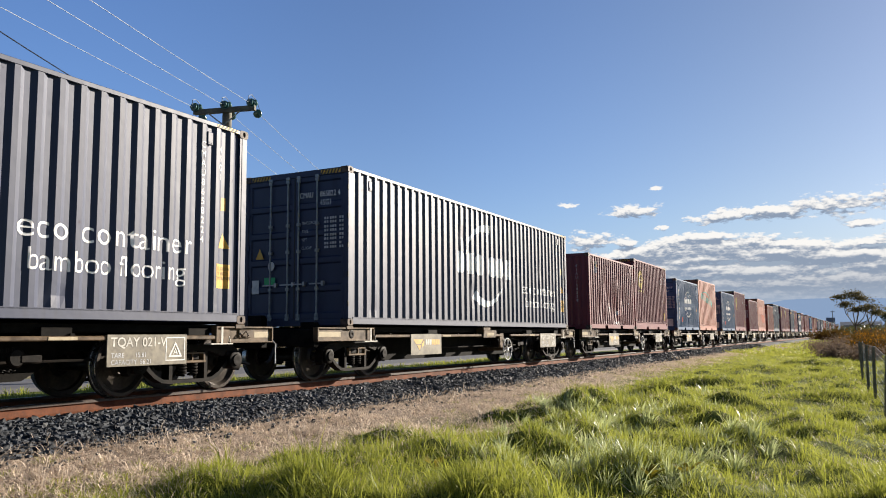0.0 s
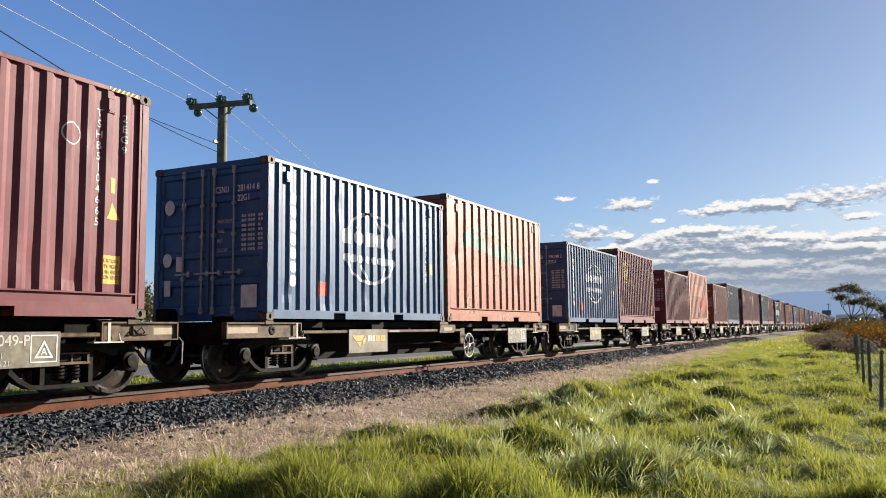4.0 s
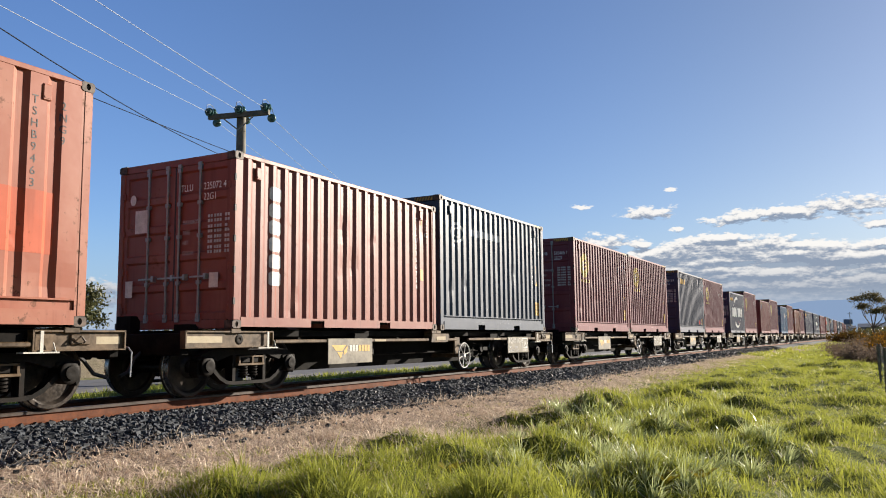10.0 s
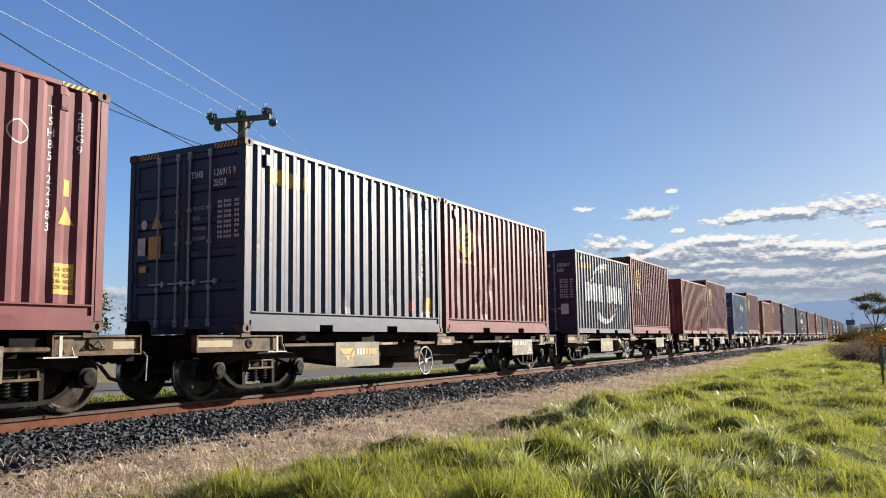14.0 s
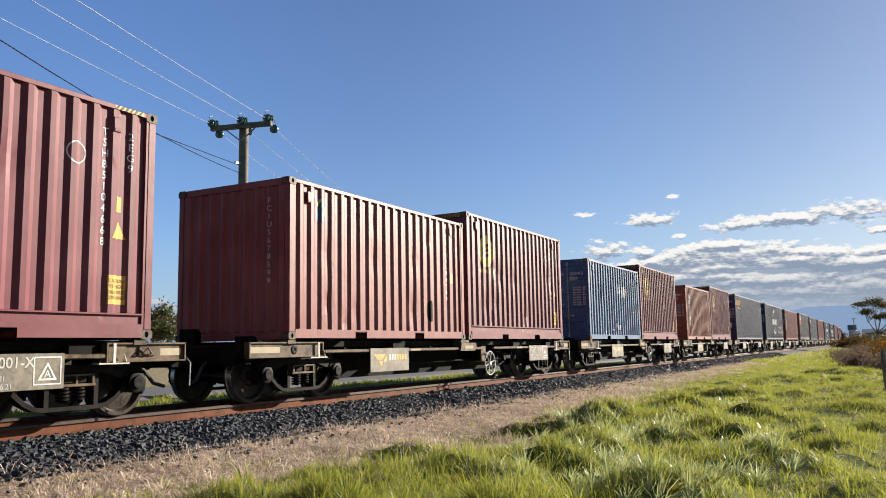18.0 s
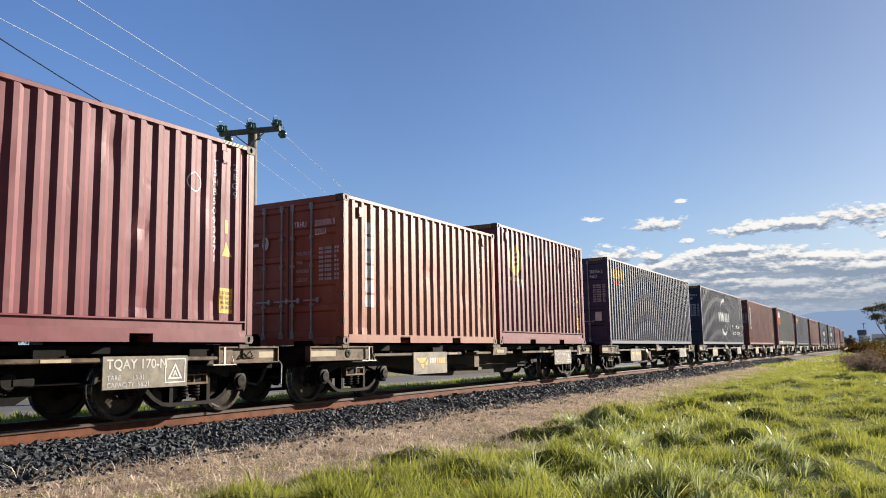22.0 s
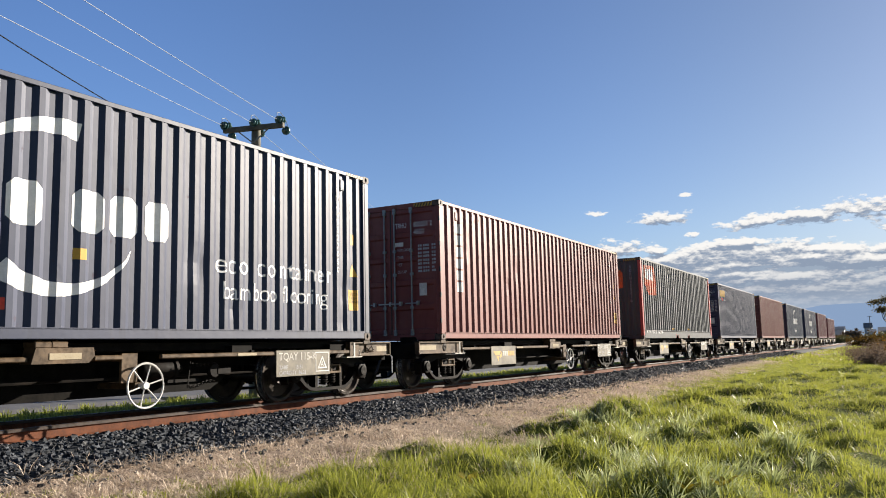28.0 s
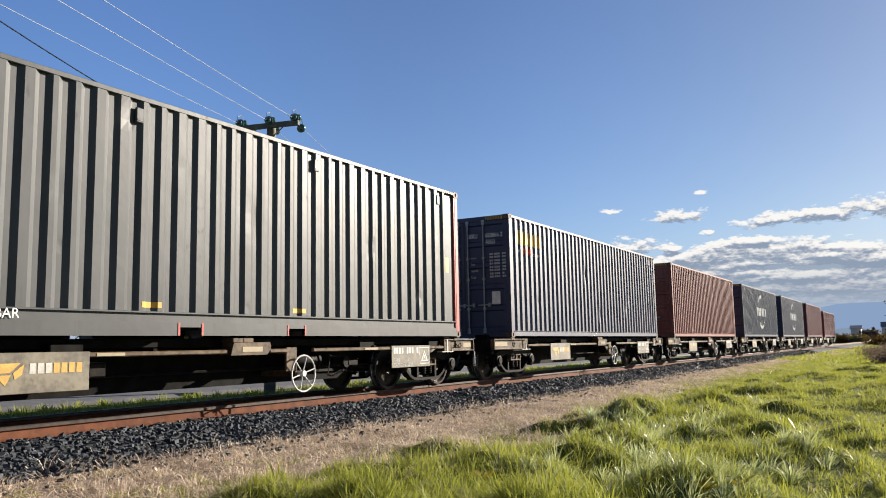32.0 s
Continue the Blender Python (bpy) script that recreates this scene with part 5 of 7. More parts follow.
def side_frame(s):
    """Cast bogie side frame, with its window for the springs."""
    b = Build()
    y = sorted((s * 0.80, s * 0.94))
    half_top = [(0.40, 0.675), (0.82, 0.655), (0.98, 0.60), (1.06, 0.50), (1.07, 0.33), (1.03, 0.28), (1.00, 0.42), (0.95, 0.54), (0.84, 0.57), (0.68, 0.50), (0.40, 0.58)]
    b.prism([*half_top, *[(-x, z) for x, z in reversed(half_top)]], 1, *y)
    half_low = [(0.30, 0.195), (0.46, 0.212), (0.60, 0.285), (0.70, 0.38), (0.80, 0.46), (0.84, 0.43), (0.74, 0.335), (0.62, 0.235), (0.48, 0.165), (0.36, 0.148)]
    b.prism([*half_low, *[(-x, z) for x, z in reversed(half_low)]], 1, *y)
    for x in (-0.36, 0.30):
        b.box(x, x + 0.06, *y, 0.2, 0.58)
    return b


def wheel_shape(s):
    profile = [(0.0, 0.09), (0.10, 0.09), (0.105, 0.12), (0.065, 0.16), (0.05, 0.33), (0.09, 0.355), (0.105, 0.365), (0.105, 0.405), (0.095, 0.416),
               (0.0, 0.42), (-0.012, 0.44), (-0.03, 0.447), (-0.04, 0.435), (-0.04, 0.365), (0.0, 0.35), (0.015, 0.17), (-0.02, 0.13), (0.0, 0.09)]
    return Build().lathe((0, s * 0.545, 0), 1, [(s * a, r) for a, r in profile], 32)


def make_bogie(wagon, x):
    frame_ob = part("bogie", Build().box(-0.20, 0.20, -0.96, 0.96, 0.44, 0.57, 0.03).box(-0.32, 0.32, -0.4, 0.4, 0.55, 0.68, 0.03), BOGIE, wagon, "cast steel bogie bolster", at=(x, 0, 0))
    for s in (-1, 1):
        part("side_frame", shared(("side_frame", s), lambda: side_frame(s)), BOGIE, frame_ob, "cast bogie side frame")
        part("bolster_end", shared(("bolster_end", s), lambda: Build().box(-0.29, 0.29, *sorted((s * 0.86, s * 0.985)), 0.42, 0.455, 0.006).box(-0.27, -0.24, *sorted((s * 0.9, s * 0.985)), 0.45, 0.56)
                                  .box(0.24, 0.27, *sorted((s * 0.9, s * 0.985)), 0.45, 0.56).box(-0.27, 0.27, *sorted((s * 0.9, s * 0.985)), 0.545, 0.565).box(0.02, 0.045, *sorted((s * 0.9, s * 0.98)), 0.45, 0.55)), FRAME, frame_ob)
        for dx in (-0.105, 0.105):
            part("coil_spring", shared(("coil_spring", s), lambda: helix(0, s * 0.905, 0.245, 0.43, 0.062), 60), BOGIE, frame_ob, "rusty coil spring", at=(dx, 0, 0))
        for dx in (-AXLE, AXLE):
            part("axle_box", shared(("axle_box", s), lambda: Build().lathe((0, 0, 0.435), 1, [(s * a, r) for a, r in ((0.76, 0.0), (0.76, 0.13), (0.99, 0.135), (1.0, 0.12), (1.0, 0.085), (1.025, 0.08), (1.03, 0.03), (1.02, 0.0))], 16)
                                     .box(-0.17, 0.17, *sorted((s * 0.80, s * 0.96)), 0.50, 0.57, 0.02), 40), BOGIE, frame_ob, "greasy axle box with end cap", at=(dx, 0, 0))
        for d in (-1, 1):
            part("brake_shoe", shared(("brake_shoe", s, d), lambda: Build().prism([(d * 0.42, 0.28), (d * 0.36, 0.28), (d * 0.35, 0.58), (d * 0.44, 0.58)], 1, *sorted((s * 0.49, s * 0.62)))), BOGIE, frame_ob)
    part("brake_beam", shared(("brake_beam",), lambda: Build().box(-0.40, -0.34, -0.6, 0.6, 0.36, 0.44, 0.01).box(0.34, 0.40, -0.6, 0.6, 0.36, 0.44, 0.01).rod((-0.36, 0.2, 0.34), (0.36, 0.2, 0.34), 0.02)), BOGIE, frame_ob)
    for dx in (-AXLE, AXLE):
        axle = part("wheelset", shared(("wheelset",), lambda: Build().lathe((0, 0, 0), 1, [(-0.95, 0.0), (-0.95, 0.055), (-0.72, 0.06), (-0.66, 0.08), (-0.45, 0.085), (0.45, 0.085), (0.66, 0.08), (0.72, 0.06), (0.95, 0.055), (0.95, 0.0)], 14), 40), WHEEL, wagon, "steel axle with its wheels", at=(x + dx, 0, WHEEL_R))
        for s in (-1, 1):
            part("wheel", shared(("wheel", s), lambda: wheel_shape(s), 32), WHEEL, axle, "brown railway wheel with bright tread")
            part("tread", shared(("tread", s), lambda: Build().lathe((0, s * 0.545, 0), 1, [(s * 0.098, 0.408), (s * 0.088, 0.4185), (s * 0.0, 0.4215), (s * -0.006, 0.43)], 32), 40), TREAD, axle, "polished wheel tread")


def chain_links(points, r=0.022):
    b = Build()
    for i in range(len(points) - 1):
        a, c = Vector(points[i]), Vector(points[i + 1])
        mid, w = (a + c) / 2, (c - a)
        side = Vector((0, 1, 0)) if i % 2 else Vector((0, 0, 1))
        ring = [tuple(mid + w * 0.62 * math.cos(t) + side * r * math.sin(t)) for t in (2 * math.pi * k / 8 for k in range(9))]
        b.path(ring, 0.007, 4)
    return b


def make_wagon(name_label, belly):
    """A 12-metre container flat. belly: the later type with a plated centre sill and an air tank."""
    w = thing("flat_wagon", name_label, "wagon", "wagons of the train")
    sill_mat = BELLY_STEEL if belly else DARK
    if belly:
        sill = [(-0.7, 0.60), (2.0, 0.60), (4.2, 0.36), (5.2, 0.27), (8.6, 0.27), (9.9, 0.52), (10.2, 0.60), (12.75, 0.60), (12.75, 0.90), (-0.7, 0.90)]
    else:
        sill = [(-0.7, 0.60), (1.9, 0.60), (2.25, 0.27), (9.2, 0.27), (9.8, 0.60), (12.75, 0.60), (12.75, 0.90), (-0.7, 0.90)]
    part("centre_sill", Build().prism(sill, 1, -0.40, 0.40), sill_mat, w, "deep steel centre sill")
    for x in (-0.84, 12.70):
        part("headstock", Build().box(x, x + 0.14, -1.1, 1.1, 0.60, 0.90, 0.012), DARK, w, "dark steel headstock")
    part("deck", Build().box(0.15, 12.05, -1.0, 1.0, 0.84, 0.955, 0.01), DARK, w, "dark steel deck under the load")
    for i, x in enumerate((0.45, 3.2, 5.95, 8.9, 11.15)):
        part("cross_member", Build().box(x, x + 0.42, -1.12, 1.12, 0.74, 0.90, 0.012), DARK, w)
    for s in (-1, 1):
        for x0, x1 in ((-0.86, 0.92), (11.62, 12.86)):
            beam = part("side_beam", channel(x0, x1, s * 1.20, s), FRAME, w, "dusty steel side beam")
            strip = (x0 + 0.05, x0 + 0.72) if x0 < 0 else (x1 - 0.40, x1 - 0.06)
            part("reflector", Build().box(*strip, *sorted((s * 1.166, s * 1.160)), 0.765, 0.855), REFLECT, beam, "pale reflective strip")
            if x0 < 0:
                part("maker_plate", Build().lathe((0.20, s * 1.166, 0.81), 1, [(-s * 0.004, 0.0), (s * 0.012, 0.03), (s * 0.012, 0.06), (s * 0.006, 0.075), (-s * 0.004, 0.08)], 16), BOGIE, beam, "oval cast maker's plate")
            else:
                part("lifting_lug", Build().box(12.10, 12.36, *sorted((s * 1.19, s * 1.15)), 0.76, 0.88, 0.01).path([(12.13, s * 1.2, 0.78), (12.13, s * 1.23, 0.80), (12.20, s * 1.235, 0.86), (12.26, s * 1.23, 0.80), (12.26, s * 1.2, 0.78)], 0.01), FRAME, beam)
        for x in (0.78, 11.72):
            part("step", Build().box(x - 0.02, x + 0.02, *sorted((s * 1.215, s * 1.20)), 0.68, 0.92).box(x - 0.22, x + 0.22, *sorted((s * 1.10, s * 1.22)), 0.672, 0.688)
                 .rod((x + 0.18, s * 1.21, 0.68), (x + 0.14, s * 1.21, 0.79), 0.008, 5), BOARDWORD, w, "white-painted step with an upright strap")
        for x in (0.0, 6.06, 12.19):
            for d in ((0.0,) if x in (0.0, 12.19) else (-0.1, 0.1)):
                px = x + d + (0.09 if x == 0 else -0.09 if x == 12.19 else 0)
                part("twist_lock", Build().box(px - 0.10, px + 0.10, *sorted((s * 0.98, s * 1.21)), 0.895, 0.962, 0.008).lathe((px, s * 1.12, 0.945), 2, [(0.0, 0.05), (0.02, 0.05), (0.045, 0.02), (0.05, 0.0)], 10), FRAME, w)
        part("bracket_box", Build().prism([(5.81, 0.72), (6.52, 0.72), (6.60, 0.80), (6.58, 0.895), (5.86, 0.895)], 1, *sorted((s * 1.02, s * 1.225))), FRAME, w, "dusty steel load bracket")
        part("reflector", Build().box(6.02, 6.42, *sorted((s * 1.2255, s * 1.231)), 0.765, 0.835), REFLECT, w, "pale reflective strip")
        for x0, x1 in ((0.98, 4.33), (5.03, 5.80), (6.62, 7.02), (7.60, 11.62)) if belly else ((0.98, 5.80), (6.62, 7.02), (7.60, 11.62)):
            part("side_tube", Build().box(x0, x1, *sorted((s * 1.13, s * 1.19)), 0.742, 0.80, 0.012), FRAME, w, "dusty square side tube")
        for x0 in (3.74, 8.95):
            part("reflector", Build().box(x0, x0 + 0.38, *sorted((s * 1.19, s * 1.196)), 0.752, 0.79), REFLECT, w, "pale reflective strip")
        for x in (1.6, 4.6, 9.3):
            part("tube_hanger", Build().box(x - 0.03, x + 0.03, *sorted((s * 0.40, s * 1.15)), 0.79, 0.83), DARK, w)
        board = part("side_board", Build().box(2.30, 3.64, *sorted((s * 1.195, s * 1.207)), 0.38, 0.81, 0.004), SIGN, w, "cream board with a bird-shaped brand mark")
        plate = part("number_board", Build().box(9.74, 11.05, *sorted((s * 1.195, s * 1.207)), 0.42, 0.815, 0.004), SIGN, w, "cream wagon number board")
        if s < 0:
            flat = ("side", None, lambda u: -1.207)
            part("bird_mark", lay(outline([(2.40, 0.70), (2.82, 0.70), (2.70, 0.60), (2.52, 0.60)], [(2.55, 0.58), (2.72, 0.58), (2.66, 0.47)], [(2.74, 0.60), (2.86, 0.69), (2.84, 0.58), (2.76, 0.53)]), flat), BOARDMARK, board, "yellow bird-shaped brand mark")
            for i in range(7):
                part("brand_block", lay(outline(bar(2.92 + i * 0.092, 0.585, 2.92 + i * 0.092 + 0.07, 0.695)), flat), BOARDWORD if i < 3 else BOARDMARK, board, "block of the brand mark")
            part("triangle_mark", lay(outline(*[[p, q, r_, t_] for p, q, r_, t_ in (((10.72, 0.52), (10.96, 0.52), (10.92, 0.54), (10.76, 0.54)), ((10.96, 0.52), (10.84, 0.72), (10.84, 0.68), (10.92, 0.54)), ((10.72, 0.52), (10.76, 0.54), (10.84, 0.68), (10.84, 0.72)))],
                      bar(10.67, 0.47, 11.01, 0.485), bar(10.67, 0.765, 11.01, 0.78), bar(10.67, 0.485, 10.685, 0.765), bar(10.995, 0.485, 11.01, 0.765)), flat), OFFWHITE, plate, "white triangle in a square")
            part("class_mark", lay(words("A", 0.12, "CENTER"), flat, 10.84, 0.55), OFFWHITE, plate, "white letter A")
            part("weight_words", lay(words("TARE       15.81\nCAPACITY  56.21", 0.085), flat, 9.80, 0.53), GREYWORD, plate, "faded weight words")
        for x in (-0.34, 12.42):
            top = 1.17 if s > 0 else 1.03
            part("end_stop", Build().prism([(x - 0.02, 0.90), (x + 0.16, 0.90), (x + 0.16, top - 0.07), (x + 0.10, top), (x - 0.02, top)], 1, *sorted((s * 0.45, s * 0.75))), DARK, w, "dark container end stop")
        part("lever", Build().path([(12.80, s * 0.3, 0.72), (12.98, s * 0.6, 0.72), (13.02, s * 1.05, 0.72), (13.02, s * 1.12, 0.66), (12.99, s * 1.14, 0.36)], 0.012, 6), GALV, w, "pale coupling lever")
    if belly:
        for s in (-1, 1):
            part("tank_bracket", Build().box(4.34, 4.37, *sorted((s * 0.42, s * 0.85)), 0.36, 0.9).box(4.98, 5.01, *sorted((s * 0.42, s * 0.85)), 0.36, 0.9), DARK, w)
        part("air_tank", Build().lathe((4.68, 0, 0.62), 1, [(-1.20, 0.0), (-1.185, 0.10), (-1.13, 0.19), (-1.04, 0.26), (-0.92, 0.285), (0.68, 0.285), (0.80, 0.26), (0.90, 0.19), (0.98, 0.0)], 22), FRAME, w, "dusty round air tank", smooth=40)
        hx = 5.36
    else:
        part("brake_cylinder", Build().lathe((7.95, -0.70, 0.60), 0, [(-0.30, 0.0), (-0.30, 0.11), (-0.27, 0.13), (0.20, 0.13), (0.22, 0.15), (0.27, 0.15), (0.28, 0.07), (0.42, 0.04), (0.42, 0.0)], 16), BOGIE, w, "grimy brake cylinder", smooth=40)
        hx = 7.35
    part("handbrake_bracket", Build().box(hx - 0.30, hx - 0.06, -1.12, -1.08, 0.46, 0.82, 0.006).box(hx - 0.08, hx + 0.10, -1.10, -0.40, 0.38, 0.46, 0.006).box(hx - 0.28, hx - 0.16, -1.1, -0.4, 0.72, 0.80), FRAME, w)
    wheel_b = Build().path([(hx + 0.272 * math.cos(t), -1.20, 0.42 + 0.272 * math.sin(t)) for t in (2 * math.pi * k / 32 for k in range(33))], 0.014, 6)
    for k in range(6):
        t = math.pi / 3 * k + 0.25
        wheel_b.rod((hx, -1.185, 0.42), (hx + 0.268 * math.cos(t), -1.20, 0.42 + 0.268 * math.sin(t)), 0.010, 6)
    wheel_b.lathe((hx, -1.19, 0.42), 1, [(-0.03, 0.0), (-0.03, 0.045), (0.03, 0.05), (0.12, 0.02), (0.12, 0.0)], 12)
    part("handbrake_wheel", wheel_b, OFFWHITE, w, "white spoked handbrake wheel")
    part("chain_wheel", Build().lathe((8.75, -0.92, 0.56), 1, [(-0.04, 0.0), (-0.04, 0.09), (-0.01, 0.115), (0.01, 0.115), (0.04, 0.09), (0.04, 0.0)], 14).box(8.78, 9.06, -0.97, -0.88, 0.49, 0.60, 0.02), BOGIE, w, smooth=40)
    part("brake_chain", chain_links([(8.72 - 0.035 * i, -0.95, 0.66 - 0.02 * math.sin(i / 12 * 3.14)) for i in range(13)] + [(8.26 + 0.036 * i, -0.95, 0.37 - 0.02 * math.sin(i * 0.6) + 0.012 * max(0, i - 7)) for i in range(14)]), BOGIE, w, "hanging brake chain")
    part("brake_lever", Build().box(8.0, 8.55, -0.86, -0.83, 0.42, 0.46).rod((3.7, -0.55, 0.5), (10.2, -0.55, 0.5), 0.02, 6).box(3.78, 4.02, -1.0, -0.7, 0.50, 0.68, 0.02), BOGIE, w, "brake rods and levers")
    for x, d in ((-0.80, -1), (12.80, 1)):
        part("coupler", Build().box(*sorted((x, x + d * 0.34)), -0.11, 0.11, 0.60, 0.78, 0.03).box(*sorted((x + d * 0.30, x + d * 0.46)), -0.17, 0.12, 0.56, 0.84, 0.05), BOGIE, w, "knuckle coupler")
        part("air_hose", Build().path([(x, -0.32, 0.66), (x + d * 0.14, -0.33, 0.56), (x + d * 0.28, -0.36, 0.38), (x + d * 0.44, -0.4, 0.33)], 0.026, 7), BLACK, w, "black rubber air hose")
    for x in BOGIES:
        make_bogie(w, x)
    return w


FLAT_A = make_wagon("dusty steel container flat wagon with deep dark sill", False)
FLAT_B = make_wagon("dusty steel container flat wagon with plated belly and air tank", True)
NUMBERS = {0: "TQAY 021-V", 1: "TQAY 022-H", 2: "TQAY 049-P", 3: "TQAY 080-Y", 4: "TQAY 041-Y", 6: "TQAY 147-G", 7: "TQAY 148-P", 9: "TQBY 001-X", 10: "TQAY 169-R", 11: "TQAY 170-N",
           12: "TQAY 062-Q", 13: "TQAY 061-H", 14: "TQAY 115-K", 15: "TQAY 118-T"}
BELLY = (8, 9, 12, 13)
TRAIN = []
placed_a = placed_b = False
for k in range(23):
    source = FLAT_B if k in BELLY else FLAT_A
    if (k in BELLY and placed_b) or (k not in BELLY and placed_a):
        wagon = copy_thing(source, pose(0, 0, 0))
    else:
        wagon = source
        placed_b, placed_a = placed_b or k in BELLY, placed_a or k not in BELLY
    TRAIN.append(wagon)
for k, wagon in enumerate(TRAIN):
    flat = ("side", None, lambda u: -1.207)
    plate = [o for o in wagon.children if o.name.startswith("number_board") and o.data.vertices[0].co.y < 0][0]
    if k in NUMBERS:
        part("wagon_number", lay(words(NUMBERS[k], 0.165, "LEFT", 0.002), flat, 9.79, 0.665), BOARDWORD, plate, "white wagon number")
    else:
        for i in (0, 1, 2, 3, 5, 6, 7, 9):
            part("number_bar", lay(outline(bar(9.80 + i * 0.085, 0.67, 9.86 + i * 0.085, 0.78)), flat), OFFWHITE, plate, "worn white number bar")
for k in (8, 12):
    for ob in [o for o in TRAIN[k].children if o.name.startswith(("air_tank", "tank_bracket"))]:
        bpy.data.objects.remove(ob)
for k in (12, 13):
    for ob in [o for o in TRAIN[k].children if o.name.startswith("handbrake_wheel")]:
        bpy.data.objects.remove(ob)
# scrawled strokes on one board
for i, stroke in enumerate((sweep(2.98, 0.48, 0.05, 0.05, 60, 300, 0.014, 0.014, 8), [bar(3.06, 0.43, 3.075, 0.53), bar(3.10, 0.43, 3.115, 0.53)], sweep(3.20, 0.48, 0.04, 0.05, 190, 380, 0.014, 0.014, 8), sweep(3.33, 0.48, 0.05, 0.05, 60, 300, 0.014, 0.014, 8))):
    board = [o for o in TRAIN[2].children if o.name.startswith("side_board") and o.data.vertices[0].co.y < 0][0]
    part("scrawl", lay(outline(*stroke), ("side", None, lambda u: -1.209)), OFFWHITE, board, "white scrawled stroke")
CARGO = []
for k, load in enumerate(LOADS):
    boxes = load()
    for i, c in enumerate(boxes):
        CARGO.append((k, c.ob, 0.0 if len(boxes) == 1 else (0.0, 6.205)[i]))

# ------------------------------------------------------------------ power line
POLE = Vector((17.35, 6.59, 0.0))
LINE = radians(14.0)
ALONG, ACROSS = Vector((math.cos(LINE), math.sin(LINE), 0)), Vector((-math.sin(LINE), math.cos(LINE), 0))
ARM_Z = 7.27


def insulator(name, where, toward, parent):
    """A ribbed strain insulator."""
    b = Build()
    w = toward.normalized()
    u = w.orthogonal().normalized()
    v = w.cross(u)
    rows = []
    for d, r in ((0, 0.0), (0, 0.03), (0.02, 0.05), (0.03, 0.125), (0.06, 0.13), (0.07, 0.06), (0.10, 0.06), (0.11, 0.10), (0.14, 0.10), (0.15, 0.05), (0.20, 0.03), (0.20, 0.0)):
        rows.append([tuple(where + w * d + r * (math.cos(t) * u + math.sin(t) * v)) for t in (2 * math.pi * k / 16 for k in range(16))])
    b.grid(rows, closed=True)
    return part(name, b, GLASSY, parent, "green glazed insulator", smooth=45)


def make_pole():
    pole = thing("power_pole", "weathered timber power pole with a crossarm and green insulators", "power pole")
    ground = -0.45
    part("post", Build().path([tuple(POLE + Vector((0, 0, z))) for z in (ground, 2, 5, ARM_Z - 0.2, ARM_Z + 0.05)], [0.17, 0.16, 0.145, 0.135, 0.13], 14), WOODPOLE, pole, "round weathered timber post", smooth=50)
    a, b = POLE - ACROSS * 0.96 - ALONG * 0.16, POLE + ACROSS * 0.96 - ALONG * 0.16
    arm = Build()
    arm.v, arm.f = [], []
    rows = []
    for p in (a, b):
        rows.append([tuple(p + ALONG * q + Vector((0, 0, ARM_Z + h))) for q, h in ((-0.06, -0.07), (0.06, -0.07), (0.06, 0.07), (-0.06, 0.07))])
    arm.grid(rows, closed=True).face(*rows[0]).face(*rows[1])
    part("crossarm", arm, WOODPOLE, pole, "grey timber crossarm")
    for s in (-1, 1):
        part("brace", Build().rod(tuple(POLE - ALONG * 0.18 + Vector((0, 0, ARM_Z - 0.45))), tuple(POLE - ALONG * 0.18 + ACROSS * 0.5 * s + Vector((0, 0, ARM_Z - 0.06))), 0.02, 6), GALV, pole, "galvanised crossarm brace")
    ends = []
    for d in (-0.88, -0.06, 0.88):
        base = POLE + ACROSS * d + Vector((0, 0, ARM_Z + 0.10))
        insulator("insulator", base - ALONG * 0.22 + Vector((0, 0, 0.02)), -ALONG, pole)
        insulator("insulator", base + ALONG * 0.10 - Vector((0, 0, 0.18)), ALONG, pole)
        part("pin_insulator", Build().lathe(tuple(base + Vector((0, 0, 0.02))), 2, [(-0.05, 0.0), (-0.05, 0.04), (0.0, 0.05), (0.03, 0.075), (0.08, 0.075), (0.10, 0.05), (0.14, 0.06), (0.17, 0.035), (0.18, 0.0)], 14), GLASSY, pole, "green pin insulator", smooth=45)
        part("jumper_wire", Build().path([tuple(base - ALONG * 0.42), tuple(base - ALONG * 0.40 + Vector((0, 0, 0.20))), tuple(base - ALONG * 0.22 + Vector((0, 0, 0.27))), tuple(base + Vector((0, 0, 0.20))),
                                          tuple(base + ALONG * 0.18 + Vector((0, 0, 0.10))), tuple(base + ALONG * 0.36 - Vector((0, 0, 0.16)))], 0.010, 5), WIRE, pole, "looped jumper wire")
        ends.append((base - ALONG * 0.42, base + ALONG * 0.32 - Vector((0, 0, 0.18))))
    part("bracket", Build().box(POLE.x - 0.34, POLE.x - 0.12, POLE.y - 0.03, POLE.y + 0.03, 6.14, 6.20), GALV, pole)
    return ends


def span(name, a, b, sag, r, mat, label, n=28):
    pts = []
    for i in range(n + 1):
        f = i / n
        p = a.lerp(b, f)
        pts.append((p.x, p.y, p.z - 4 * sag * f * (1 - f)))
    ob = new(name, Build().path(pts, r, 5).mesh(name, 60))
    ob.data.materials.append(mat)
    return tagged(ob, label, "wire", "power line wires")


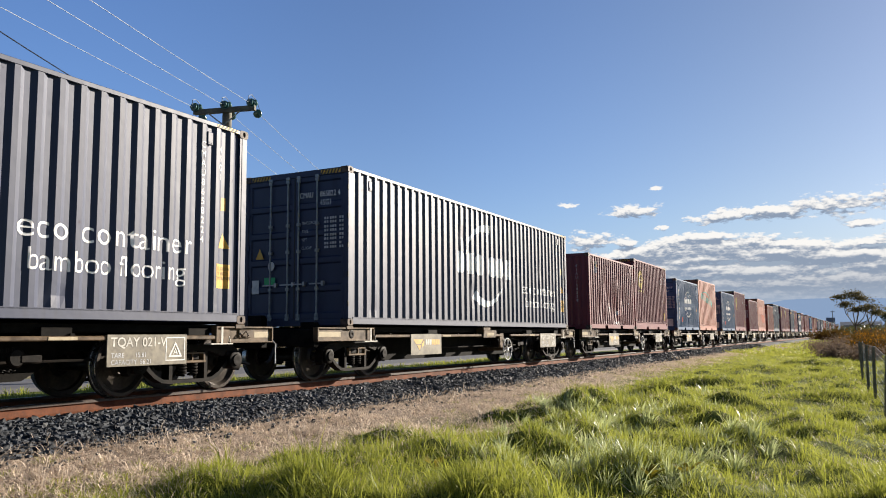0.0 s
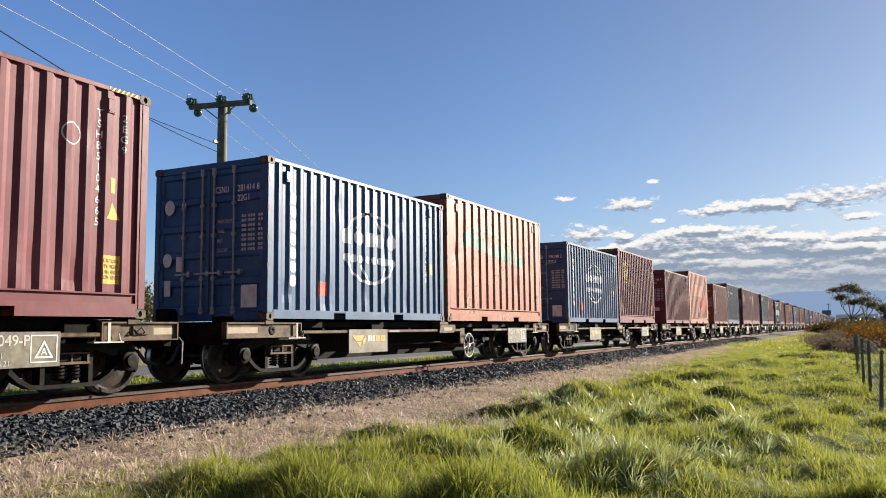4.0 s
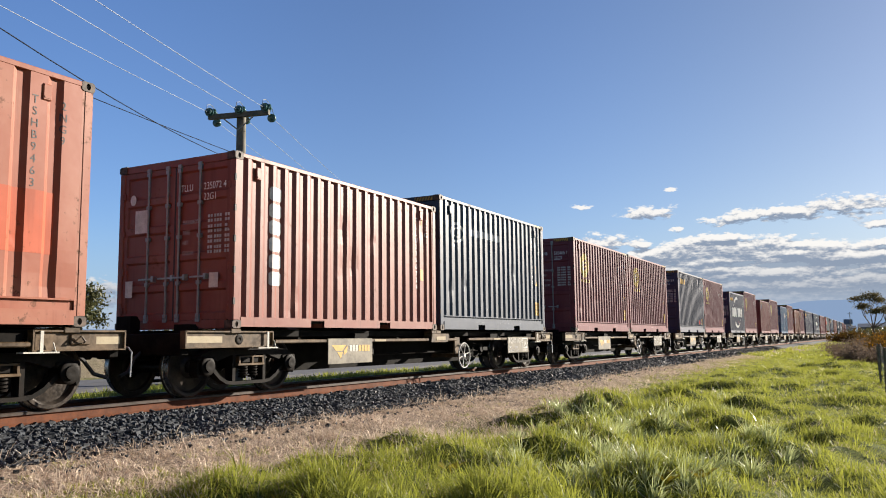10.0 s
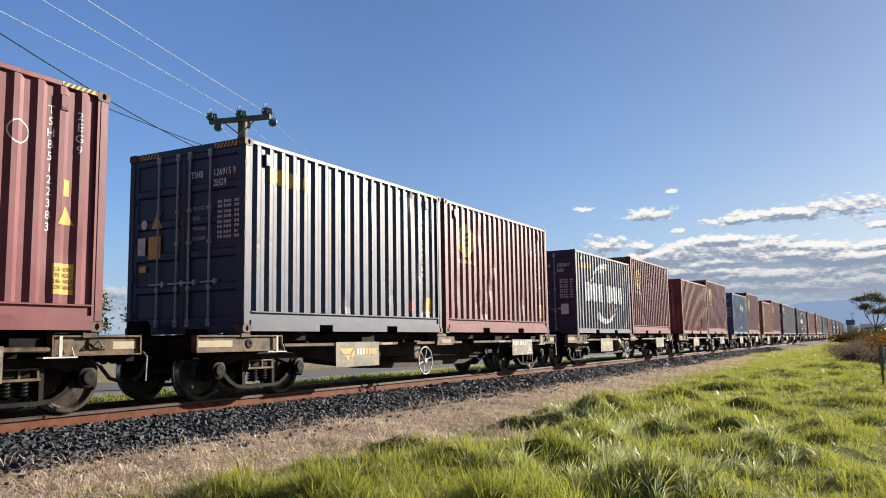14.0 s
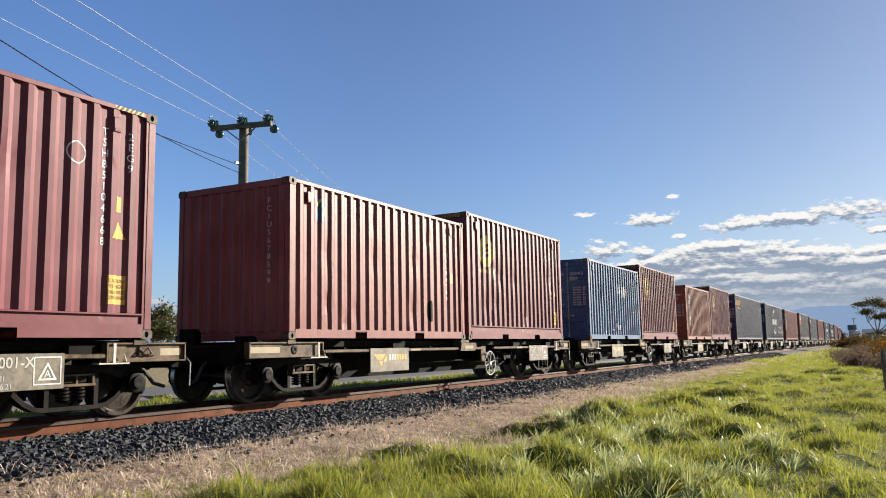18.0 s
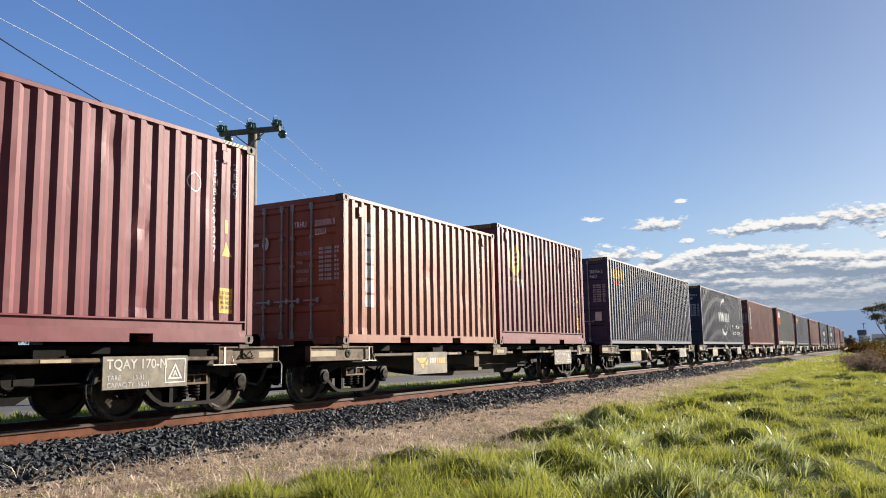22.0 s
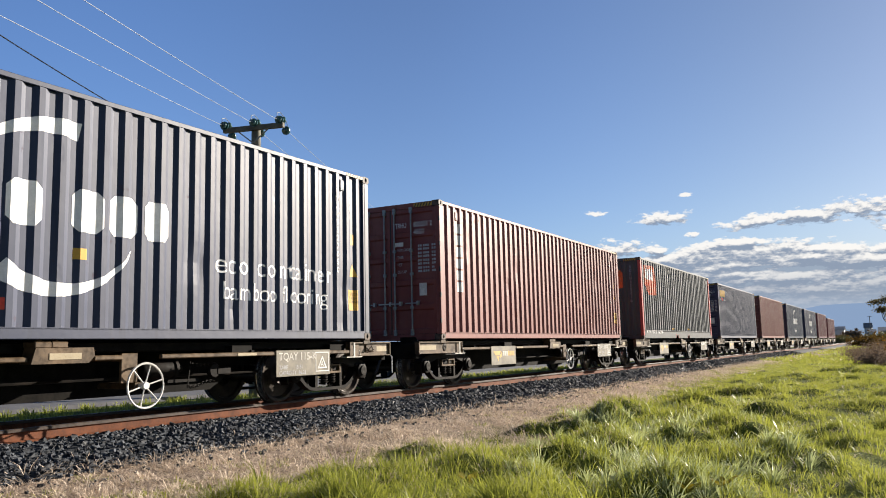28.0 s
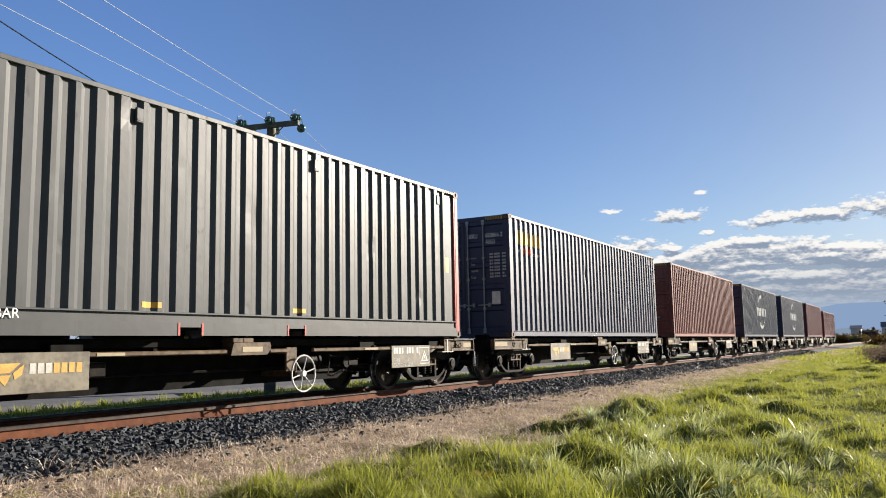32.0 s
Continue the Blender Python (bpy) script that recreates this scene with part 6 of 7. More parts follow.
BACKWARD = Vector((math.cos(radians(200.5)), math.sin(radians(200.5)), 0))
for (back, onward), rise in zip(make_pole(), (0.3, 0.6, 0.1)):
    span("power_wire", back, back + BACKWARD * 62 + Vector((0, 0, rise)), 1.1, 0.0066, WIRE, "bare aluminium power wire on the pole")
    span("power_wire", onward, onward - BACKWARD * 70 + Vector((0, 0, 0.1)), 1.0, 0.0060, WIRE, "bare aluminium power wire on the pole")
for height, bearing, rise, sag in ((5.90, 204.0, 2.75, 1.4), (6.12, 190.0, 1.5, 0.4)):
    a = POLE + Vector((-0.20, 0, height))
    way = Vector((math.cos(radians(bearing)), math.sin(radians(bearing)), 0))
    span("service_cable", a, a + way * 34 + Vector((0, 0, rise)), sag, 0.010, CABLE, "black service cable from the pole")

# ------------------------------------------------------------------ plants


def leaf_cloud(rng, centres, per, spread, size, flat=0.55):
    """Small leaf quads round the ends of twigs."""
    n = len(centres) * per
    c = np.repeat(np.asarray(centres), per, 0) + rng.normal(0, 1, (n, 3)) * np.array([spread, spread, spread * flat])
    a, b = rng.normal(0, 1, (n, 3)), rng.normal(0, 1, (n, 3))
    a /= np.linalg.norm(a, axis=1)[:, None]
    b -= a * (a * b).sum(1)[:, None]
    b /= np.linalg.norm(b, axis=1)[:, None]
    s = size * rng.uniform(0.6, 1.4, n)[:, None]
    quad = np.stack([c - a * s, c + b * s * 0.45, c + a * s, c - b * s * 0.45], 1)
    return quad


def leaf_part(name, quads, mat, parent, label=""):
    return loose_mesh(name, quads, np.arange(len(quads) * 4), 4, mat, label, parent, "")


def make_tree(name, label, x, y, height, spread, seed, mat, per=60, leaf=0.11, forks=5):
    rng = np.random.default_rng(seed)
    z0 = float(land(np.array(x), np.array(y))) - 0.05
    tree = thing(name, label, "tree")
    trunk_top = Vector((x, y, z0 + height * 0.30))
    wood, tips = Build(), []
    wood.path([(x, y, z0), (x, y, z0 + height * 0.18), tuple(trunk_top)], [0.024 * height, 0.018 * height, 0.013 * height], 9)
    limbs = Build()
    for i in range(forks):
        a = 2 * math.pi * (i + rng.uniform(-0.3, 0.3)) / forks
        out = spread * rng.uniform(0.55, 1.0)
        up = height * rng.uniform(0.25, 0.66)
        end = trunk_top + Vector((math.cos(a) * out, math.sin(a) * out, up))
        mid = trunk_top.lerp(end, 0.5) + Vector((0, 0, height * 0.06 * rng.uniform(-1, 1)))
        limbs.path([tuple(trunk_top), tuple(mid), tuple(end)], [0.009 * height, 0.006 * height, 0.0025 * height], 6)
        for j in range(6):
            f = rng.uniform(0.35, 1.0)
            p = (trunk_top.lerp(mid, f * 2) if f < 0.5 else mid.lerp(end, f * 2 - 1))
            d = Vector((rng.normal() * spread * 0.30, rng.normal() * spread * 0.30, abs(rng.normal()) * height * 0.09))
            q = p + d
            limbs.path([tuple(p), tuple(p.lerp(q, 0.55) + Vector((0, 0, 0.03 * height))), tuple(q)], [0.006 * height, 0.004 * height, 0.0015 * height], 4)
            tips += [tuple(q), tuple(p.lerp(q, 0.7))]
        tips.append(tuple(end))
    part("trunk", wood, BARK, tree, "tapered grey trunk", smooth=60)
    part("limbs", limbs, BARK, tree, "forked limbs", smooth=60)
    leaf_part("crown", leaf_cloud(rng, tips, per, spread * 0.13, leaf, 0.9), mat, tree, "broken crown of small leaves")
    return tree


def make_shrub(name, label, x, y, height, spread, seed, mat, per=46, leaf=0.06, second=None):
    rng = np.random.default_rng(seed)
    z0 = float(land(np.array(x), np.array(y))) - 0.03
    shrub = thing(name, label, "shrub")
    stems, tips = Build(), []
    for i in range(22):
        a, out = rng.uniform(0, 2 * math.pi), spread * math.sqrt(rng.uniform(0.02, 1.0))
        h = height * rng.uniform(0.45, 1.0) * (1.0 - 0.35 * out / spread)
        end = (x + math.cos(a) * out, y + math.sin(a) * out, z0 + h)
        stems.path([(x + math.cos(a) * out * 0.3, y + math.sin(a) * out * 0.3, z0), (x + math.cos(a) * out * 0.75, y + math.sin(a) * out * 0.75, z0 + h * 0.5), end], [0.02, 0.014, 0.005], 4)
        tips += [end, (end[0], end[1], z0 + h * 0.62), (x + math.cos(a) * out * 0.8, y + math.sin(a) * out * 0.8, z0 + h * 0.4)]
    part("stems", stems, BARK, shrub, "thin woody stems")
    leaf_part("foliage", leaf_cloud(rng, tips, per, spread * 0.16, leaf, 0.8), mat, shrub, "dense small foliage")
    if second:
        leaf_part("flowers", leaf_cloud(rng, [t for t in tips[::3]], per // 2, spread * 0.16, leaf * 0.8, 0.7), second, shrub, "yellow flowers among the foliage")
    return shrub


GUM = leafy("gum_leaves", (0.035, 0.055, 0.022), (0.13, 0.12, 0.045), 0.25)
ACACIA = leafy("acacia_leaves", (0.07, 0.068, 0.035), (0.20, 0.16, 0.07), 0.2, 0.8, 0.1)
GORSE = leafy("gorse_leaves", (0.04, 0.032, 0.012), (0.15, 0.085, 0.02), 0.25, 0.9, 0.05)
BLOOM = leafy("gorse_flowers", (0.26, 0.11, 0.010), (0.46, 0.21, 0.015), 0.3, 0.9, 0.05)
DEAD = leafy("dead_twigs", (0.11, 0.082, 0.06), (0.27, 0.20, 0.145), 0.2, 0.9, 0.05)
PALE = leafy("pale_grass_blades", (0.09, 0.15, 0.040), (0.60, 0.64, 0.30), 0.38, 0.36, 0.7)
BLADE = leafy("grass_blades", (0.030, 0.062, 0.012), (0.42, 0.435, 0.070), 0.45, 0.5, 0.2)
STRAW = leafy("dry_grass_blades", (0.15, 0.105, 0.075), (0.92, 0.77, 0.61), 0.22, 0.6, 0.15)



def make_umbrella_tree(name, label, x, y, boughs, seed, mat, per, leaf):
    """A tree of leaning forks that each carry flat plates of leaves. boughs: across, height and half width of each plate."""
    rng = np.random.default_rng(seed)
    z0 = float(land(np.array(x), np.array(y))) - 0.05
    tree = thing(name, label, "tree")
    root, fork = Vector((x, y, z0)), Vector((x, y + 0.15, z0 + 2.2))
    part("trunk", Build().path([tuple(root), (x, y + 0.10, z0 + 1.1), tuple(fork)], [0.15, 0.12, 0.10], 9), BARK, tree, "slim leaning grey trunk", smooth=60)
    limbs, tips = Build(), []
    for across, h, half in boughs:
        end = Vector((x + rng.uniform(-0.5, 0.5), y + across, z0 + h))
        mid = fork.lerp(end, 0.55) + Vector((0, 0.10 * across, -0.12 * (h - 2.2)))
        limbs.path([tuple(fork), tuple(mid), tuple(end)], [0.075, 0.05, 0.025], 6)
        for i in range(9):
            d = rng.uniform(-1, 1) * half
            q = end + Vector((rng.normal() * half * 0.5, d, rng.normal() * 0.08 - 0.10 * abs(d) / half))
            limbs.path([tuple(mid.lerp(end, rng.uniform(0.5, 1))), tuple(q)], [0.02, 0.008], 4)
            tips += [tuple(q), tuple(q.lerp(end, 0.3))]
    part("limbs", limbs, BARK, tree, "forked leaning limbs", smooth=60)
    if per:
        leaf_part("crown", leaf_cloud(rng, tips, per, 0.34, leaf, 0.50), mat, tree, "thin layered crown of small leaves")
    return tree


make_umbrella_tree("spreading_tree", "spreading dark tree with a flat broken crown beside the railway", 112, -8.9,
                   ((1.6, 5.9, 0.9), (0.4, 6.3, 1.0), (-0.5, 5.7, 0.9), (1.2, 4.9, 0.6), (-1.3, 4.6, 1.0), (-0.2, 4.3, 0.8), (-2.0, 3.9, 0.6)), 3, ACACIA, 24, 0.12)
make_umbrella_tree("tree", "small bare-topped tree beside the railway", 118, -10.6, ((0.8, 5.9, 0.7), (-0.2, 5.6, 0.8), (-1.0, 4.8, 0.8), (0.5, 4.6, 0.6)), 4, ACACIA, 5, 0.10)
make_tree("leafy_tree", "dark low tree behind the spreading tree", 124, -13.6, 4.4, 2.2, 5, GUM, 60, 0.12, 6)
for i, (x, y, h, s) in enumerate(((40, 44, 6.6, 3.0), (36, 48, 6.0, 2.8), (47, 43, 6.2, 3.0), (31, 46, 5.8, 2.8), (54, 46, 5.6, 3.0), (25, 44, 6.2, 3.0), (62, 44, 6.0, 3.2), (72, 46, 6.0, 3.4),
                                  (84, 50, 6.5, 3.5), (98, 52, 6.5, 3.5), (18, 46, 6.0, 3.0), (112, 50, 6.0, 3.5))):
    make_tree("gum_tree", "grey-green gum tree in a roadside row", x, y, h * 0.70, s * 0.85, 20 + i, GUM, 52, 0.15, 7)
for i, (x, y, h, s) in enumerate(((54, -10.6, 1.5, 1.7), (60, -10.0, 1.6, 1.8), (66, -9.8, 1.6, 2.0), (56, -13.0, 1.7, 2.0), (63, -13.5, 1.8, 2.2), (72, -11.0, 1.7, 2.2), (48, -12.4, 1.5, 1.6), (80, -10.5, 1.7, 2.2), (50, -15.0, 1.6, 2.0), (70, -15.5, 1.8, 2.4))):
    make_shrub("gorse_bush", "yellow-flowered gorse bush beside the fence", x, y, h, s, 50 + i, GORSE, 46, 0.07, BLOOM)
for i, (x, y, h, s) in enumerate(((50, -8.4, 0.9, 1.3), (56, -7.9, 0.9, 1.4), (62, -7.4, 1.0, 1.6), (70, -7.2, 1.0, 1.8), (46, -9.2, 0.8, 1.2), (80, -7.7, 1.0, 1.8), (92, -8.0, 1.1, 2.0))):
    make_shrub("dry_bush", "tangle of dry brown brush in the grass", x, y, h, s, 70 + i, DEAD, 24, 0.07)
for i in range(26):
    make_shrub("far_bush", "low dark bush along the far line", 150 + i * 14, -5.5 - 3.2 * (i % 4) - 0.04 * i * i, 2.0 + 0.5 * (i % 3), 3.6 + 0.12 * i, 90 + i, GUM if i % 3 else GORSE, 18, 0.26)
for i in range(14):
    make_shrub("far_bush", "low dark bush beyond the road", 20 + i * 16, 24 + 3 * (i % 3), 1.3, 2.4, 130 + i, GUM if i % 2 else DEAD, 24, 0.14)

# ------------------------------------------------------------------ grass


def blades(rng, x, y, length, width, lean, mat, name, label, arching=True):
    """Arching blades; lean is each blade's (x, y) lean as a share of its length."""
    n = len(x)
    z = land(x, y)
    a = rng.uniform(0, 2 * math.pi, n)
    w = np.stack([np.cos(a), np.sin(a), np.zeros(n)], -1) * (width / 2)[:, None]
    droop = np.clip((lean ** 2).sum(1) * 0.42, 0.0, 0.62)
    base = np.stack([x, y, z - 0.01], -1)

    def at(f):
        side = lean * (length * f ** 1.7)[:, None] if np.ndim(f) else lean * length[:, None] * f ** 1.7
        return base + np.concatenate([side, (length * (f - droop * f ** 2.6))[:, None]], 1)

    if arching:
        v = np.stack([base - w * 0.8, base + w * 0.8, at(0.42) + w, at(0.42) - w, at(0.76) + w * 0.72, at(0.76) - w * 0.72, at(1.0)], 1)
        corners, firsts = [0, 1, 2, 3, 3, 2, 4, 5, 5, 4, 6], [0, 4, 8]
    else:
        v = np.stack([base - w * 0.8, base + w * 0.8, at(0.55) + w * 0.9, at(0.55) - w * 0.9, at(1.0)], 1)
        corners, firsts = [0, 1, 2, 3, 3, 2, 4], [0, 4]
    size, m = v.shape[1], len(corners)
    me = bpy.data.meshes.new(name)
    me.vertices.add(n * size)
    me.vertices.foreach_set("co", v.reshape(-1).astype(np.float32))
    off = (np.arange(n) * size)[:, None]
    loops = (np.array(corners)[None] + off).reshape(-1)
    me.loops.add(len(loops))
    me.loops.foreach_set("vertex_index", loops.astype(np.int32))
    starts = (np.array(firsts)[None] + (np.arange(n) * m)[:, None]).reshape(-1)
    me.polygons.add(len(firsts) * n)
    me.polygons.foreach_set("loop_start", starts.astype(np.int32))
    me.update(calc_edges=True)
    me.materials.append(mat)
    return tagged(new(name, me), label, "grass", kind="stuff")


def dry_edge(x):
    """How far from the track the bleached strip reaches."""
    return np.interp(x, [4.5, 6.2, 7.5, 10.6, 15, 25, 45, 90], [-3.35, -3.55, -4.15, -4.5, -3.5, -2.9, -2.6, -2.4]) - 0.12 * np.sin(x * 2.3) - 0.10 * np.sin(x * 5.1 + 1.0)


def sow(rng, count, x0, x1, y0, y1, power=2.0):
    """Points in the field of view that thin out with distance from the camera."""
    x = x0 + (x1 - x0) * rng.random(count * 3) ** power
    y = rng.uniform(y0, y1, count * 3)
    in_view = np.abs(np.arctan2(y + 9.325, x) - 0.49) < 0.58
    return x[in_view][:count], y[in_view][:count]


def tufts(rng, x, y, each, radius, spread, size):
    """Blades in tufts: place, outward lean and tuft index of each blade."""
    k = np.repeat(np.arange(len(x)), each)
    n = len(k)
    a, r = rng.uniform(0, 2 * math.pi, n), np.sqrt(rng.random(n))
    out = np.stack([np.cos(a), np.sin(a)], -1) * r[:, None]
    own = rng.normal(0, 0.22, (len(x), 2))
    lean = out * spread + own[k] + rng.normal(0, 0.16, (n, 2)) + np.array([-0.10, 0.05])
    return x[k] + out[:, 0] * radius[k], y[k] + out[:, 1] * radius[k], lean, k


def make_grass():
    rng = np.random.default_rng(11)
    # tufts in front, turf tufts further out
    x, y = sow(rng, 21000, 3.3, 58, -15, -2.4, 2.15)
    edge = dry_edge(x)
    keep = (y < edge + 0.25 - 0.9 * rng.random(len(x)) ** 2) | ((y < edge + 1.1) & (rng.random(len(x)) < 0.13))
    x, y, edge = x[keep], y[keep], edge[keep]
    reach = np.hypot(x, y + 9.325)
    rise = mounds(x, y)
    # tufts crowd on the mounds and thin out in the hollows
    thin = np.sin(x * 3.7 + 1.9 * np.sin(y * 2.1)) * np.sin(y * 4.3 + 1.7 * np.sin(x * 1.7)) * 0.5 + 0.5
    keep = rng.random(len(x)) < np.clip(0.42 + 0.4 * thin + rise * 3.5, 0, 1)
    x, y, edge, reach, rise, thin = x[keep], y[keep], edge[keep], reach[keep], rise[keep], thin[keep]
    clump = np.clip(0.35 + 0.5 * thin + rise / 0.13, 0.25, 2.0)
    inner = np.clip((edge - y) / 2.0, 0.0, 1)
    lush = np.clip((11.5 - reach) / 4.5, 0, 1) * inner
    tall = (0.026 + (0.012 + 0.034 * clump) * (0.3 + 0.7 * inner) + 0.030 * lush * clump) * rng.lognormal(0, 0.36, len(x))
    far = np.clip((reach - 5) / 35, 0, 1)
    px, py, lean, k = tufts(rng, x, y, 20, 0.050 + 0.20 * far + 0.035 * rng.random(len(x)), 0.95, tall)
    length = tall[k] * (0.5 + 1.0 * rng.random(len(k)))
    blades(rng, px, py, length, (0.0060 + 0.011 * far)[k] * rng.uniform(0.6, 1.35, len(k)), lean, BLADE, "grass", "lush green grass in uneven tussocks", False)
    # taller tussocks with long arching blades
    places = [(9.2, -6.3), (7.9, -7.1), (7.45, -7.65), (8.3, -7.5), (8.2, -7.2), (7.7, -6.8), (8.8, -7.9), (12.9, -4.8), (15.4, -5.4), (11.5, -5.5), (9.9, -8.0), (7.6, -6.2), (13.5, -7.0), (18.0, -6.6),
              (9.8, -5.2), (12.7, -6.5), (10.8, -7.9), (14.9, -5.3), (10.4, -6.4)]
    m = len(places) * 15
    pick = rng.integers(0, len(places), m)
    x = np.array([places[i][0] for i in pick]) + rng.normal(0, 0.30, m)
    y = np.array([places[i][1] for i in pick]) + rng.normal(0, 0.26, m)
    tall = 0.15 * rng.lognormal(0, 0.26, m)
    px, py, lean, k = tufts(rng, x, y, 34, np.full(m, 0.06), 0.95, tall)
    lean = lean + np.array([0.30, -0.22])
    blades(rng, px, py, tall[k] * (0.55 + 0.8 * rng.random(len(k))), 0.0095 * rng.uniform(0.6, 1.2, len(k)), lean, PALE, "tussock_grass", "long arching green grass blades in tussocks")
    # bleached grass beside the stone
    x, y = sow(rng, 19000, 3.3, 55, -5.8, -1.8, 2.1)
    edge = dry_edge(x)
    keep = (y > edge - 0.35 - 1.0 * rng.random(len(x)) ** 2) & (rng.random(len(x)) < 0.55 + 0.45 * np.sin(x * 2.9 + 2 * np.sin(y * 3.1)) * np.sin(y * 3.3 + x))
    x, y = x[keep], y[keep]
    far = np.clip((np.hypot(x, y + 9.325) - 5) / 35, 0, 1)
    tall = (0.028 + 0.040 * rng.random(len(x))) * rng.lognormal(0, 0.45, len(x))
    px, py, lean, k = tufts(rng, x, y, 14, 0.08 + 0.14 * far + 0.04 * rng.random(len(x)), 1.7, tall)
    lean = lean + rng.normal(0, 0.55, lean.shape)
    blades(rng, px, py, tall[k] * (0.6 + 1.0 * rng.random(len(k))), (0.0088 + 0.015 * far)[k] * rng.uniform(0.5, 1.2, len(k)), lean, STRAW, "dry_grass", "bleached dry grass along the stone bed", False)
    x, y = sow(rng, 5200, 3.5, 26, -10.5, -3.0, 1.8)
    keep = (y < dry_edge(x)) & (rng.random(len(x)) < np.clip(1.15 - (dry_edge(x) - y) / 3.6, 0.22, 1))
    x, y = x[keep], y[keep]
    px, py, lean, k = tufts(rng, x, y, 6, np.full(len(x), 0.10), 1.2, None)
    blades(rng, px, py, 0.07 + 0.08 * rng.random(len(k)), np.full(len(k), 0.0052), lean, STRAW, "dead_grass", "dead pale stalks among the green grass", False)
    # around and behind the viewpoint
    x, y = rng.uniform(-14, 5, 2600), rng.uniform(-17, -4.6, 2600)
    px, py, lean, k = tufts(rng, x, y, 9, np.full(len(x), 0.14), 0.7, None)
    blades(rng, px, py, 0.05 + 0.08 * rng.random(len(k)), np.full(len(k), 0.012), lean, BLADE, "near_grass", "green grass on the bank beside the track", False)
    # coarse turf towards the horizon
    x, y = 50 + 190 * rng.random(5200) ** 1.5, rng.uniform(-30, -2.3, 5200)
    px, py, lean, k = tufts(rng, x, y, 10, np.full(len(x), 0.6), 0.8, None)
    blades(rng, px, py, 0.10 + 0.12 * rng.random(len(k)), np.full(len(k), 0.06), lean, BLADE, "far_grass", "green pasture grass further along the line", False)
    x, y = rng.uniform(3.5, 50, 2000), rng.uniform(2.3, 7.4, 2000)
    px, py, lean, k = tufts(rng, x, y, 11, np.full(len(x), 0.12), 0.4, None)
    blades(rng, px, py, 0.08 + 0.15 * rng.random(len(k)), np.full(len(k), 0.016), lean, BLADE, "verge_grass", "green grass between track and road", False)


make_grass()


def make_weed(x, y, seed):
    """A young dock: a few broad leaves from one root."""
    rng = np.random.default_rng(seed)
    z = float(land(np.array(x), np.array(y)))
    weed = thing("dock_plant", "young dock plant with broad yellow-green leaves in the grass", "plant")
    for i in range(5):
        a = 1.26 * i + rng.uniform(-0.3, 0.3)
        c, s, ln = math.cos(a), math.sin(a), rng.uniform(0.13, 0.2)
        rows = []
        for f, w in ((0.0, 0.006), (0.25, 0.012), (0.5, 0.032), (0.75, 0.034), (0.92, 0.018), (1.0, 0.002)):
            r, h = ln * f * 0.75, ln * (1.1 * f - 0.45 * f * f)
            rows.append([(x + c * r - s * q * w, y + s * r + c * q * w, z + h + 0.012 * abs(q)) for q in (-1, 0, 1)])
        part("leaf", Build().grid(rows), DOCK, weed, "broad yellow-green leaf", smooth=60)


DOCK = leafy("dock_leaves", (0.12, 0.13, 0.012), (0.26, 0.20, 0.02), 0.35, 0.45)
for i, (x, y) in enumerate(((7.25, -7.62), (7.52, -7.86), (6.85, -5.7))):
    make_weed(x, y, 200 + i)

# ------------------------------------------------------------------ fence


def make_fence():
    fence = thing("wire_fence", "old wire fence with leaning grey posts along the paddock", "fence")
    rng = np.random.default_rng(8)
    xs = [15.0, 18.3, 21.6, 25.2, 29.5, 34.5, 40.0]
    tops = []
    for i, x in enumerate(xs):
        y = -9.60 + 0.030 * min(x - 15, 10)
        z = float(land(np.array(x), np.array(y)))
        lx, ly = rng.normal(0, 0.05), rng.normal(0, 0.05)
        part("post", Build().path([(x, y, z - 0.1), (x + lx, y + ly, z + 1.04)], [0.034, 0.028], 7), WOODPOLE, fence, "grey split timber post")
        tops.append((x, y, z))
    for h in (0.10, 0.20, 0.30, 0.41, 0.53, 0.66, 0.80, 0.93, 1.04):
        part("fence_wire", Build().path([(x, y - 0.05, z + h) for x, y, z in tops], 0.003, 4), GALV, fence, "galvanised fence wire")
    for i in range(len(xs) - 1):
        for k in range(1, 9):
            x, y, z = [tops[i][c] + (tops[i + 1][c] - tops[i][c]) * k / 9 for c in range(3)]
            part("dropper", Build().rod((x, y - 0.05, z + 0.08), (x, y - 0.05, z + 1.04), 0.004, 4), GALV, fence)


make_fence()

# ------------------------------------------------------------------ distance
# Backdrop glows by itself; the air's blue haze is mixed into its colour.
HILL = glowing("haze_tinted_glow_hills", (0.105, 0.148, 0.224), 1.0)
HILL2 = glowing("haze_tinted_glow_foothills", (0.095, 0.125, 0.168), 1.0)


def ridge(name, dist, az0, az1, height, mat, label, seed):
    rows_lo, rows_hi = [], []
    for i in range(121):
        a = az0 + (az1 - az0) * i / 120
        h = height(a) + 0.05 * math.sin(a * 1.7 + seed) + 0.035 * math.sin(a * 4.3 + seed) + 0.02 * noise.noise((a * 2.0, seed, 0))
        c, s = math.cos(radians(a)), math.sin(radians(a))
        rows_lo.append((dist * c, dist * s, -30))
        rows_hi.append((dist * c, dist * s, dist * math.tan(radians(max(0.05, h)))))
    ob = new(name, Build().grid([rows_lo, rows_hi]).mesh(name))
    ob.data.materials.append(mat)
    tagged(ob, label, "hills", kind="structure")


ridge("backdrop_hills", 3900, 80, -60, lambda a: 2.25 - 0.012 * (a - 1) ** 2 if -6 < a < 9 else max(0.9, 1.5 - 0.02 * abs(a)), HILL, "glowing backdrop mountain range with haze blue in its colour", 1.0)
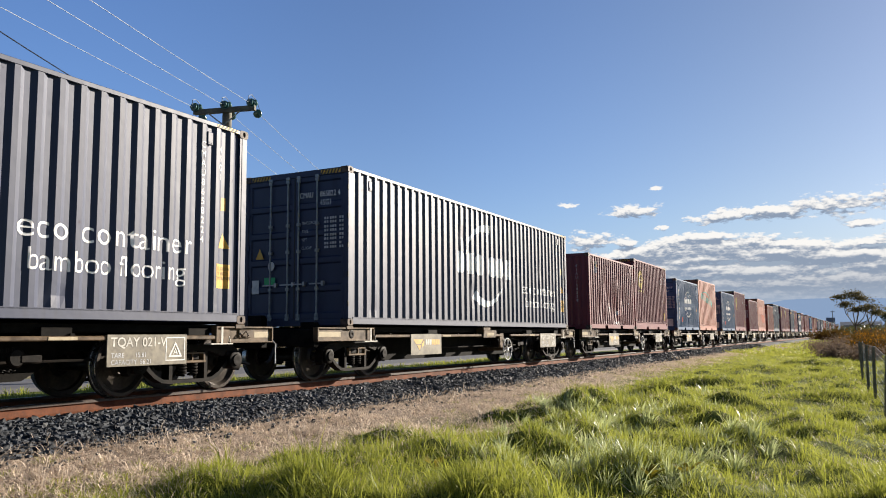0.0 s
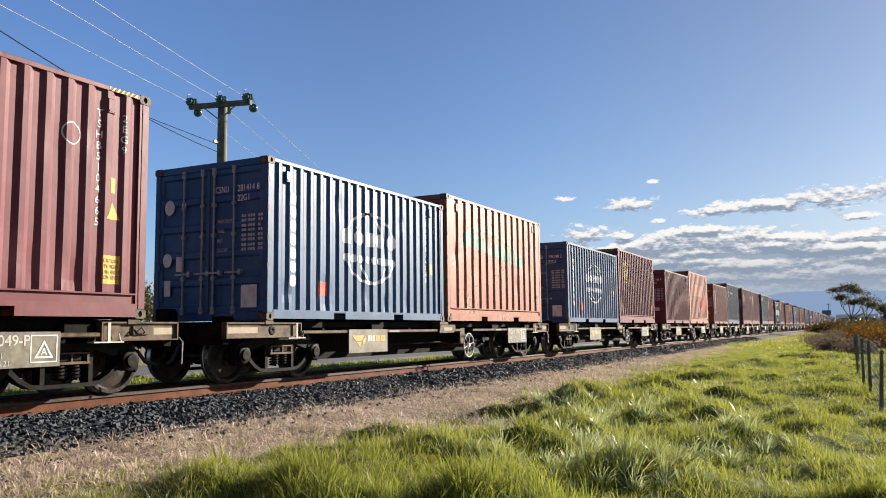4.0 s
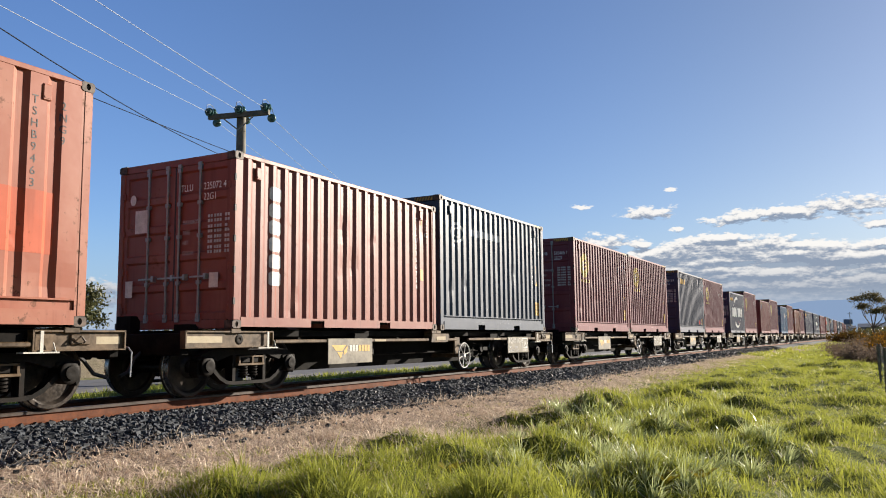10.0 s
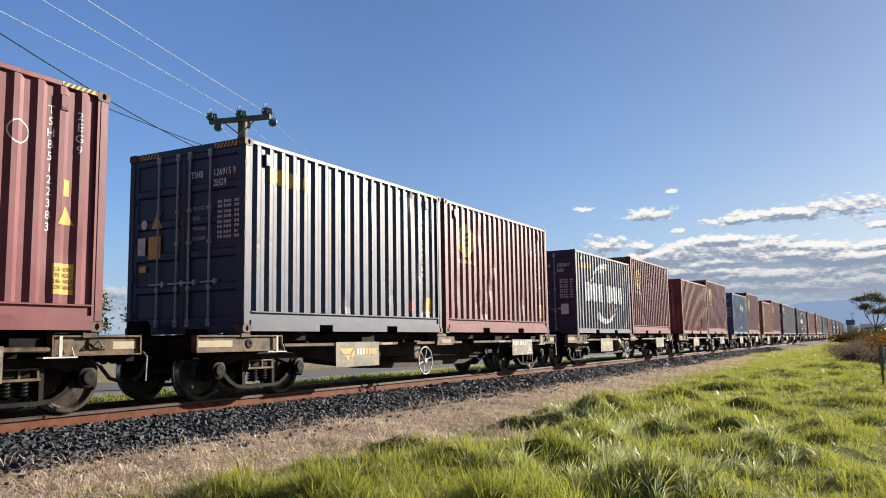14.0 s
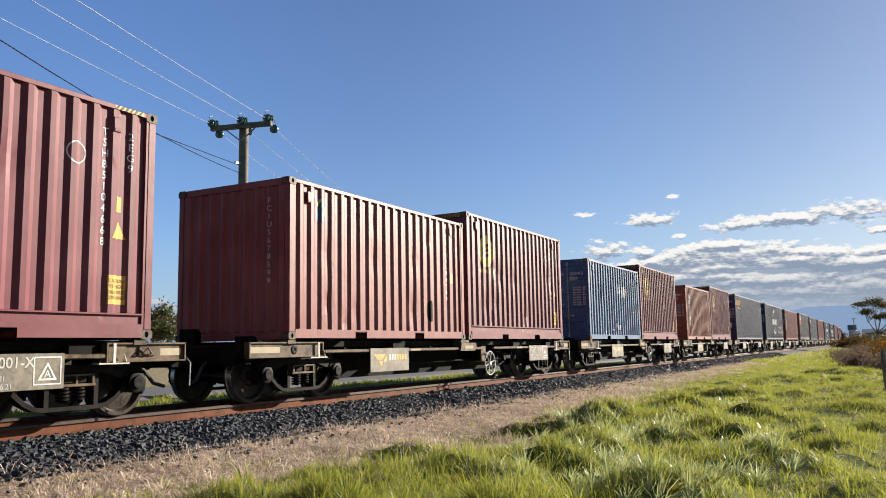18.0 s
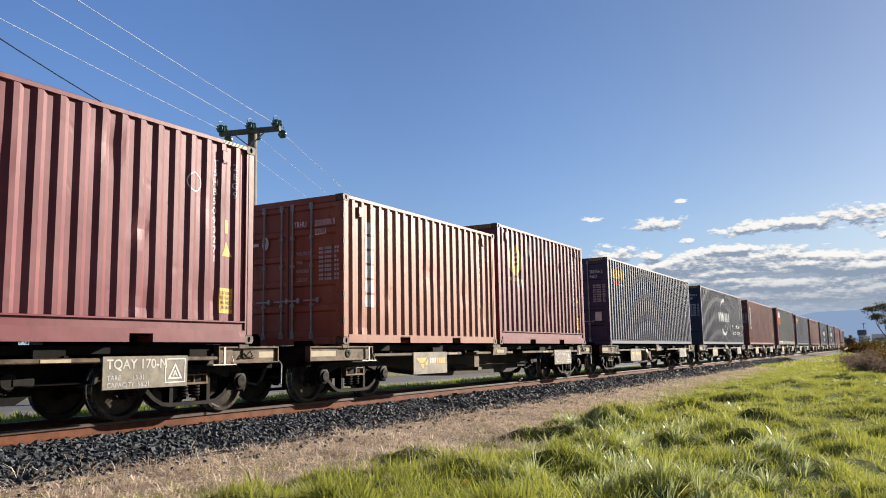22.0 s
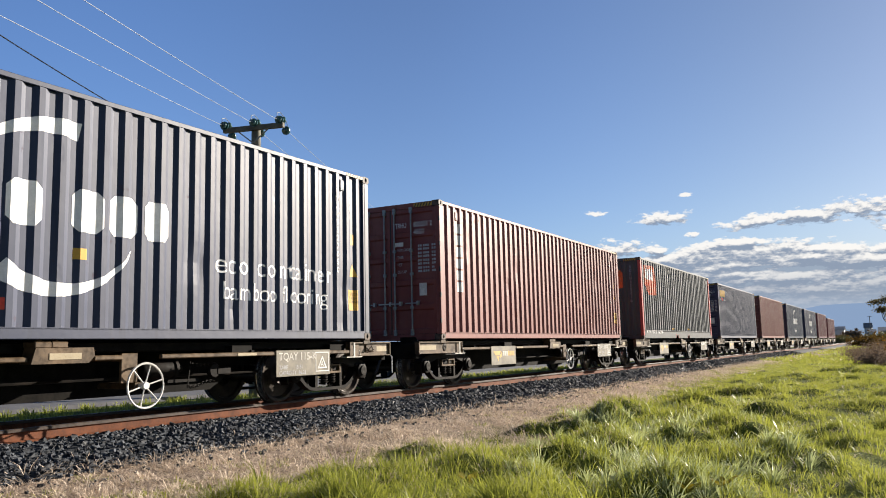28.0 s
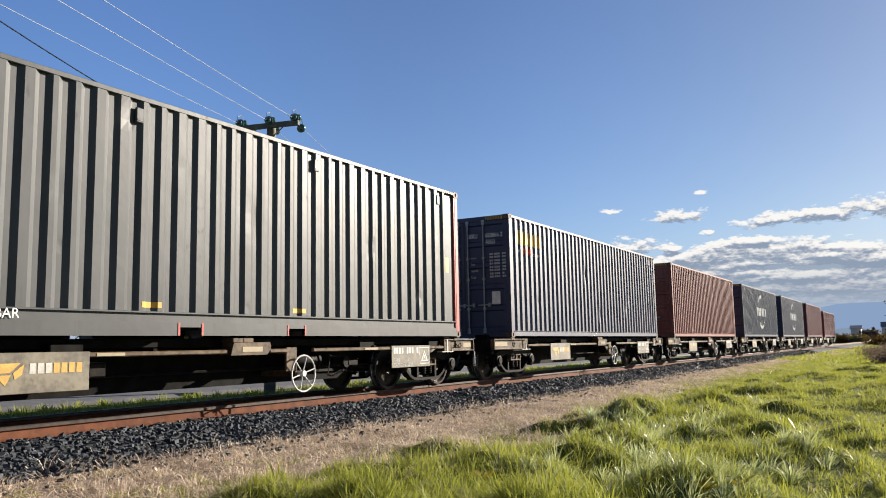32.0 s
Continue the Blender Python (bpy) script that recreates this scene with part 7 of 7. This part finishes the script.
ridge("backdrop_foothills", 3000, 85, -70, lambda a: 0.45 + 0.2 * math.sin(a * 0.31), HILL2, "low glowing backdrop hills before the range, haze in their colour", 2.3)

SHED_WALL = simple("pale_shed_cladding", (0.55, 0.56, 0.56), 0.6, 0, 0.12, 1.0, 0.2)
SHED_ROOF = simple("grey_roof_cladding", (0.18, 0.19, 0.20), 0.5, 0.2, 0.2, 1.0, 0.2)
SHED_DARK = simple("dark_shed_opening", (0.04, 0.04, 0.045), 0.6)


def make_shed(x, y, length, depth, height, roof, wall_mat, label, doors=2):
    z = float(land(np.array(x), np.array(y))) - 0.1
    shed = thing("farm_shed", label, "shed")
    part("wall", Build().box(x, x + depth, y - length / 2, y + length / 2, z, z + height), wall_mat, shed, "pale clad wall")
    part("roof", Build().prism([(x - 0.4, z + height), (x + depth / 2, z + height + roof), (x + depth + 0.4, z + height), (x + depth + 0.4, z + height + 0.15), (x + depth / 2, z + height + roof + 0.18), (x - 0.4, z + height + 0.15)], 1, y - length / 2 - 0.4, y + length / 2 + 0.4), SHED_ROOF, shed, "grey pitched roof")
    for i in range(doors):
        d = y - length / 2 + length * (i + 0.5) / doors
        part("door", Build().box(x - 0.06, x + 0.02, d - 1.4, d + 1.4, z, z + min(3.0, height * 0.75)), SHED_DARK, shed, "dark sliding door")


make_shed(450, 17, 4.6, 9, 5.4, 1.6, SHED_WALL, "low pale farmhouse with a grey roof", 1)
make_shed(450, 4.0, 3.2, 4, 6.4, 2.4, SHED_WALL, "small tall white farm building", 1)
make_shed(440, 2.2, 3.0, 8, 4.2, 1.2, SHED_WALL, "low white outbuilding beside farm buildings", 1)
make_shed(450, -9.5, 18, 12, 5.0, 1.8, SHED_ROOF, "long dark grey shed", 3)
make_shed(450, -26, 9, 12, 4.4, 1.4, SHED_WALL, "pale shed behind the spreading tree", 2)
for i, (x, y, h) in enumerate(((448, 2.9, 11.8), (330, 26, 9.0))):
    far_pole = thing("far_power_pole", "distant timber power pole", "power pole")
    part("post", Build().rod((x, y, -0.6), (x, y, h), 0.16, 8), WOODPOLE, far_pole)
    part("crossarm", Build().box(x - 0.08, x + 0.08, y - 1.0, y + 1.0, h - 0.6, h - 0.4), WOODPOLE, far_pole)
for i, (x, y) in enumerate(((440, 9.0), (445, 11.5), (442, 13.6))):
    make_shrub("farm_tree", "dark bushy tree among farm buildings", x, y, 6.6 - 0.5 * i, 2.0, 160 + i, DEAD, 40, 0.4)
for i in range(7):
    make_shrub("hedge_bush", "brown-green roadside hedge bush", 214 + 4 * (i % 3), 2.9 + 1.25 * i, 2.3 + 0.25 * (i % 2), 1.9, 170 + i, GORSE if i % 2 else GUM, 40, 0.16)

# ------------------------------------------------------------------ what moves


def travelled(t):
    """Metres that the train has run since the start; it slows gently."""
    return 7.93992 * t - 0.0292206 * t * t + 0.000201245 * t ** 3


PITCH, HEAD = 14.7382, -2.954
# how far each wagon's load stands off the even spacing
SHIFT = [0.07, 0.22, 0.01, -0.07, -0.08, -0.02, -0.07, 0.0, -0.09, -0.13, 0.08, 0.12, -0.14, -0.09, 0.0, 0.0, 0.11, 0.06, -0.15, -0.15, -0.15, -0.15, -0.15]


def motions():
    seconds = [0.5 * i for i in range(65)]
    runs = [(t, travelled(t)) for t in seconds]
    for k, wagon in enumerate(TRAIN):
        walk(wagon, [(t, pose(HEAD + PITCH * k + SHIFT[k] - s, 0, 0)) for t, s in runs])
    for k, ob, dx in CARGO:
        walk(ob, [(t, pose(HEAD + PITCH * k + SHIFT[k] + dx - s, 0, FLOOR_Z)) for t, s in runs])
    turns = [(i / 15, travelled(i / 15) / WHEEL_R) for i in range(481)]
    for wagon in TRAIN:
        for ob in wagon.children:
            if ob.name.startswith("wheelset"):
                x = ob.location.x
                walk(ob, [(t, Matrix.Translation((x, 0, WHEEL_R)) @ Matrix.Rotation(-a, 4, "Y")) for t, a in turns])


motions()
